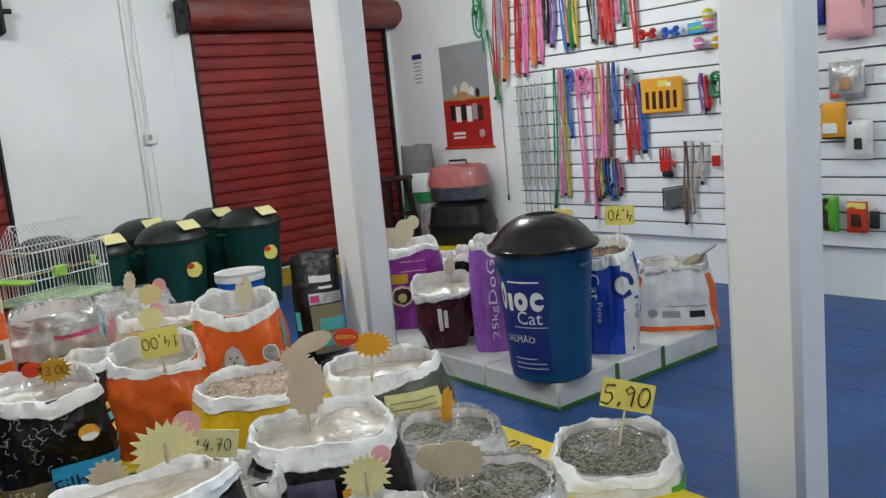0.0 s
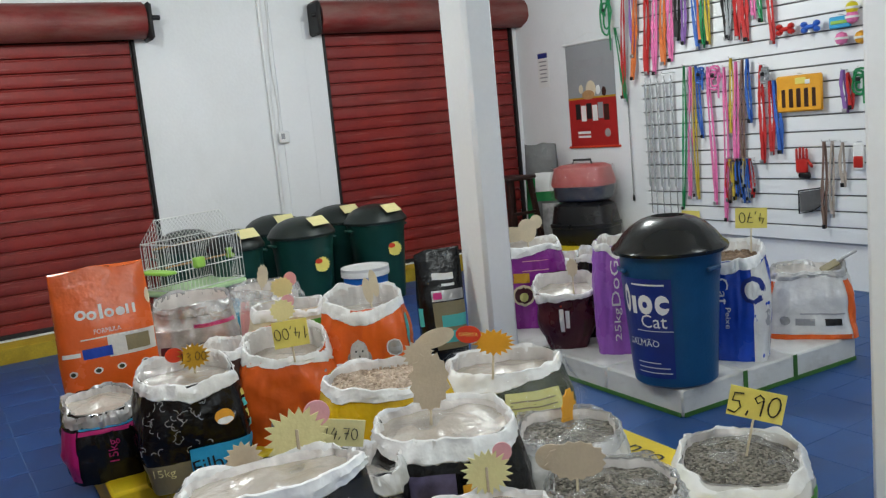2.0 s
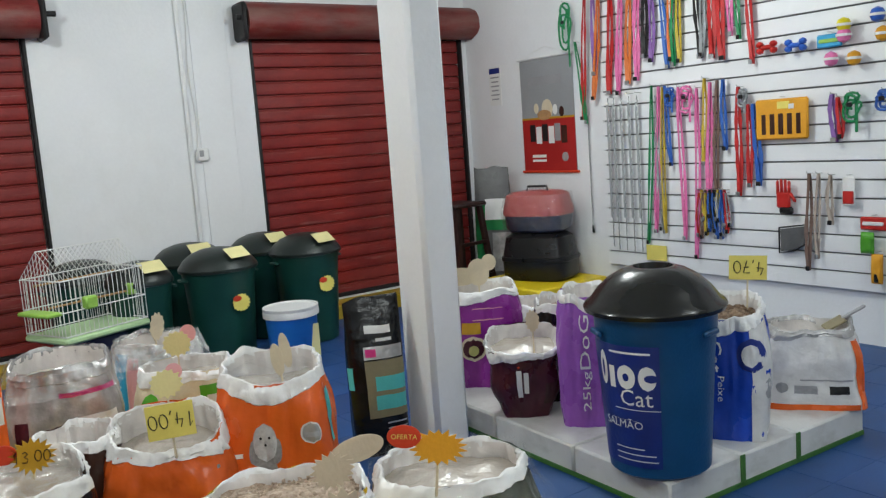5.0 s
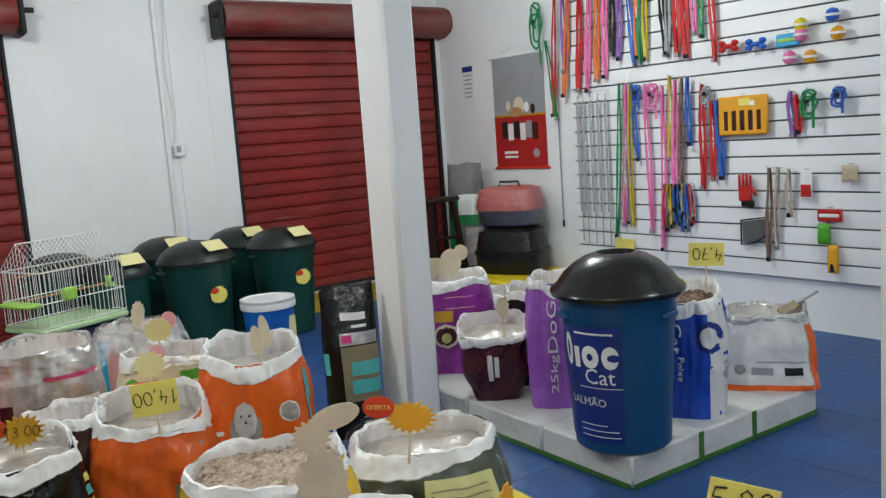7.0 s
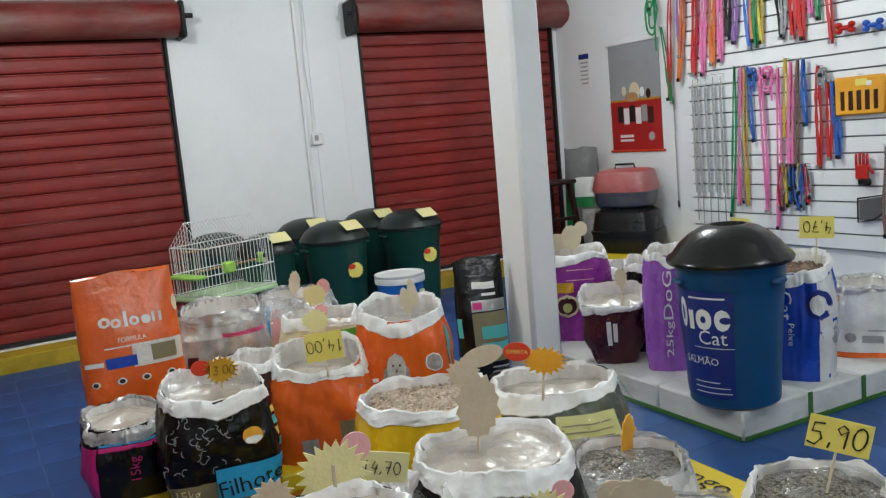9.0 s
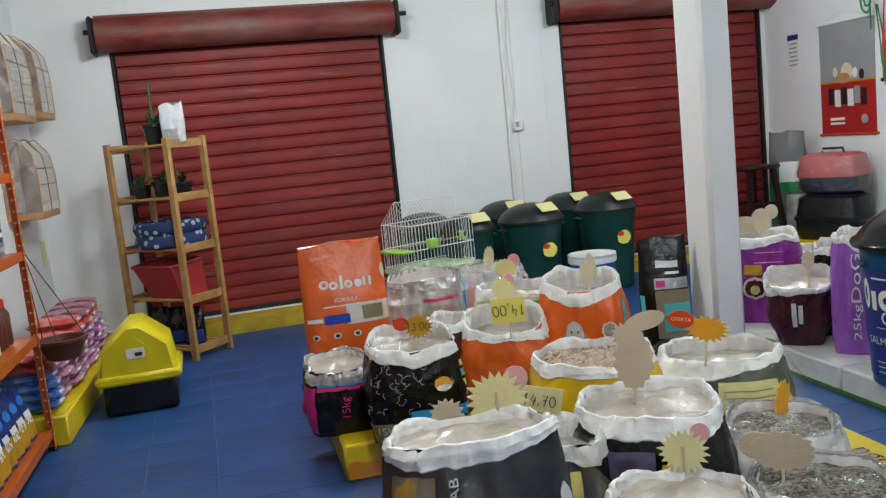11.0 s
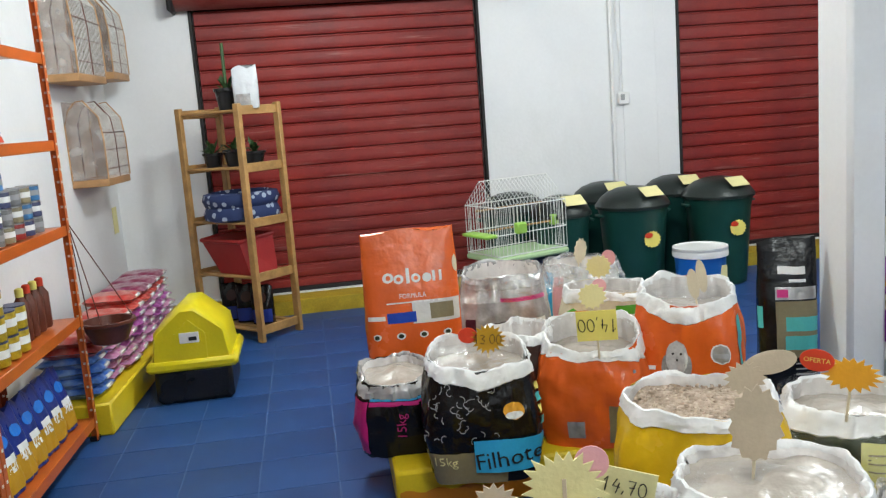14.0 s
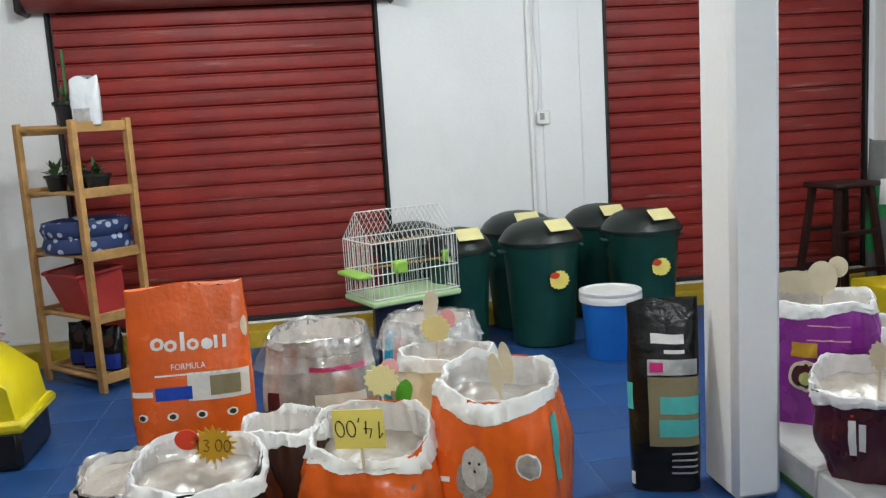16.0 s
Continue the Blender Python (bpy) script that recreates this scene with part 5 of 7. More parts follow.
# ---- yellow and black pet house ----
hs = thing("pet_house", pose(0.29, 5.26, 0, 0, 0, 0) @ Matrix.Diagonal((1.24, 0.80, 1.18, 1)), "yellow plastic pet house lid on a black base", "pet house")
part("house_base", Geo().box((0, 0, 0.085), (0.34, 0.58, 0.17), 0.02), BLACK, hs)
part("rim", Geo().box((0, 0, 0.185), (0.40, 0.64, 0.05), 0.015), YPLAS, hs)
g = Geo()
pr = [(-0.175, 0.20), (-0.155, 0.345), (-0.03, 0.455), (0.03, 0.455), (0.155, 0.345), (0.175, 0.20)]
vs = []
for y, k in ((-0.29, 0.94), (-0.26, 1.0), (0.26, 1.0), (0.29, 0.94)):
    vs += [(x * k, y, 0.2 + (z - 0.2) * k) for x, z in pr]
fs = [(j * 6 + i, j * 6 + i + 1, (j + 1) * 6 + i + 1, (j + 1) * 6 + i) for j in range(3) for i in range(5)] + [tuple(range(6))[::-1], tuple(range(18, 24))]
part("roof", g.add(vs, [f[::-1] for f in fs]), YPLAS, hs, "", True)
part("door_ridge", Geo().slab([(-0.07, 0.21), (-0.07, 0.33), (0, 0.40), (0.07, 0.33), (0.07, 0.21)], 0.02, pose(0, -0.288, 0)), YPLAS, hs)
lb = part("label", Geo().box((0.0, -0.301, 0.315), (0.085, 0.004, 0.05), 0.001), WHITEI, hs)
part("barcode", Geo().box((0.015, -0.304, 0.31), (0.035, 0.002, 0.018), 0.0), INK, lb)

# ---- stack of small packs on a yellow carton ----
ys = thing("yellow_carton_base", pose(-0.26, 5.62, 0, 0, 0, th), "low yellow carton base under stacked packs", "display base")
part("carton", Geo().box((0, 0, 0.085), (0.50, 1.94, 0.17), 0.01), YBOX, ys)
part("print_mark", Geo().slab([(x, z) for x, z in oval(0.05, 0.05, 18)], 0.004, pose(-0.08, -0.973, 0.09)), STARD, ys)


def pillow(w, d, h, seed):
    g = Geo()
    nx, ny = 10, 10
    for s in (1, -1):
        vs = []
        for j in range(ny + 1):
            for i in range(nx + 1):
                u, v = i / nx * 2 - 1, j / ny * 2 - 1
                k = max(0.0, (1 - u ** 4) * (1 - v ** 4)) ** 0.5
                vs.append((u * w / 2, v * d / 2, h / 2 + s * h / 2 * (0.06 + 0.94 * k) + 0.006 * noise.noise(Vector((u * 2 + seed, v * 2, s)))))
        fs = [(j * (nx + 1) + i, j * (nx + 1) + i + 1, (j + 1) * (nx + 1) + i + 1, (j + 1) * (nx + 1) + i) for j in range(ny) for i in range(nx)]
        g.add(vs, fs if s > 0 else [f[::-1] for f in fs])
    return g


PACKC = [pm("pack_" + k, c, 0.3, var=0.25, scale=14, bump=0.4, bscale=25, col2=c2) for k, c, c2 in (
    ("pink", (0.60, 0.20, 0.42), (0.70, 0.55, 0.62)), ("blue", (0.04, 0.16, 0.58), (0.30, 0.45, 0.72)), ("purple", (0.40, 0.045, 0.34), (0.58, 0.34, 0.52)), ("red", (0.58, 0.045, 0.035), (0.64, 0.28, 0.24)), ("wine", (0.22, 0.02, 0.07), (0.5, 0.35, 0.4)))]
pk = [mesh("packet", pillow(0.30, 0.23, 0.062, i), PACKC[i]) for i in range(5)]
pw = mesh("end_print", Geo().box((0.142, 0.03, 0.032), (0.02, 0.09, 0.022), 0.006), WFILM)
for col in range(7):
    rnd = random.Random(col + 50)
    n_layers = 6 + (1 if col > 2 else 0)
    for k in range(n_layers):
        ci = (1 if col < 1 and k < 5 else 0 if k < 2 else rnd.choice((2, 0, 2, 0))) if k < n_layers - 2 else (3 if k == n_layers - 2 or col < 4 else 4)
        p = thing("feed_pack", pose(wx(4.85 + 0.26 * col) + 0.34 + rnd.uniform(-0.02, 0.02), 4.84 + 0.26 * col, 0.172 + 0.054 * k, 0, 0, th + rnd.uniform(-5, 5)), "small printed plastic feed pack in a stack", "feed pack", "stacked feed packs")
        part("packet", pk[ci], None, p)
        part("end_print", pw, None, p)

# hanging brown pot by the shelf end
hp = thing("hanging_pot", (-0.04, 4.68, 0.47), "brown plastic hanging pot with wire hangers", "pot")
part("pot", Geo().lathe([(0.06, 0), (0.085, 0.01), (0.125, 0.10), (0.135, 0.105), (0.135, 0.12), (0.118, 0.12), (0.1, 0.05), (0, 0.03)], 28, cap1=False), BRPOT, hp)
for k in range(3):
    a = 2.1 * k + 0.5
    part("hanger", Geo().tube([(0.125 * math.cos(a), 0.125 * math.sin(a), 0.115), (-0.13, 0.02, 0.62)], 0.003, 5), BRPOT, hp)

# ---- arched wooden cages on the west wall ----
def wall_cage(y, z, ln, h, dep):
    top = thing("wall_bird_cage", pose(wx(y), y, z, 0, 0, th), "arched wooden bird cage hung on the wall", "bird cage", "cages on the wall")
    part("floor_board", Geo().box((dep / 2, 0, 0.025), (dep, ln, 0.05), 0.005), TAN, top)
    for yy in (-ln / 2, 0.0, ln / 2):
        pts = [(0.006, yy, 0.05)] + [(dep * (0.5 + 0.5 * math.sin(a - math.pi / 2)), yy, h * 0.62 + h * 0.38 * math.sin(a)) for a in (0.3, 0.8, 1.3, 1.7)] + [(dep * 0.93, yy, h * 0.80), (dep, yy, h * 0.55), (dep, yy, 0.05)]
        part("arch", Geo().tube(pts, 0.005, 7), BRPOT if yy == 0.0 else TAN, top)
    for z2 in (0.20, 0.42, 0.62, 0.82):
        part("rail", Geo().box((dep - 0.002 - (0.03 if z2 > 0.7 else 0), 0, h * z2), (0.006, ln, 0.008), 0.002), BRPOT, top)
    g = Geo()
    m = 12
    for i in range(22):
        yy = -ln / 2 + ln * i / 21
        g.tube([(dep, yy, 0.05), (dep, yy, h * 0.55), (dep * 0.93, yy, h * 0.80), (dep * 0.55, yy, h * 0.97), (0.006, yy, h)], 0.0013, 4)
    tagged(part("thin_bars", g, WIRE, top, "thin pale bars"), kind="stuff")
    for yy in (-ln / 2, ln / 2):
        ends = Geo()
        o = [(0.0, 0.05), (dep, 0.05), (dep, h * 0.55), (dep * 0.93, h * 0.80), (dep * 0.55, h * 0.97), (0.0, h)]
        ends.slab(o, 0.002, pose(0, yy, 0))
        part("end_gauze", ends, MESHB, top)


wall_cage(6.28, 1.85, 0.60, 0.64, 0.22)
wall_cage(6.88, 1.89, 0.42, 0.60, 0.25)
wall_cage(6.52, 1.17, 0.54, 0.57, 0.24)
nt_ = thing("wall_note", pose(wx(7.1) + 0.006, 7.1, 0.86, 0, 0, th), "small yellow paper note on the wall", "note")
part("paper", Geo().box((0, 0, 0), (0.003, 0.12, 0.20), 0.001), YCARD2, nt_)

# ---- orange steel shelving ----
SH = pose(-0.155, 4.595, 0, 0, 0, -1.9)      # local: -y runs along the shelf to the south, -x towards the wall
DEP = 0.40


TA = (0.13, 0.645, 1.095, 1.50, 1.90, 2.36)
TB = (0.08, 0.75, 1.10, 1.475, 1.865, 2.34)


def on_shelf(s, back, z, rz=0.0):
    old, real = ((0.06, 0.30, 0.86, 1.38, 1.84), TB) if s > 2.42 else ((0.10, 0.53, 1.05, 1.49, 1.91), TA)
    k = max([i for i in range(5) if old[i] <= z + 0.002] or [0])
    z += real[k] - old[k]
    return SH @ pose(-back, -0.956 * s, z, 0, 0, rz)


dots = mesh("punched_strip", (lambda g: [g.box((0.0, 0.0, 0.10 + 0.06 * k), (0.004, 0.011, 0.011), 0.0) for k in range(42)] and g)(Geo()), HOLE)
dots2 = mesh("punched_strip", (lambda g: [g.box((0.0, 0.0, 0.10 + 0.06 * k), (0.011, 0.004, 0.011), 0.0) for k in range(42)] and g)(Geo()), HOLE)


def shelf_unit(s0, s1, tiers, label):
    top = thing("shelving_unit", SH @ Matrix.Translation((0, -s0, 0)), label, "shelving", "orange shelving")
    ln = s1 - s0
    for y in (-0.001, -ln + 0.001):
        for x in (0.0, -DEP):
            p = part("post", Geo().box((x, y, 1.35), (0.036, 0.004, 2.68), 0.001).box((x + (0.018 if x == 0 else -0.018), y + (-0.018 if y > -0.5 else 0.018), 1.35), (0.004, 0.036, 2.68), 0.001), ORANGE if x == 0 else RUST, top)
            q = part("punched_strip", dots, None, p, "rows of punched holes")
            q.location = (x + (0.0205 if x == 0 else 0.022), y + (-0.018 if y > -0.5 else 0.018), 0)
            q2 = part("punched_strip", dots2, None, p)
            q2.location = (x, y - 0.003, 0)
            tagged(q, kind="stuff")
            tagged(q2, kind="stuff")
            part("foot", Geo().box((x, y, 0.012), (0.044, 0.044, 0.024), 0.004), BLACK, p)
    for z in tiers:
        sp = part("shelf_panel", Geo().box((-DEP / 2, -ln / 2, z - 0.012), (DEP + 0.02, ln - 0.012, 0.006), 0.001), ORANGE, top)
        part("front_lip", Geo().box((0.012, -ln / 2, z - 0.026), (0.006, ln - 0.045, 0.05), 0.002), ORANGE, sp)
        part("back_lip", Geo().box((-DEP - 0.006, -ln / 2, z - 0.026), (0.006, ln - 0.045, 0.05), 0.002), ORANGE, sp)
    return top


shelf_unit(0.0, 1.17, TA, "orange steel shelving unit with pet goods")
shelf_unit(1.175, 2.30, TA, "orange steel shelving unit with bowls and pots")
shelf_unit(2.345, 3.50, TB, "orange steel shelving unit with jars and bags")
shelf_unit(3.505, 4.65, TB, "orange steel shelving unit, mostly empty")


def bowl(s, b, z, r, h, material, label="plastic pet bowl", group="pet bowls"):
    top = thing("pet_bowl", on_shelf(s, b, z), label, "bowl", group)
    part("bowl", Geo().lathe([(r, 0), (r * 1.02, 0.004), (r * 0.86, h * 0.95), (r * 0.82, h), (r * 0.76, h * 0.97), (r * 0.62, h * 0.35), (0, h * 0.3)], 28, cap1=False), material, top)


def can(s, b, z, r, h, material, lid=CHROME, label="printed food can", group="cans on the shelf", band=None):
    top = thing("food_can", on_shelf(s, b, z), label, "can", group)
    part("can_body", Geo().lathe([(r * 0.96, 0), (r, 0.004), (r, h - 0.004), (r * 0.96, h)], 20), material, top)
    part("can_rim", Geo().lathe([(r * 1.015, h - 0.004), (r * 1.015, h + 0.002), (r * 0.94, h + 0.002)], 20), lid, top)
    if band:
        part("label_band", Geo().lathe([(r * 1.012, h * 0.35), (r * 1.012, h * 0.7)], 20, cap0=False, cap1=False), band, top)


def bottle(s, b, z, r, h, material, cap, label):
    top = thing("bottle", on_shelf(s, b, z), label, "bottle", "bottles on the shelf")
    part("bottle_body", Geo().lathe([(r * 0.9, 0), (r, 0.01), (r, h * 0.7), (r * 0.5, h * 0.82), (r * 0.45, h * 0.86)], 18), material, top)
    part("cap", Geo().lathe([(r * 0.5, h * 0.85), (r * 0.5, h), (r * 0.3, h * 1.02)], 14), cap, top)


def pot(s, b, z, r, h, material, label):
    top = thing("plant_pot", on_shelf(s, b, z), label, "plant pot", "plant pots")
    part("pot", Geo().lathe([(r * 0.7, 0), (r * 0.93, h * 0.8), (r, h * 0.8), (r * 1.02, h), (r * 0.95, h), (r * 0.88, h * 0.78), (r * 0.66, 0.02), (0, 0.015)], 30, cap1=False), material, top)


# unit by the corner
for k, (mt, cp, h, r) in enumerate(((WHITEP, BLACK, 0.24, 0.035), (WHITEP, WHITEP, 0.20, 0.03), (WHITEP, MAG, 0.26, 0.03), (WHITEP, LILAC, 0.22, 0.032), (MAROON, WHITEP, 0.18, 0.035), (WHITEP, GREYI, 0.2, 0.032), (GREYI, BLACK, 0.16, 0.04))):
    bottle(1.10 - 0.10 * k, 0.045 + 0.02 * (k % 3), 1.91, r, h * 1.2, mt, cp, "white shampoo bottle with a coloured cap")
t, S = pouch("white_feed_bag", on_shelf(0.62, 0.10, 1.49, 92), 0.30, 0.14, 0.25, WFILM, "white closed bag with blue and red print", 61, "bag", tip=0.35)
prints(t, S, [("blue_print", -25, 30, 0.45, 0.8, BLUEF, True), ("red_foot", -60, 60, 0.02, 0.12, REDC), ("blue_band", -40, 50, 0.16, 0.3, SKY)])
for k, mt in enumerate((YFILM, LIME)):
    t, S = pouch("small_bag", on_shelf(0.88 + 0.11 * k, 0.10, 1.49, 90), 0.10, 0.06, 0.12, mt, "small yellow packet", 63 + k, "bag", "small packets")
CANC = [pm("can_print_" + str(i), c, 0.3, var=0.45, scale=30) for i, c in enumerate(((0.08, 0.28, 0.6), (0.42, 0.36, 0.22), (0.10, 0.12, 0.25), (0.30, 0.30, 0.30), (0.5, 0.06, 0.05), (0.65, 0.46, 0.03)))]
for row in range(4):
    for col in range(7 if row < 3 else 4):
        k = (col * 3 + row) % 4
        can(1.02 - 0.125 * col, 0.06 + 0.02 * (row == 3), 1.05 + 0.072 * row, 0.047, 0.068, CANC[[0, 1, 3, 2][k] if not (col == 4 and row == 0) else 4], band=WHITEI if (col + row) % 2 else GREYI)
for row in range(3):
    for col in range(4 if row < 2 else 2):
        can(1.03 - 0.12 * col, 0.06, 0.53 + 0.10 * row, 0.05, 0.095, CANC[5], lid=CANC[2], label="yellow tin with a blue rim", group="yellow tins", band=WHITEI)
for k in range(4):
    bottle(0.48 - 0.09 * k, 0.09, 0.53, 0.035, 0.23, BRPOT, (YCARD, REDC)[k % 2], "brown sauce-like bottle with a bright cap")
for k in range(7):
    t, S = pouch("snack_bag", on_shelf(1.08 - 0.15 * k, 0.08, 0.10, 86), 0.15, 0.09, 0.30, NAVY, "dark blue snack bag with orange foot", 71 + k, "snack bag", "blue snack bags", tip=0.15)
    prints(t, S, [("orange_foot", -55, 55, 0.05, 0.42, STARD), ("white_patch", -30, 30, 0.3, 0.52, WHITEI), ("print_oval", -30, 30, 0.62, 0.8, SKY, True)])
# second unit
pwr = thing("wrapped_cushions", on_shelf(1.80, 0.18, 1.915) @ Matrix.Scale(0.85, 4), "maroon and blue cushions in crumpled clear film", "cushion")
for k in range(3):
    part("cushion", Geo().lathe([(0.02, 0), (0.2, 0.03), (0.24, 0.09), (0.2, 0.15), (0.02, 0.17)], 28, m=pose(0.02, 0.22 - 0.22 * k, 0.25, 90, 0, 70 + 8 * k), wob=lambda a, z: 0.08 * math.sin(2 * a)), (REDBED, MAROON, NAVY)[2 - k], pwr)
part("film", Geo().lathe([(0.30, 0.0), (0.36, 0.1), (0.37, 0.3), (0.33, 0.42), (0.15, 0.47)], 36, wob=lambda a, z: 0.10 * math.cos(2 * a + math.pi) + 0.03 * math.sin(7 * a + z * 20)), FILM2, pwr)
gs = thing("scoop", on_shelf(2.12, 0.12, 1.545, 100) @ pose(0, 0, 0, 55, 0, 0) @ Matrix.Scale(0.72, 4), "green plastic feed scoop lying on another", "scoop")
part("scoop_body", Geo().lathe([(0.06, 0), (0.085, 0.03), (0.09, 0.22), (0.094, 0.225), (0.085, 0.22), (0.08, 0.03), (0, 0.012)], 24, cap1=False, wob=lambda a, z: -0.25 * max(0, math.cos(a))), GREENPL, gs)
rs = thing("scoop", on_shelf(2.26, 0.10, 1.51, 100) @ pose(0, 0, 0, 0, -35, 0) @ Matrix.Scale(0.7, 4), "red plastic feed scoop", "scoop")
part("scoop_body", Geo().lathe([(0.05, 0), (0.07, 0.03), (0.075, 0.2), (0.065, 0.2), (0.06, 0.03), (0, 0.012)], 24, cap1=False), REDPL, rs)
bowl(1.88, 0.08, 1.49, 0.06, 0.035, REDPL, "small red plastic bowl")
bowl(1.88, 0.08, 1.525, 0.055, 0.03, REDPL, "small red plastic bowl")
bowl(1.66, 0.07, 1.49, 0.05, 0.03, BLUEPL, "small blue plastic bowl")
for k in range(5):
    bottle(1.42 + 0.09 * k, 0.32, 1.49, 0.032, 0.26, (WHITEP, BLACK, WHITEP, SILVER, WHITEP)[k], (YCARD, BLACK, YCARD, WHITEP, YCARD)[k], "tall pale tube with a bright cap")
bowl(2.24, 0.14, 1.05, 0.09, 0.09, BLUEPL, "blue plastic pet bowl")
bowl(1.93, 0.19, 1.05, 0.105, 0.075, REDPL, "large red plastic pet bowl")
bowl(2.12, 0.05, 1.05, 0.05, 0.04, WHITEP, "white and pink small pet bowl")
bowl(2.12, 0.05, 1.09, 0.045, 0.025, LTGREEN, "small light green pet bowl")
bowl(1.80, 0.08, 1.05, 0.075, 0.05, BLUEPL, "blue plastic pet bowl")
bowl(1.52, 0.08, 1.05, 0.065, 0.06, BLACK, "black plastic pet bowl")
for k in range(8):
    can(1.32 + 0.10 * (k % 4), 0.30, 1.05 + 0.115 * (k // 4), 0.045, 0.11, (MAROON, BLACK, PINKPL, BROWNF)[k % 4], label="dark printed can", group="dark cans", band=(WHITEI if k % 2 else PINKC))
bowl(1.40, 0.16, 0.53, 0.11, 0.05, BLACK, "black plastic pet bowl")
bowl(1.60, 0.24, 0.53, 0.10, 0.06, BLACK, "black plastic pet bowl")
bowl(1.62, 0.09, 0.53, 0.095, 0.06, BLUEPL, "blue plastic pet bowl")
bowl(1.86, 0.09, 0.53, 0.07, 0.075, YPLAS, "yellow plastic pet bowl")
bowl(2.04, 0.055, 0.53, 0.06, 0.04, NAVY, "dark blue pet bowl")
bowl(2.04, 0.055, 0.57, 0.058, 0.05, PINKPL, "pink purple plastic pet bowl")
for k in range(6):
    can(1.30 + 0.10 * (k % 3), 0.30, 0.53 + 0.12 * (k // 3), 0.045, 0.115, NAVY, label="blue jar with a white label", group="blue jars", band=SKY)
pot(1.95, 0.16, 0.10, 0.19, 0.30, BLACK, "large black plastic plant pot")
pot(1.95, 0.16, 0.15, 0.195, 0.31, BLACK, "large black plastic plant pot nested in another")
pot(1.50, 0.12, 0.10, 0.13, 0.14, BLACK, "black plastic plant pot")
pot(1.48, 0.13, 0.16, 0.125, 0.15, TERRA, "terracotta coloured plant pot")
zb = thing("patterned_pot", on_shelf(2.22, 0.08, 0.10), "black pot with a white line pattern", "pot")
part("pot", Geo().lathe([(0.07, 0), (0.10, 0.04), (0.09, 0.17), (0.085, 0.17), (0.08, 0.03), (0, 0.02)], 24, cap1=False), spotted("zebra", (0.015, 0.015, 0.016), (0.7, 0.7, 0.7), 26, 0.16), zb)
# third unit
for k, (sv, bb) in enumerate(((2.58, 0.12), (2.80, 0.13), (3.03, 0.14))):
    top = thing("feed_jar", on_shelf(sv, bb, 0.86) @ Matrix.Diagonal((0.80, 0.80, 0.84, 1)), "clear plastic jar of feed with a white lid", "jar", "feed jars")
    part("contents", Geo().lathe([(0.10, 0.006), (0.118, 0.02), (0.122, 0.21 if k == 0 else 0.16), (0.0, 0.225 if k == 0 else 0.175)], 26, cap1=False), (SEED, KIB, KIB)[k], top)
    part("jar_wall", Geo().lathe([(0.108, 0), (0.124, 0.012), (0.128, 0.24), (0.122, 0.25)], 26), FILM, top)
    part("lid", Geo().lathe([(0.132, 0.238), (0.135, 0.262), (0.125, 0.27), (0.0, 0.274)], 26, cap1=False), WHITEP, top, "white plastic lid")
    part("label", Geo().box((0.128, 0.02, 0.16), (0.004, 0.04, 0.035), 0.001), WHITEI, top)
tub = thing("blue_tub", on_shelf(2.50, 0.22, 0.86), "dark blue plastic tub behind the post", "tub")
part("tub", Geo().box((0, 0, 0.09), (0.12, 0.06, 0.18), 0.01), NAVY, tub)
for k in range(8):
    t, S = pouch("treat_bag", on_shelf(2.54 + 0.135 * k, 0.09 + 0.03 * (k % 2), 1.38, 88), 0.14, 0.09, 0.28, FILM, "clear bag of bird feed with a red header card", 81 + k, "treat bag", "clear treat bags")
    prints(t, S, [("header_card", -60, 60, 0.55, 0.9, REDC), ("white_mark", -20, 25, 0.6, 0.7, WHITEI, False, 1), ("purple_mark", 0, 50, 0.2, 0.36, LILAC if k == 0 else WHITEI)])
    part("contents", Geo().lathe([(0.04, 0.01), (0.055, 0.03), (0.052, 0.12), (0.03, 0.15)], 18, m=Matrix.Diagonal((1.05, 0.72, 1, 1))), (SEED, KIBD, KIB)[k % 3], t)
yb = thing("yellow_pail", on_shelf(2.66, 0.14, 1.84), "yellow plastic pail with printed labels", "pail")
part("pail", Geo().lathe([(0.07, 0), (0.08, 0.15), (0.086, 0.15), (0.086, 0.17), (0.0, 0.175)], 26, cap1=False), YPLAS, yb)
part("label", Geo().box((0.078, 0, 0.08), (0.004, 0.06, 0.05), 0.001), WHITEI, yb)
for k in range(3):
    t, S = pouch("treat_bag", on_shelf(2.90 + 0.2 * k, 0.10, 1.84, 88), 0.17, 0.11, 0.30, (SILVER, YFILM, WFILM)[k], "shiny treat bag on the upper shelf", 91 + k, "treat bag", "upper treat bags")
    prints(t, S, [("print_patch", -40, 40, 0.2, 0.5, (YCARD, NAVY, REDC)[k])])
bowl(2.36, 0.15, 0.53, 0.105, 0.11, BLACK, "large black plastic pet bowl")
bowl(2.24, 0.29, 0.53, 0.10, 0.12, PINKPL, "large pink purple pet bowl")
bowl(2.58, 0.27, 0.30, 0.075, 0.06, WHITEP, "white plastic bowl")
for k, (sv, bv, mt) in enumerate(((2.70, 0.20, YPLAS), (2.76, 0.16, YPLAS), (2.84, 0.20, GREENPL), (2.66, 0.13, YPLAS), (2.92, 0.12, YPLAS))):
    bowl(sv, bv, 0.30 + 0.012 * k, 0.075, 0.022, mt, "small flat plastic dish", "small flat dishes")
fd = thing("bird_feeder", on_shelf(2.50, 0.34, 0.30) @ Matrix.Scale(0.7, 4), "red conical bird feeder with a clear tube and hook", "feeder")
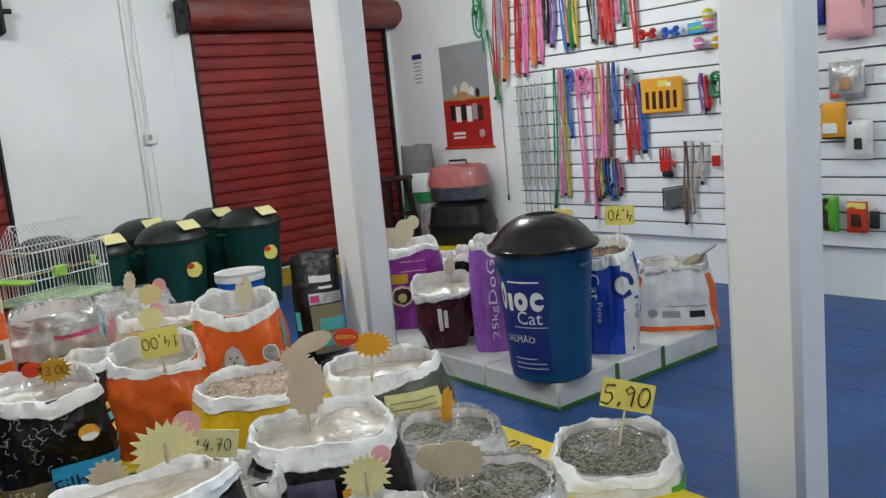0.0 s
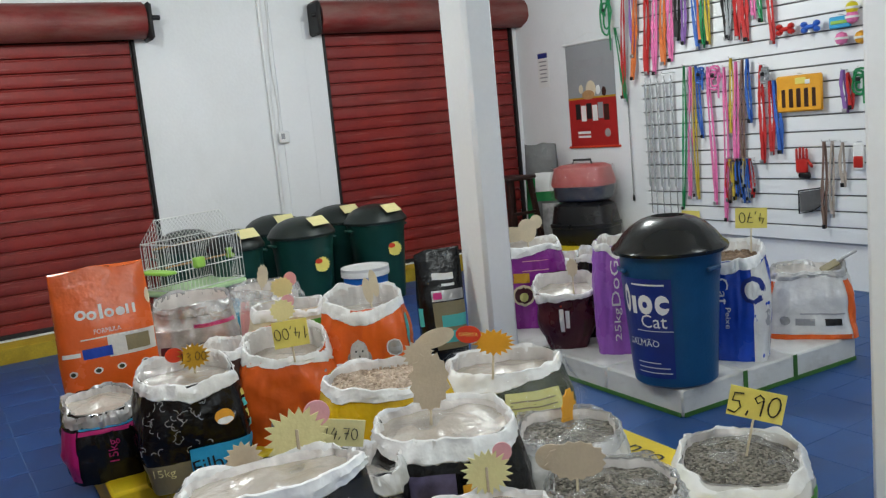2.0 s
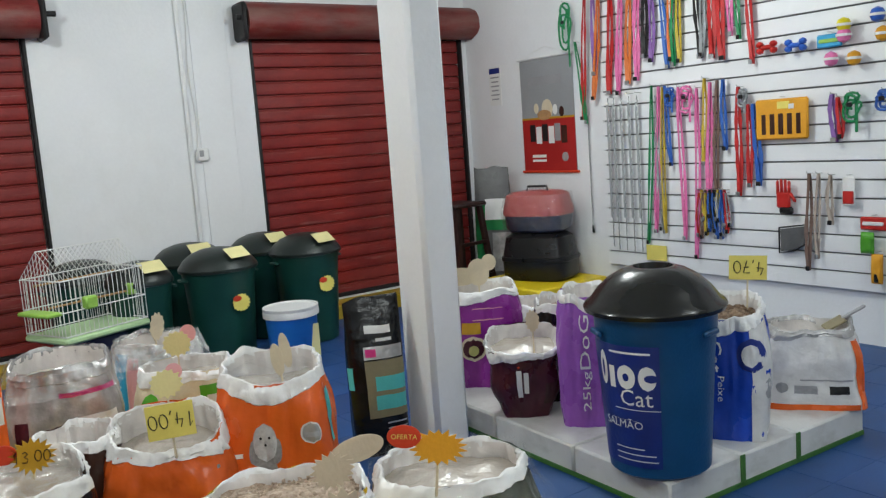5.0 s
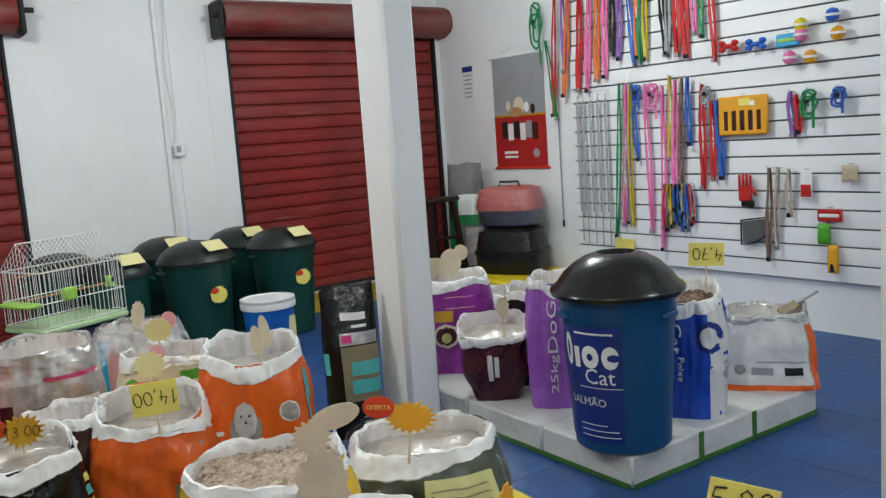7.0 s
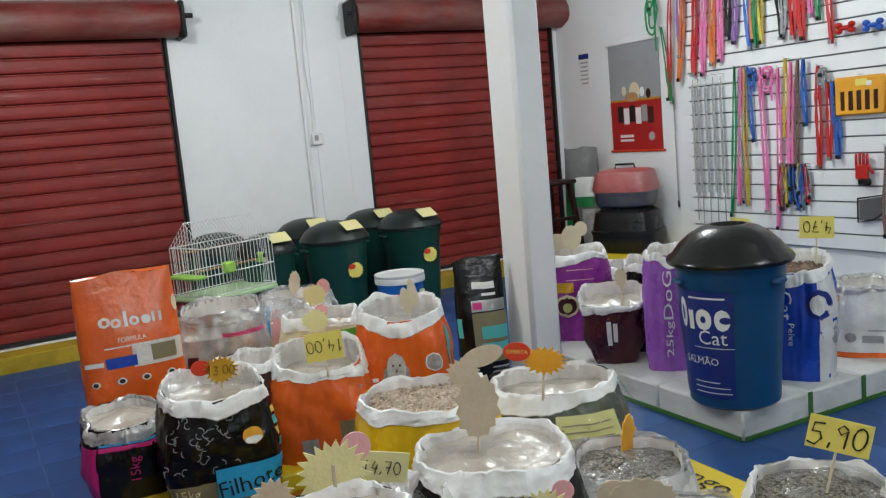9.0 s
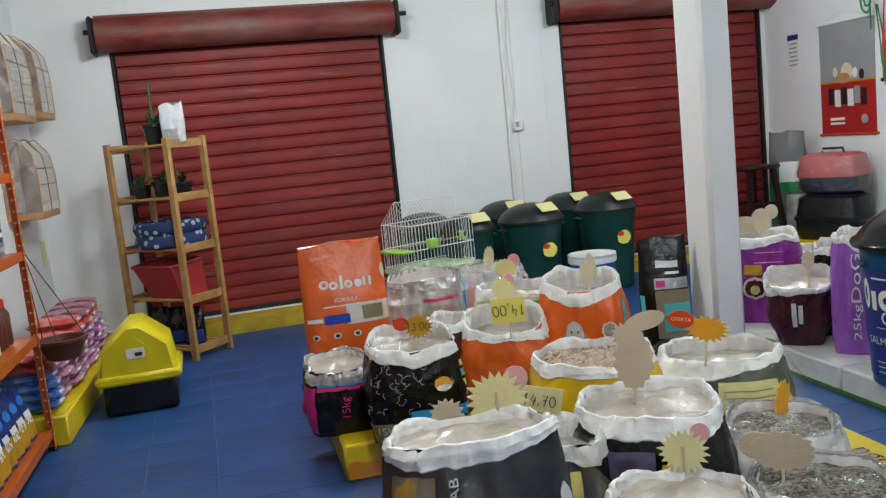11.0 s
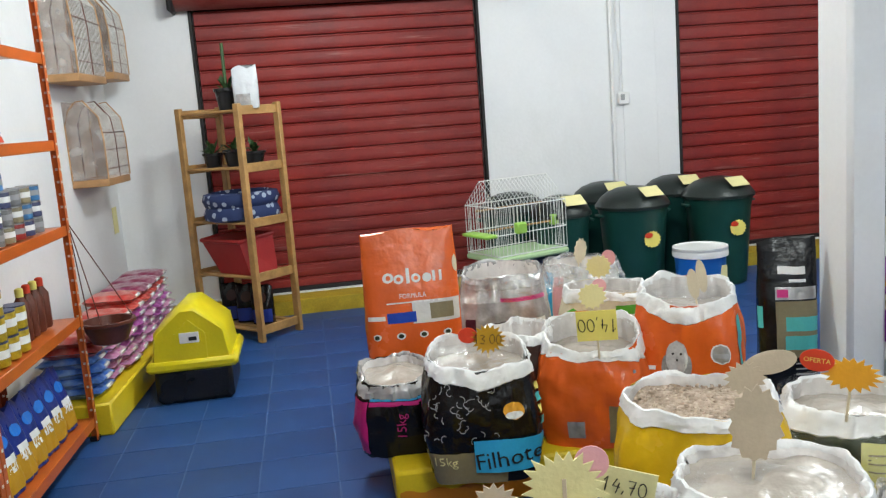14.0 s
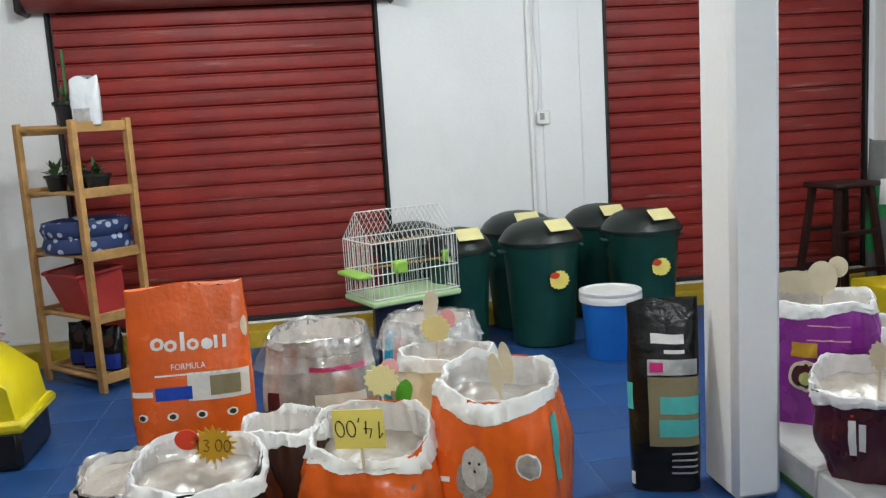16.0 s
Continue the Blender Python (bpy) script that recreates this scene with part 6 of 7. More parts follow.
part("cone", Geo().lathe([(0.09, 0.19), (0.085, 0.20), (0.02, 0.25), (0.0, 0.255)], 22, cap1=False), REDPL, fd)
part("tube", Geo().lathe([(0.06, 0), (0.06, 0.19)], 22), FILM2, fd)
part("hook", Geo().tube([(0, 0, 0.25), (0, 0, 0.29), (0.015, 0, 0.31), (0.0, 0, 0.33), (-0.015, 0, 0.315)], 0.003, 6), PINKC, fd)
bottle(2.52, 0.23, 0.30, 0.018, 0.08, YPLAS, WHITEP, "small yellow medicine bottle")
cpk = thing("pink_cup", on_shelf(2.70, 0.06, 0.30, 0), "translucent pink plastic cup", "cup")
part("cup", Geo().lathe([(0.03, 0), (0.04, 0.07), (0.037, 0.07), (0.028, 0.01), (0, 0.008)], 22, cap1=False), FILM2, cpk)
net = thing("small_net", on_shelf(2.56, 0.03, 0.40, 0), "small net with a green handle grip", "net")
part("handle", Geo().tube([(0.02, -0.12, 0.0), (0.03, 0.16, -0.02)], 0.004, 6), WHITEP, net)
part("grip", Geo().lathe([(0.004, -0.03), (0.022, 0), (0.004, 0.04)], 14, m=pose(0.02, -0.04, 0.0, 90, 0, 0)), LTGREEN, net)
# strip of hanging toy packs on the post
strip = thing("toy_pack_strip", SH @ pose(0.035, -2.32, 0.57, 0, 0, 90), "hanging strip of turquoise toy packs with brown bones", "toy strip")
for k in range(5):
    z = 0.15 * k
    pkx = part("pack", Geo().box((0, 0, z + 0.068), (0.125, 0.014, 0.142), 0.007), CYAN, strip, "turquoise toy pack")
    part("bone", Geo().box((0, -0.008, z - 0.005), (0.12, 0.022, 0.026), 0.010), BRPOT, pkx)
    part("fish_mark", Geo().slab(oval(0.018, 0.016, 14), 0.003, pose(0.01, -0.0075, z + 0.045)), STARO, pkx)
    part("header", Geo().slab(oval(0.02, 0.016, 14), 0.003, pose(0.01, -0.0075, z + 0.10)), NAVY, pkx)

# ---- east wall: slatted display panel and hanging goods ----
PX = EX - 0.03
pn = thing("slat_panel", (PX, 0, 0), "white slatted wall display panel with dark grooves", "display panel", "", "structure")
Y0, Y1, ZB, ZT, PITCH = 2.19, 5.475, 0.345, 2.80, 0.1175
# one grey sheet behind the boards, standing in for groove shade
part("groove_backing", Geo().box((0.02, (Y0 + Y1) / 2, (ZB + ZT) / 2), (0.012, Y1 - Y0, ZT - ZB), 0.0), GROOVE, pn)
board = mesh("board", Geo().box((0, (Y0 + Y1) / 2, PITCH / 2), (0.022, Y1 - Y0, PITCH - 0.011), 0.003), SLATW)
for k in range(int((ZT - ZB) / PITCH)):
    part("board", board, None, pn).location = (0, 0, ZB + PITCH * k)
part("edge_strip", Geo().box((-0.004, Y0 - 0.006, (ZB + ZT) / 2), (0.034, 0.012, ZT - ZB), 0.002), GREYI, pn)
HX = PX - 0.012


def gy(y):
    return y - 0.035 - 0.034 * (5.5 - y)


def gz(z):
    return z + 0.04 + 0.025 * (z - 0.5)


def hook(top, y, z, ln=0.07):
    part("hook", Geo().tube([(HX, y, z), (HX - ln, y, z + 0.004), (HX - ln - 0.008, y, z + 0.016)], 0.0025, 6), CHROME, top)


def strap(y0, z0, y1, z1, wide, mat, label, cat="leash", loop=True, seed=0):
    """A hanging leash or collar: a flat band down one side of the hook and up the other."""
    top = thing("hanging_" + cat, (0, 0, 0), label, cat, "hanging leashes and collars")
    y0, y1, z0, z1, w = gy(y0), gy(y1), gz(z0), gz(z1), wide * 0.78
    hook(top, y0, z0)
    rnd = random.Random(seed + int(y0 * 100))
    for s in ((0, 1) if loop else (0,)):
        g = Geo()
        n = 10
        vs = []
        for i in range(n + 1):
            t = i / n
            y = y0 + (y1 - y0) * t + (0.010 + w * 0.5) * (1 if s else -1) * math.sin(math.pi * t) * 0.6 + 0.006 * math.sin(5 * t + seed)
            z = z0 + (z1 - z0) * t
            x = HX - 0.045 - 0.012 * s + 0.02 * t
            tw = 0.4 * math.sin(2.5 * t + rnd.uniform(0, 3))
            for e in (-0.5, 0.5):
                vs.append((x + math.sin(tw) * w * e, y + math.cos(tw) * w * e, z))
                vs.append((x + math.sin(tw) * w * e - 0.003, y + math.cos(tw) * w * e, z))
        for i in range(n):
            a = 4 * i
            g.f += [(a, a + 2, a + 6, a + 4), (a + 1, a + 5, a + 7, a + 3), (a, a + 4, a + 5, a + 1), (a + 2, a + 3, a + 7, a + 6)]
        g.v = vs
        part("band", g, mat, top)
    part("buckle", Geo().box((HX - 0.05, y1, z1 + 0.015), (0.012, w * 1.1, 0.03), 0.003), CHROME if seed % 2 else BLACK, top)
    return top


for i, (y0, z0, y1, z1, w, c) in enumerate((
        (5.59, 2.45, 5.69, 1.48, 0.03, "red"), (5.50, 2.45, 5.54, 1.82, 0.04, "purple"), (5.44, 2.45, 5.56, 1.63, 0.035, "orange"), (5.33, 2.45, 5.39, 1.66, 0.045, "red"),
        (5.23, 2.45, 5.30, 1.65, 0.04, "pink"), (5.14, 2.45, 5.20, 1.72, 0.045, "orange"), (5.06, 2.45, 5.12, 1.74, 0.04, "pink"), (4.98, 2.4, 5.04, 1.9, 0.045, "black"), (4.93, 2.4, 4.97, 1.86, 0.035, "purple"),
        (4.86, 2.4, 4.82, 1.80, 0.03, "blue"), (4.78, 2.4, 4.79, 1.85, 0.03, "orange"), (4.73, 2.4, 4.77, 1.81, 0.03, "green"), (4.69, 2.4, 4.72, 1.83, 0.03, "yellow"), (4.55, 2.4, 4.54, 1.84, 0.04, "black"), (4.49, 2.4, 4.53, 1.85, 0.03, "grey"),
        (4.43, 2.4, 4.44, 1.83, 0.045, "red"), (4.37, 2.4, 4.36, 1.81, 0.045, "red"), (4.28, 2.4, 4.29, 1.96, 0.03, "pink"), (4.23, 2.4, 4.23, 1.93, 0.025, "green"), (4.14, 2.4, 4.14, 1.76, 0.03, "red"))):
    strap(y0, z0, y1, z1, w, NEON[c], c + " fabric collar strap hanging from a hook", "collar", True, i)
for i, (y0, z0, y1, z1, w, c) in enumerate((
        (4.96, 1.69, 5.06, 0.51, 0.022, "green"), (4.90, 1.68, 4.98, 0.60, 0.03, "pink"), (4.85, 1.68, 4.82, 1.10, 0.022, "blue"), (4.87, 1.67, 4.90, 0.60, 0.022, "yellow"), (4.92, 1.6, 4.93, 0.62, 0.02, "grey"),
        (4.72, 1.66, 4.72, 0.56, 0.028, "pink"), (4.56, 1.64, 4.62, 0.43, 0.028, "pink"), (4.50, 1.70, 4.53, 1.10, 0.03, "yellow"), (4.46, 1.67, 4.50, 0.73, 0.035, "pink"), (4.40, 1.68, 4.44, 0.85, 0.03, "brown"), (4.35, 1.68, 4.36, 1.2, 0.03, "blue"),
        (4.23, 1.62, 4.26, 0.89, 0.035, "red"), (4.12, 1.5, 4.10, 0.96, 0.04, "blue"), (4.16, 1.5, 4.17, 0.95, 0.03, "red"), (3.74, 1.04, 3.76, 0.42, 0.03, "brown"), (3.68, 1.04, 3.70, 0.50, 0.025, "beige"), (3.60, 1.03, 3.61, 0.72, 0.03, "beige"), (3.58, 1.52, 3.58, 1.23, 0.04, "purple"), (3.54, 1.5, 3.54, 1.25, 0.03, "red"))):
    strap(y0, z0, y1, z1, w, NEON[c], c + " dog leash hanging from the slat panel", "leash", True, i + 40)
for i, (y, z1) in enumerate(((5.30, 0.48), (5.22, 0.47), (5.14, 0.46), (5.06, 0.47), (5.36, 0.50))):
    top = thing("hanging_chain", (0, 0, 0), "grey steel chain leash hanging straight down", "chain", "hanging chains")
    hook(top, y, 1.72)
    g = Geo()
    for k in range(int((1.70 - z1) / 0.022)):
        g.tube([(HX - 0.05, y + (0.006 if k % 2 else 0), 1.70 - 0.022 * k), (HX - 0.05, y - (0.006 if k % 2 else 0), 1.70 - 0.022 * k - 0.024)], 0.0045, 5)
    tagged(part("chain", g, CHAINM, top), kind="stuff")
    part("grip", Geo().box((HX - 0.05, y + 0.01, 1.2), (0.006, 0.022, 0.9), 0.002), NEON["grey"], top)
top = thing("hanging_chain", (0, 0, 0), "steel choke chain hanging on the bare wall", "chain", "hanging chains")
g = Geo()
for k in range(52):
    g.tube([(EX - 0.02, 5.66 + (0.006 if k % 2 else 0), 1.58 - 0.018 * k), (EX - 0.02, 5.66 - (0.006 if k % 2 else 0), 1.58 - 0.018 * k - 0.02)], 0.005, 5)
tagged(part("chain", g, CHAINM, top), kind="stuff")
part("clip", Geo().box((EX - 0.02, 5.66, 0.63), (0.014, 0.022, 0.06), 0.005), BLACK, top)


def harness(y, z, w, h, mat, label):
    top = thing("hanging_harness", (0, 0, 0), label, "harness", "hanging harnesses")
    y, z = gy(y), gz(z)
    hook(top, y, z)
    X = HX - 0.05
    rnd = random.Random(int(y * 50))
    for k, (nm, top_z, drop, wide) in enumerate((("chest_loop", 0.0, 0.62, 0.62), ("girth_loop", -0.18, 0.55, 0.85), ("neck_loop", -0.05, 0.35, 0.4))):
        pts = []
        for q in range(17):
            a = 2 * math.pi * q / 16
            pts.append((X - 0.012 * k, y + w * 0.5 * wide * math.sin(a) * (0.75 + 0.25 * math.cos(a)) + 0.012 * math.sin(3 * a + k) + rnd.uniform(-0.003, 0.003), z + h * (top_z - drop * (0.5 - 0.5 * math.cos(a)))))
        part(nm, Geo().tube(pts, 0.009, 5), mat, top)
    part("strap", Geo().box((X - 0.012, y - w * 0.2, z - h * 0.55), (0.005, 0.02, h * 0.9), 0.002), mat, top)
    part("buckle", Geo().box((X - 0.03, y, z - h * 0.3), (0.014, 0.035, 0.028), 0.005), BLACK, top)


harness(5.82, 2.42, 0.22, 0.52, NEON["green"], "green webbing dog harness")
strap(5.72, 2.1, 5.65, 1.45, 0.03, NEON["green"], "green webbing lead", "leash", True, 3)
harness(4.80, 1.66, 0.12, 0.18, NEON["blue"], "blue webbing harness")
harness(4.66, 1.66, 0.20, 0.26, NEON["pink"], "pink webbing harness")
harness(3.46, 1.52, 0.17, 0.24, NEON["green"], "dark green webbing harness")
harness(3.27, 1.52, 0.14, 0.16, NEON["blue"], "navy webbing harness")
harness(4.20, 1.60, 0.10, 0.16, NEON["grey"], "grey and red webbing harness")
rnd = random.Random(9)
for k in range(16):
    y, z = 4.36 + 0.024 * (k % 8) * 1.3, 0.93 - 0.02 * (k // 8)
    strap(y, z, y + rnd.uniform(-0.03, 0.03), 0.62 + rnd.uniform(-0.05, 0.1), 0.022, NEON[rnd.choice(["yellow", "red", "blue", "brown", "pink", "black", "grey"])], "small patterned collar in a bunch", "collar", True, k + 90)


def blister(name, y0, z1, y1, z0, mat, label, items=(), dep=0.03, cat="pet toy"):
    """A hanging card or bag: y0 > y1 across, z1 > z0 down."""
    y0, y1, z0, z1 = gy(y0), gy(y1), gz(z0), gz(z1)
    top = thing(name, (HX, (y0 + y1) / 2, z0), label, cat, "hanging goods")
    w, h = abs(y0 - y1), z1 - z0
    if dep > 0.028:      # soft bag
        bag = pillow(h, w, dep, y0)
        bag.v = [(-0.03 - c, b, h / 2 + a) for a, b, c in bag.v]
    else:                # flat card
        bag = Geo().box((-dep / 2 - 0.03, 0, h / 2), (dep, w, h), min(dep * 0.45, 0.02))
    part("pack", bag, mat, top)
    for nm, dy, dz, sy, sz, mt in items:
        part(nm, Geo().box((-dep * (1 - 0.5 * max(abs(dy), abs(dz))) - 0.03, -dy * w, h / 2 + dz * h), (0.012, sy * w, sz * h), 0.005), mt, top)
    part("hook", Geo().tube([(0, 0, h + 0.01), (-0.06, 0, h + 0.012)], 0.0025, 6), CHROME, top)
    return top


blister("grooming_set", 4.11, 1.52, 3.74, 1.26, STARO, "orange curved card set of wooden brushes", [("brush", -0.33 + 0.165 * k, -0.12, 0.10, 0.52, BROWNF) for k in range(5)] + [("white_badge", 0.05, 0.34, 0.25, 0.2, YCARD), ("badge", 0.2, 0.3, 0.12, 0.14, WHITEI)], 0.025, "brush set")
bone = lambda y, z, m, l: (lambda t: [part("shaft", Geo().box((-0.06, 0, 0), (0.035, 0.09, 0.03), 0.012), m, t)] + [part("knob", Geo().lathe([(0.004, -0.022), (0.02, -0.014), (0.026, 0), (0.02, 0.014), (0.004, 0.022)], 12, (-0.06, a * 0.05, b * 0.02)), m, t) for a in (-1, 1) for b in (-1, 1)])(thing("bone_toy", (HX, gy(y), gz(z)), l, "pet toy", "hanging goods"))
bone(4.01, 1.85, REDPL, "red rubber bone toy in a pack")
bone(3.81, 1.84, BLUEPL, "blue rubber bone toy in a pack")
blister("toy_pack", 3.68, 1.88, 3.52, 1.80, CYAN, "light blue card with small toys", [("strip", 0, 0, 0.8, 0.3, LTGREEN)], 0.02)
for y, z, mt in ((3.50, 1.92, YPLAS), (3.50, 1.86, NEON["pink"]), (3.58, 1.73, NEON["pink"]), (3.44, 1.72, STARO), (3.27, 1.84, STARO), (3.30, 1.95, BLUEPL)):
    t = thing("ball_toy", (HX - 0.06, gy(y), gz(z)), "bright plastic ball toy hanging in film", "pet toy", "ball toys")
    part("ball", Geo().lathe([(0.006, -0.045), (0.032, -0.032), (0.045, 0), (0.032, 0.032), (0.006, 0.045)], 18), mt, t)
    part("band", Geo().lathe([(0.0462, -0.008), (0.0462, 0.008)], 18, cap0=False, cap1=False), WHITEI, t)
gl = thing("grooming_glove", (HX - 0.05, 3.83, 0.83), "red rubber grooming glove with black cuff in a pack", "glove")
part("palm", Geo().box((0, 0, 0.09), (0.025, 0.10, 0.11), 0.012), REDPL, gl)
for k in range(4):
    part("finger", Geo().box((0, 0.042 - 0.028 * k, 0.185 - 0.01 * abs(k - 1.5)), (0.022, 0.022, 0.10), 0.01), REDPL, gl)
part("thumb", Geo().box((0, 0, 0), (0.022, 0.024, 0.08), 0.01, pose(0, -0.065, 0.11, -35, 0, 0)), REDPL, gl)
part("cuff", Geo().box((0, -0.02, 0.02), (0.03, 0.10, 0.05), 0.012), BLACK, gl)
mz = thing("wire_muzzle", (HX - 0.03, 3.77, 0.55), "black edged mesh muzzle hanging", "muzzle")
part("frame", Geo().tube([(0, 0.11, 0.18), (0, -0.10, 0.21), (0, -0.08, 0.08), (0, 0.0, 0.03), (0, 0.11, 0.01), (0, 0.11, 0.18)], 0.006, 6), BLACK, mz)
part("mesh", Geo().slab([(0.10, 0.17), (-0.09, 0.2), (-0.07, 0.08), (0.0, 0.04), (0.10, 0.02)], 0.003, pose(0, 0, 0, 0, 0, 90)), GREYF, mz)
blister("red_padlock_pack", 3.53, 1.02, 3.45, 0.84, WHITEI, "red lead lock on a white card", [("lock", 0, -0.2, 0.85, 0.45, REDPL)], 0.02)
blister("snack_pack", 3.42, 0.78, 3.26, 0.70, REDPL, "flat red and white packet", [("stripe", 0, 0, 0.8, 0.3, WHITEI)], 0.02)
blister("green_toy_pack", 3.41, 0.69, 3.33, 0.56, GREENF, "green net toy", [], 0.05)
blister("orange_toy_pack", 3.35, 0.56, 3.28, 0.38, STARO, "orange brown hanging toy", [("tip", 0, -0.3, 0.4, 0.3, BLACK)], 0.04)
blister("wood_chew_pack", 3.26, 1.05, 3.16, 0.95, KRAFT, "brown chew in a packet", [], 0.03)
blister("plush_toy", 2.66, 1.92, 2.38, 1.64, PINKC, "pale pink plush toy in clear film", [("ear", 0.25, 0.2, 0.3, 0.3, FURW), ("eye", -0.2, -0.2, 0.06, 0.06, INK), ("eye", 0.2, -0.3, 0.06, 0.06, INK)], 0.10)
blister("blue_pack", 2.80, 2.0, 2.68, 1.74, NAVY, "dark blue hanging pack", [], 0.04)
blister("treat_packet", 2.66, 1.50, 2.44, 1.27, SILVER, "silver and brown treat packet", [("dog_print", 0, -0.1, 0.35, 0.35, TAN), ("red_print", -0.3, -0.35, 0.25, 0.2, REDC)], 0.06)
blister("treat_packet", 2.72, 1.25, 2.56, 1.02, STARO, "orange treat packet", [("white_print", -0.1, -0.2, 0.6, 0.3, WHITEI), ("dark_foot", 0, -0.47, 0.9, 0.06, BROWNF)], 0.05)
blister("treat_packet", 2.57, 1.13, 2.40, 0.89, WFILM, "white treat packet", [("green_print", 0, -0.1, 0.3, 0.3, OLIVE), ("corner", -0.3, 0.44, 0.15, 0.1, NAVY)], 0.04)
blister("treat_packet", 2.72, 0.65, 2.62, 0.42, GREENF, "green and dark treat packet", [("dark_side", -0.3, 0, 0.4, 0.9, BROWNF)], 0.04)
blister("treat_packet", 2.57, 0.62, 2.44, 0.42, REDC, "red and yellow treat packet", [("yellow_top", 0, 0.36, 0.9, 0.2, YCARD), ("brown_mark", 0, -0.1, 0.5, 0.4, BROWNF)], 0.04)
blister("treat_packet", 2.43, 0.56, 2.37, 0.45, INK, "small dark treat packet", [], 0.03)
for y, z, tx in ((4.95, 0.42, ""),):
    pcard = thing("shelf_price_card", (HX - 0.02, y, z), "yellow handwritten price card on the panel's foot", "price sign", "price signs")
    part("card", Geo().box((0, 0, 0.06), (0.003, 0.20, 0.12), 0.001), YCARD, pcard)
    if tx:
        vs, fs = letters(tx)
        part("handwriting", Geo().add([(-0.003, 0.085 * a, 0.06 - 0.085 * b) for a, b, _ in vs], fs), INK, pcard)

# poster and notice on the wall
po = thing("wall_poster", (EX - 0.004, 6.16, 1.115), "grey and red hanging pet food poster with dogs and packs", "poster")
part("sheet", Geo().box((-0.002, 0, 0.5), (0.004, 0.67, 1.0), 0.0), pm("poster_grey", (0.33, 0.34, 0.35), 0.45, var=0.1, scale=2), po)
part("red_field", Geo().box((-0.005, 0, 0.235), (0.002, 0.67, 0.47), 0.0), POSTR, po)
part("gold_edge", Geo().box((-0.0055, 0.0, 0.472), (0.002, 0.67, 0.018), 0.0), STARD, po)
for z in (0.0, 1.0):
    part("rod", Geo().tube([(-0.006, -0.36, z), (-0.006, 0.36, z)], 0.011, 8), WHITEP if z else REDC, po)
part("cord", Geo().tube([(-0.004, 0.34, 1.0), (-0.004, 0.0, 1.09), (-0.004, -0.34, 1.0)], 0.002, 5), WHITEI, po)
part("name_bar", Geo().box((-0.006, 0.02, 0.80), (0.002, 0.42, 0.075), 0.0), GREYI, po)
part("dog_print", Geo().slab(oval(0.07, 0.085, 18), 0.002, pose(-0.006, 0.0, 0.55, 0, 0, 90)), PALEWOOD, po)
part("dog_print", Geo().slab(oval(0.09, 0.045, 18), 0.002, pose(-0.0065, 0.04, 0.50, 0, 0, 90)), TAN, po)
for k, dy in enumerate((-0.18, -0.10, 0.14)):
    part("small_dog", Geo().slab(oval(0.03, 0.045, 14), 0.002, pose(-0.006, dy, 0.52 + 0.02 * k, 0, 0, 90)), (BROWNF, WHITEI, PALEWOOD)[k], po)
for k in range(6):
    part("pack_print", Geo().box((-0.007, 0.20 - 0.08 * k, 0.345 - 0.02 * (k % 2)), (0.002, 0.07, 0.15), 0.0), (INK, WHITEI, INK, WHITEI, GREYI, BROWNF)[k], po)
part("print_bar", Geo().box((-0.007, 0.13, 0.14), (0.002, 0.18, 0.025), 0.0), WHITEI, po)
part("print_bar", Geo().box((-0.007, 0.13, 0.10), (0.002, 0.18, 0.02), 0.0), WHITEI, po)
part("seal", Geo().slab(oval(0.04, 0.04, 18), 0.002, pose(-0.007, -0.2, 0.13, 0, 0, 90)), SILVER, po)
no = thing("wall_notice", (EX - 0.003, 6.86, 1.74), "white printed notice with a blue heading", "notice")
part("sheet", Geo().box((0, 0, 0.18), (0.004, 0.17, 0.36), 0.0), WHITEI, no)
part("heading", Geo().box((-0.003, 0, 0.32), (0.002, 0.15, 0.05), 0.0), NAVY, no)
for k in range(6):
    part("print_line", Geo().box((-0.003, 0.0, 0.26 - 0.04 * k), (0.002, 0.12 - 0.02 * (k % 2), 0.012), 0.0), GREYI, no)

# pet carriers on a yellow carton, feed bag and stool in the corner
yc = thing("yellow_carton_base", (6.04, 5.95, 0), "yellow carton with black marks under the pet carriers", "display base")
part("carton", Geo().box((0, 0, 0.12), (0.78, 0.86, 0.24), 0.012), YBOX, yc)
for y in (-0.1, -0.32):
    part("mark", Geo().box((-0.393, y, 0.17), (0.003, 0.05, 0.06), 0.0), INK, yc)
ca = thing("pet_carrier", pose(6.08, 5.95, 0.243, 0, 0, -70), "stacked black plastic pet carrier", "pet carrier")
shell = [(0.0, 0), (0.27, 0.0), (0.30, 0.03), (0.305, 0.16), (0.315, 0.165), (0.315, 0.195), (0.30, 0.20), (0.27, 0.36), (0.22, 0.39), (0.0, 0.40)]
part("shell", Geo().lathe(shell, 4 * 8, m=Matrix.Diagonal((1.0, 0.72, 1, 1)), cap0=False, cap1=False, wob=lambda a, z: (abs(math.cos(a)) ** 4 + abs(math.sin(a)) ** 4) ** -0.25 - 1), BLACK, ca)
cb = thing("pet_carrier", pose(6.10, 5.97, 0.645, 0, 0, -70), "navy pet carrier with a red lid wrapped in clear film", "pet carrier")
sq = lambda a, z: (abs(math.cos(a)) ** 4 + abs(math.sin(a)) ** 4) ** -0.25 - 1
part("base", Geo().lathe([(0.0, 0), (0.23, 0.0), (0.26, 0.03), (0.27, 0.14)], 32, m=Matrix.Diagonal((1.0, 0.72, 1, 1)), cap0=False, wob=sq), pm("navy_plastic", (0.012, 0.016, 0.04), 0.35), cb)
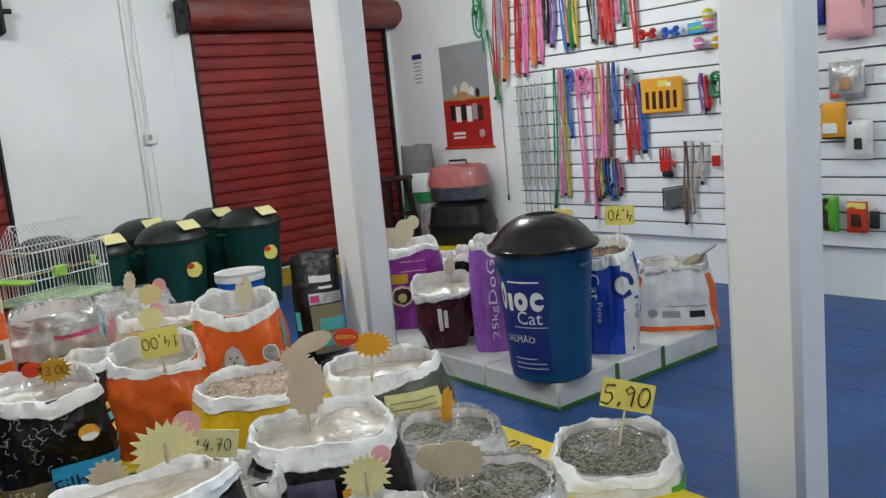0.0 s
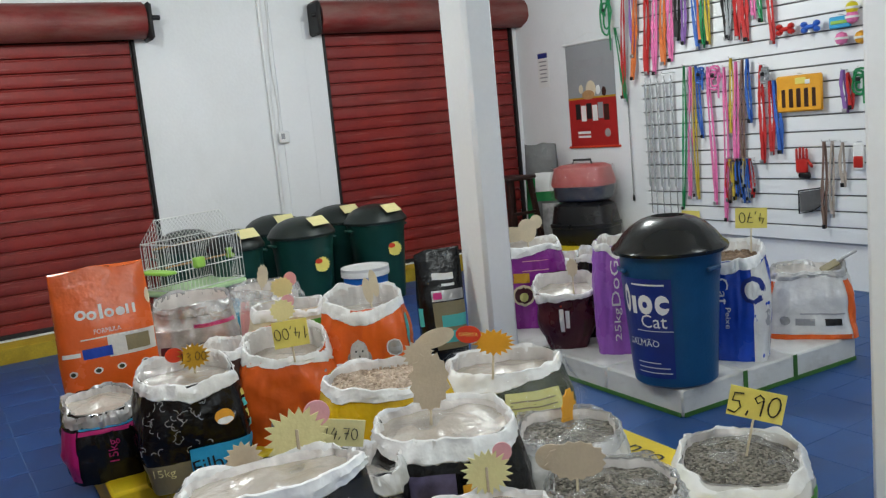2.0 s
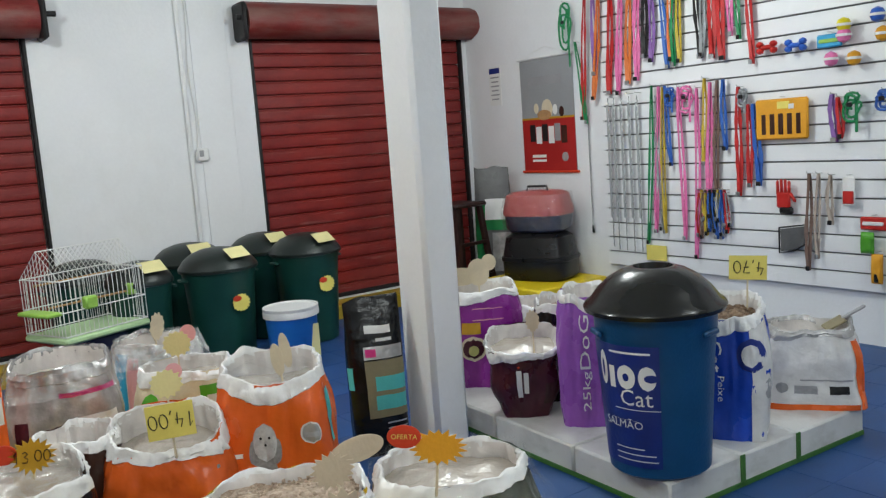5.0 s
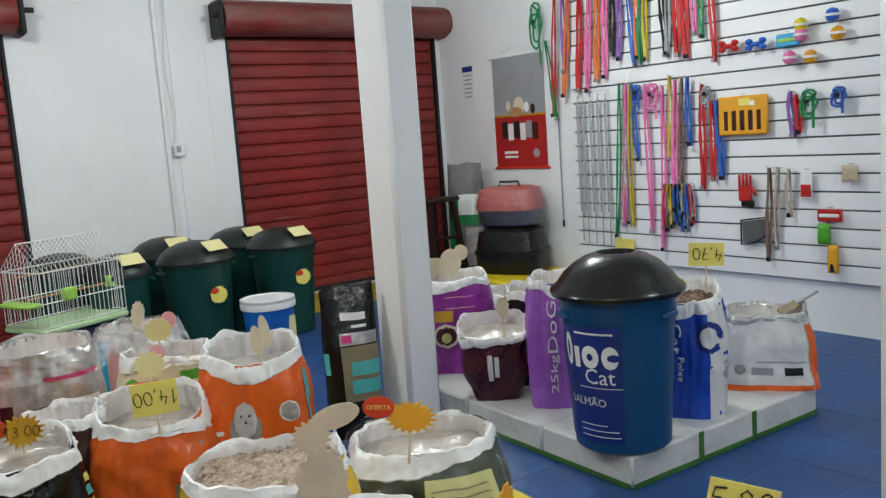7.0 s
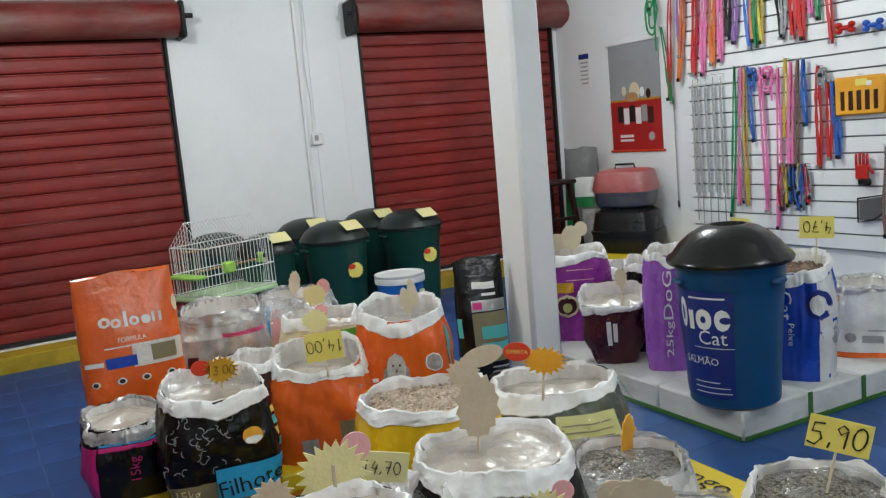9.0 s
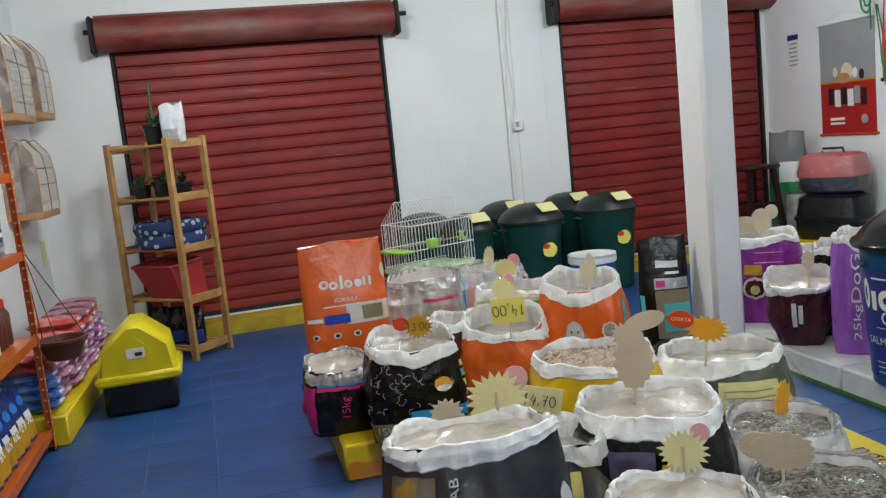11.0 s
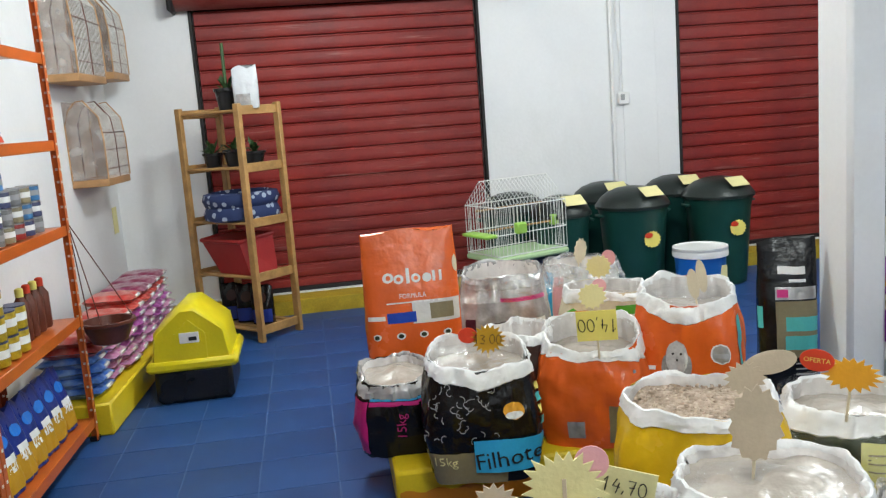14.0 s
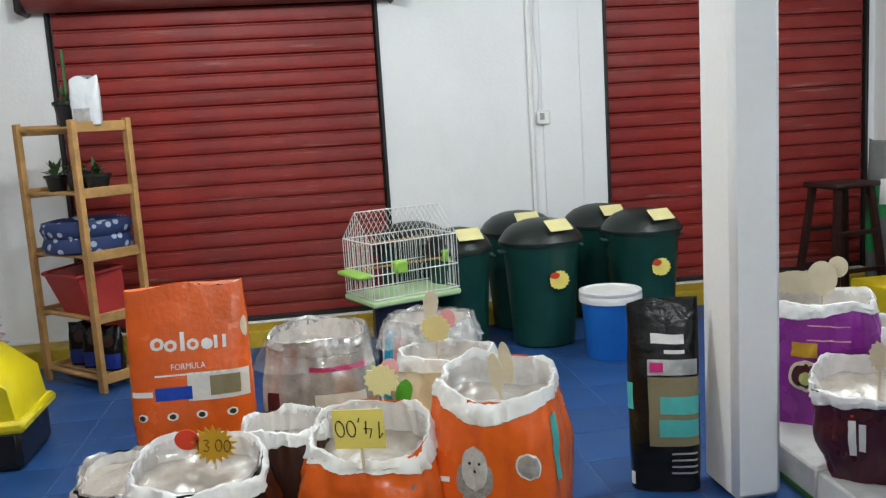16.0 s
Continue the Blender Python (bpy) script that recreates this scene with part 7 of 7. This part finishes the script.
part("lid", Geo().lathe([(0.28, 0.14), (0.285, 0.17), (0.25, 0.31), (0.2, 0.335), (0.0, 0.34)], 32, m=Matrix.Diagonal((1.0, 0.72, 1, 1)), cap1=False, wob=sq), pm("coral_red_plastic", (0.55, 0.10, 0.09), 0.35), cb, "red lid")
part("handle", Geo().tube([(-0.1, 0, 0.335), (-0.09, 0, 0.375), (0.09, 0, 0.375), (0.1, 0, 0.335)], 0.010, 8), BLACK, cb)
part("film", Geo().lathe([(0.285, 0.02), (0.30, 0.16), (0.27, 0.32), (0.0, 0.37)], 32, m=Matrix.Diagonal((1.0, 0.74, 1, 1)), cap0=False, cap1=False, wob=lambda a, z: sq(a, z) + 0.02 * math.sin(9 * a + 30 * z)), FILM, cb)
t, S = pouch("feed_bag", pose(6.17, 6.66, 0.0, 0, 0, -55), 0.34, 0.2, 1.18, GREYF, "tall grey feed bag with a green and white band", 51)
prints(t, S, [("green_band", -70, 70, 0.52, 0.74, GREENPL), ("white_patch", -20, 40, 0.60, 0.76, WHITEI, False, 1), ("silver_panel", 0, 60, 0.2, 0.5, SILVER), ("green_side", -70, -20, 0.3, 0.52, GREENPL)])
so = thing("wooden_stool", pose(5.76, 6.66, 0, 0, 0, 8) @ Matrix.Scale(1.08, 4), "dark brown wooden bar stool", "stool")
part("seat", Geo().box((0, 0, 0.815), (0.36, 0.34, 0.035), 0.012), STOOL, so)
for sx in (-1, 1):
    for sy in (-1, 1):
        part("leg", Geo().add([(sx * 0.13 + a, sy * 0.12 + b, 0.80) for a, b in ((-0.02, -0.02), (0.02, -0.02), (0.02, 0.02), (-0.02, 0.02))] + [(sx * 0.21 + a, sy * 0.19 + b, 0.0) for a, b in ((-0.02, -0.02), (0.02, -0.02), (0.02, 0.02), (-0.02, 0.02))],
                              [(0, 1, 2, 3), (7, 6, 5, 4), (0, 4, 5, 1), (1, 5, 6, 2), (2, 6, 7, 3), (3, 7, 4, 0)]), STOOL, so, "", False)
for z, k in ((0.25, 0.19), (0.5, 0.165)):
    part("stretcher", Geo().box((0, -k * 0.95, z), (2 * k, 0.02, 0.03), 0.004), STOOL, so)
    part("stretcher", Geo().box((0, k * 0.95, z), (2 * k, 0.02, 0.03), 0.004), STOOL, so)

# ---- floor tiles: those of the aisle are pieces of their own, the rest joined ----
TS = 0.335
tile_me = mesh("tile", Geo().box((0, 0, -0.004), (TS - 0.005, TS - 0.005, 0.008), 0.0006), TILE)
rest = Geo()
for i in range(-6, 19):
    for j in range(-19, 12):
        x, y = 0.525 + TS * i, 3.52 + TS * j
        if x > EX - 0.1 or y > NY - 0.1 or x < wx(y) - 0.1:
            continue
        if -0.3 < x < 3.6 and 0.9 < y < 7.2:
            part("tile", tile_me, None, FLOOR).location = (x, y, 0)
        else:
            rest.box((x, y, -0.004), (TS - 0.005, TS - 0.005, 0.008), 0.0006)
tagged(part("far_tiles", rest, TILE, FLOOR, "", False), kind="stuff")
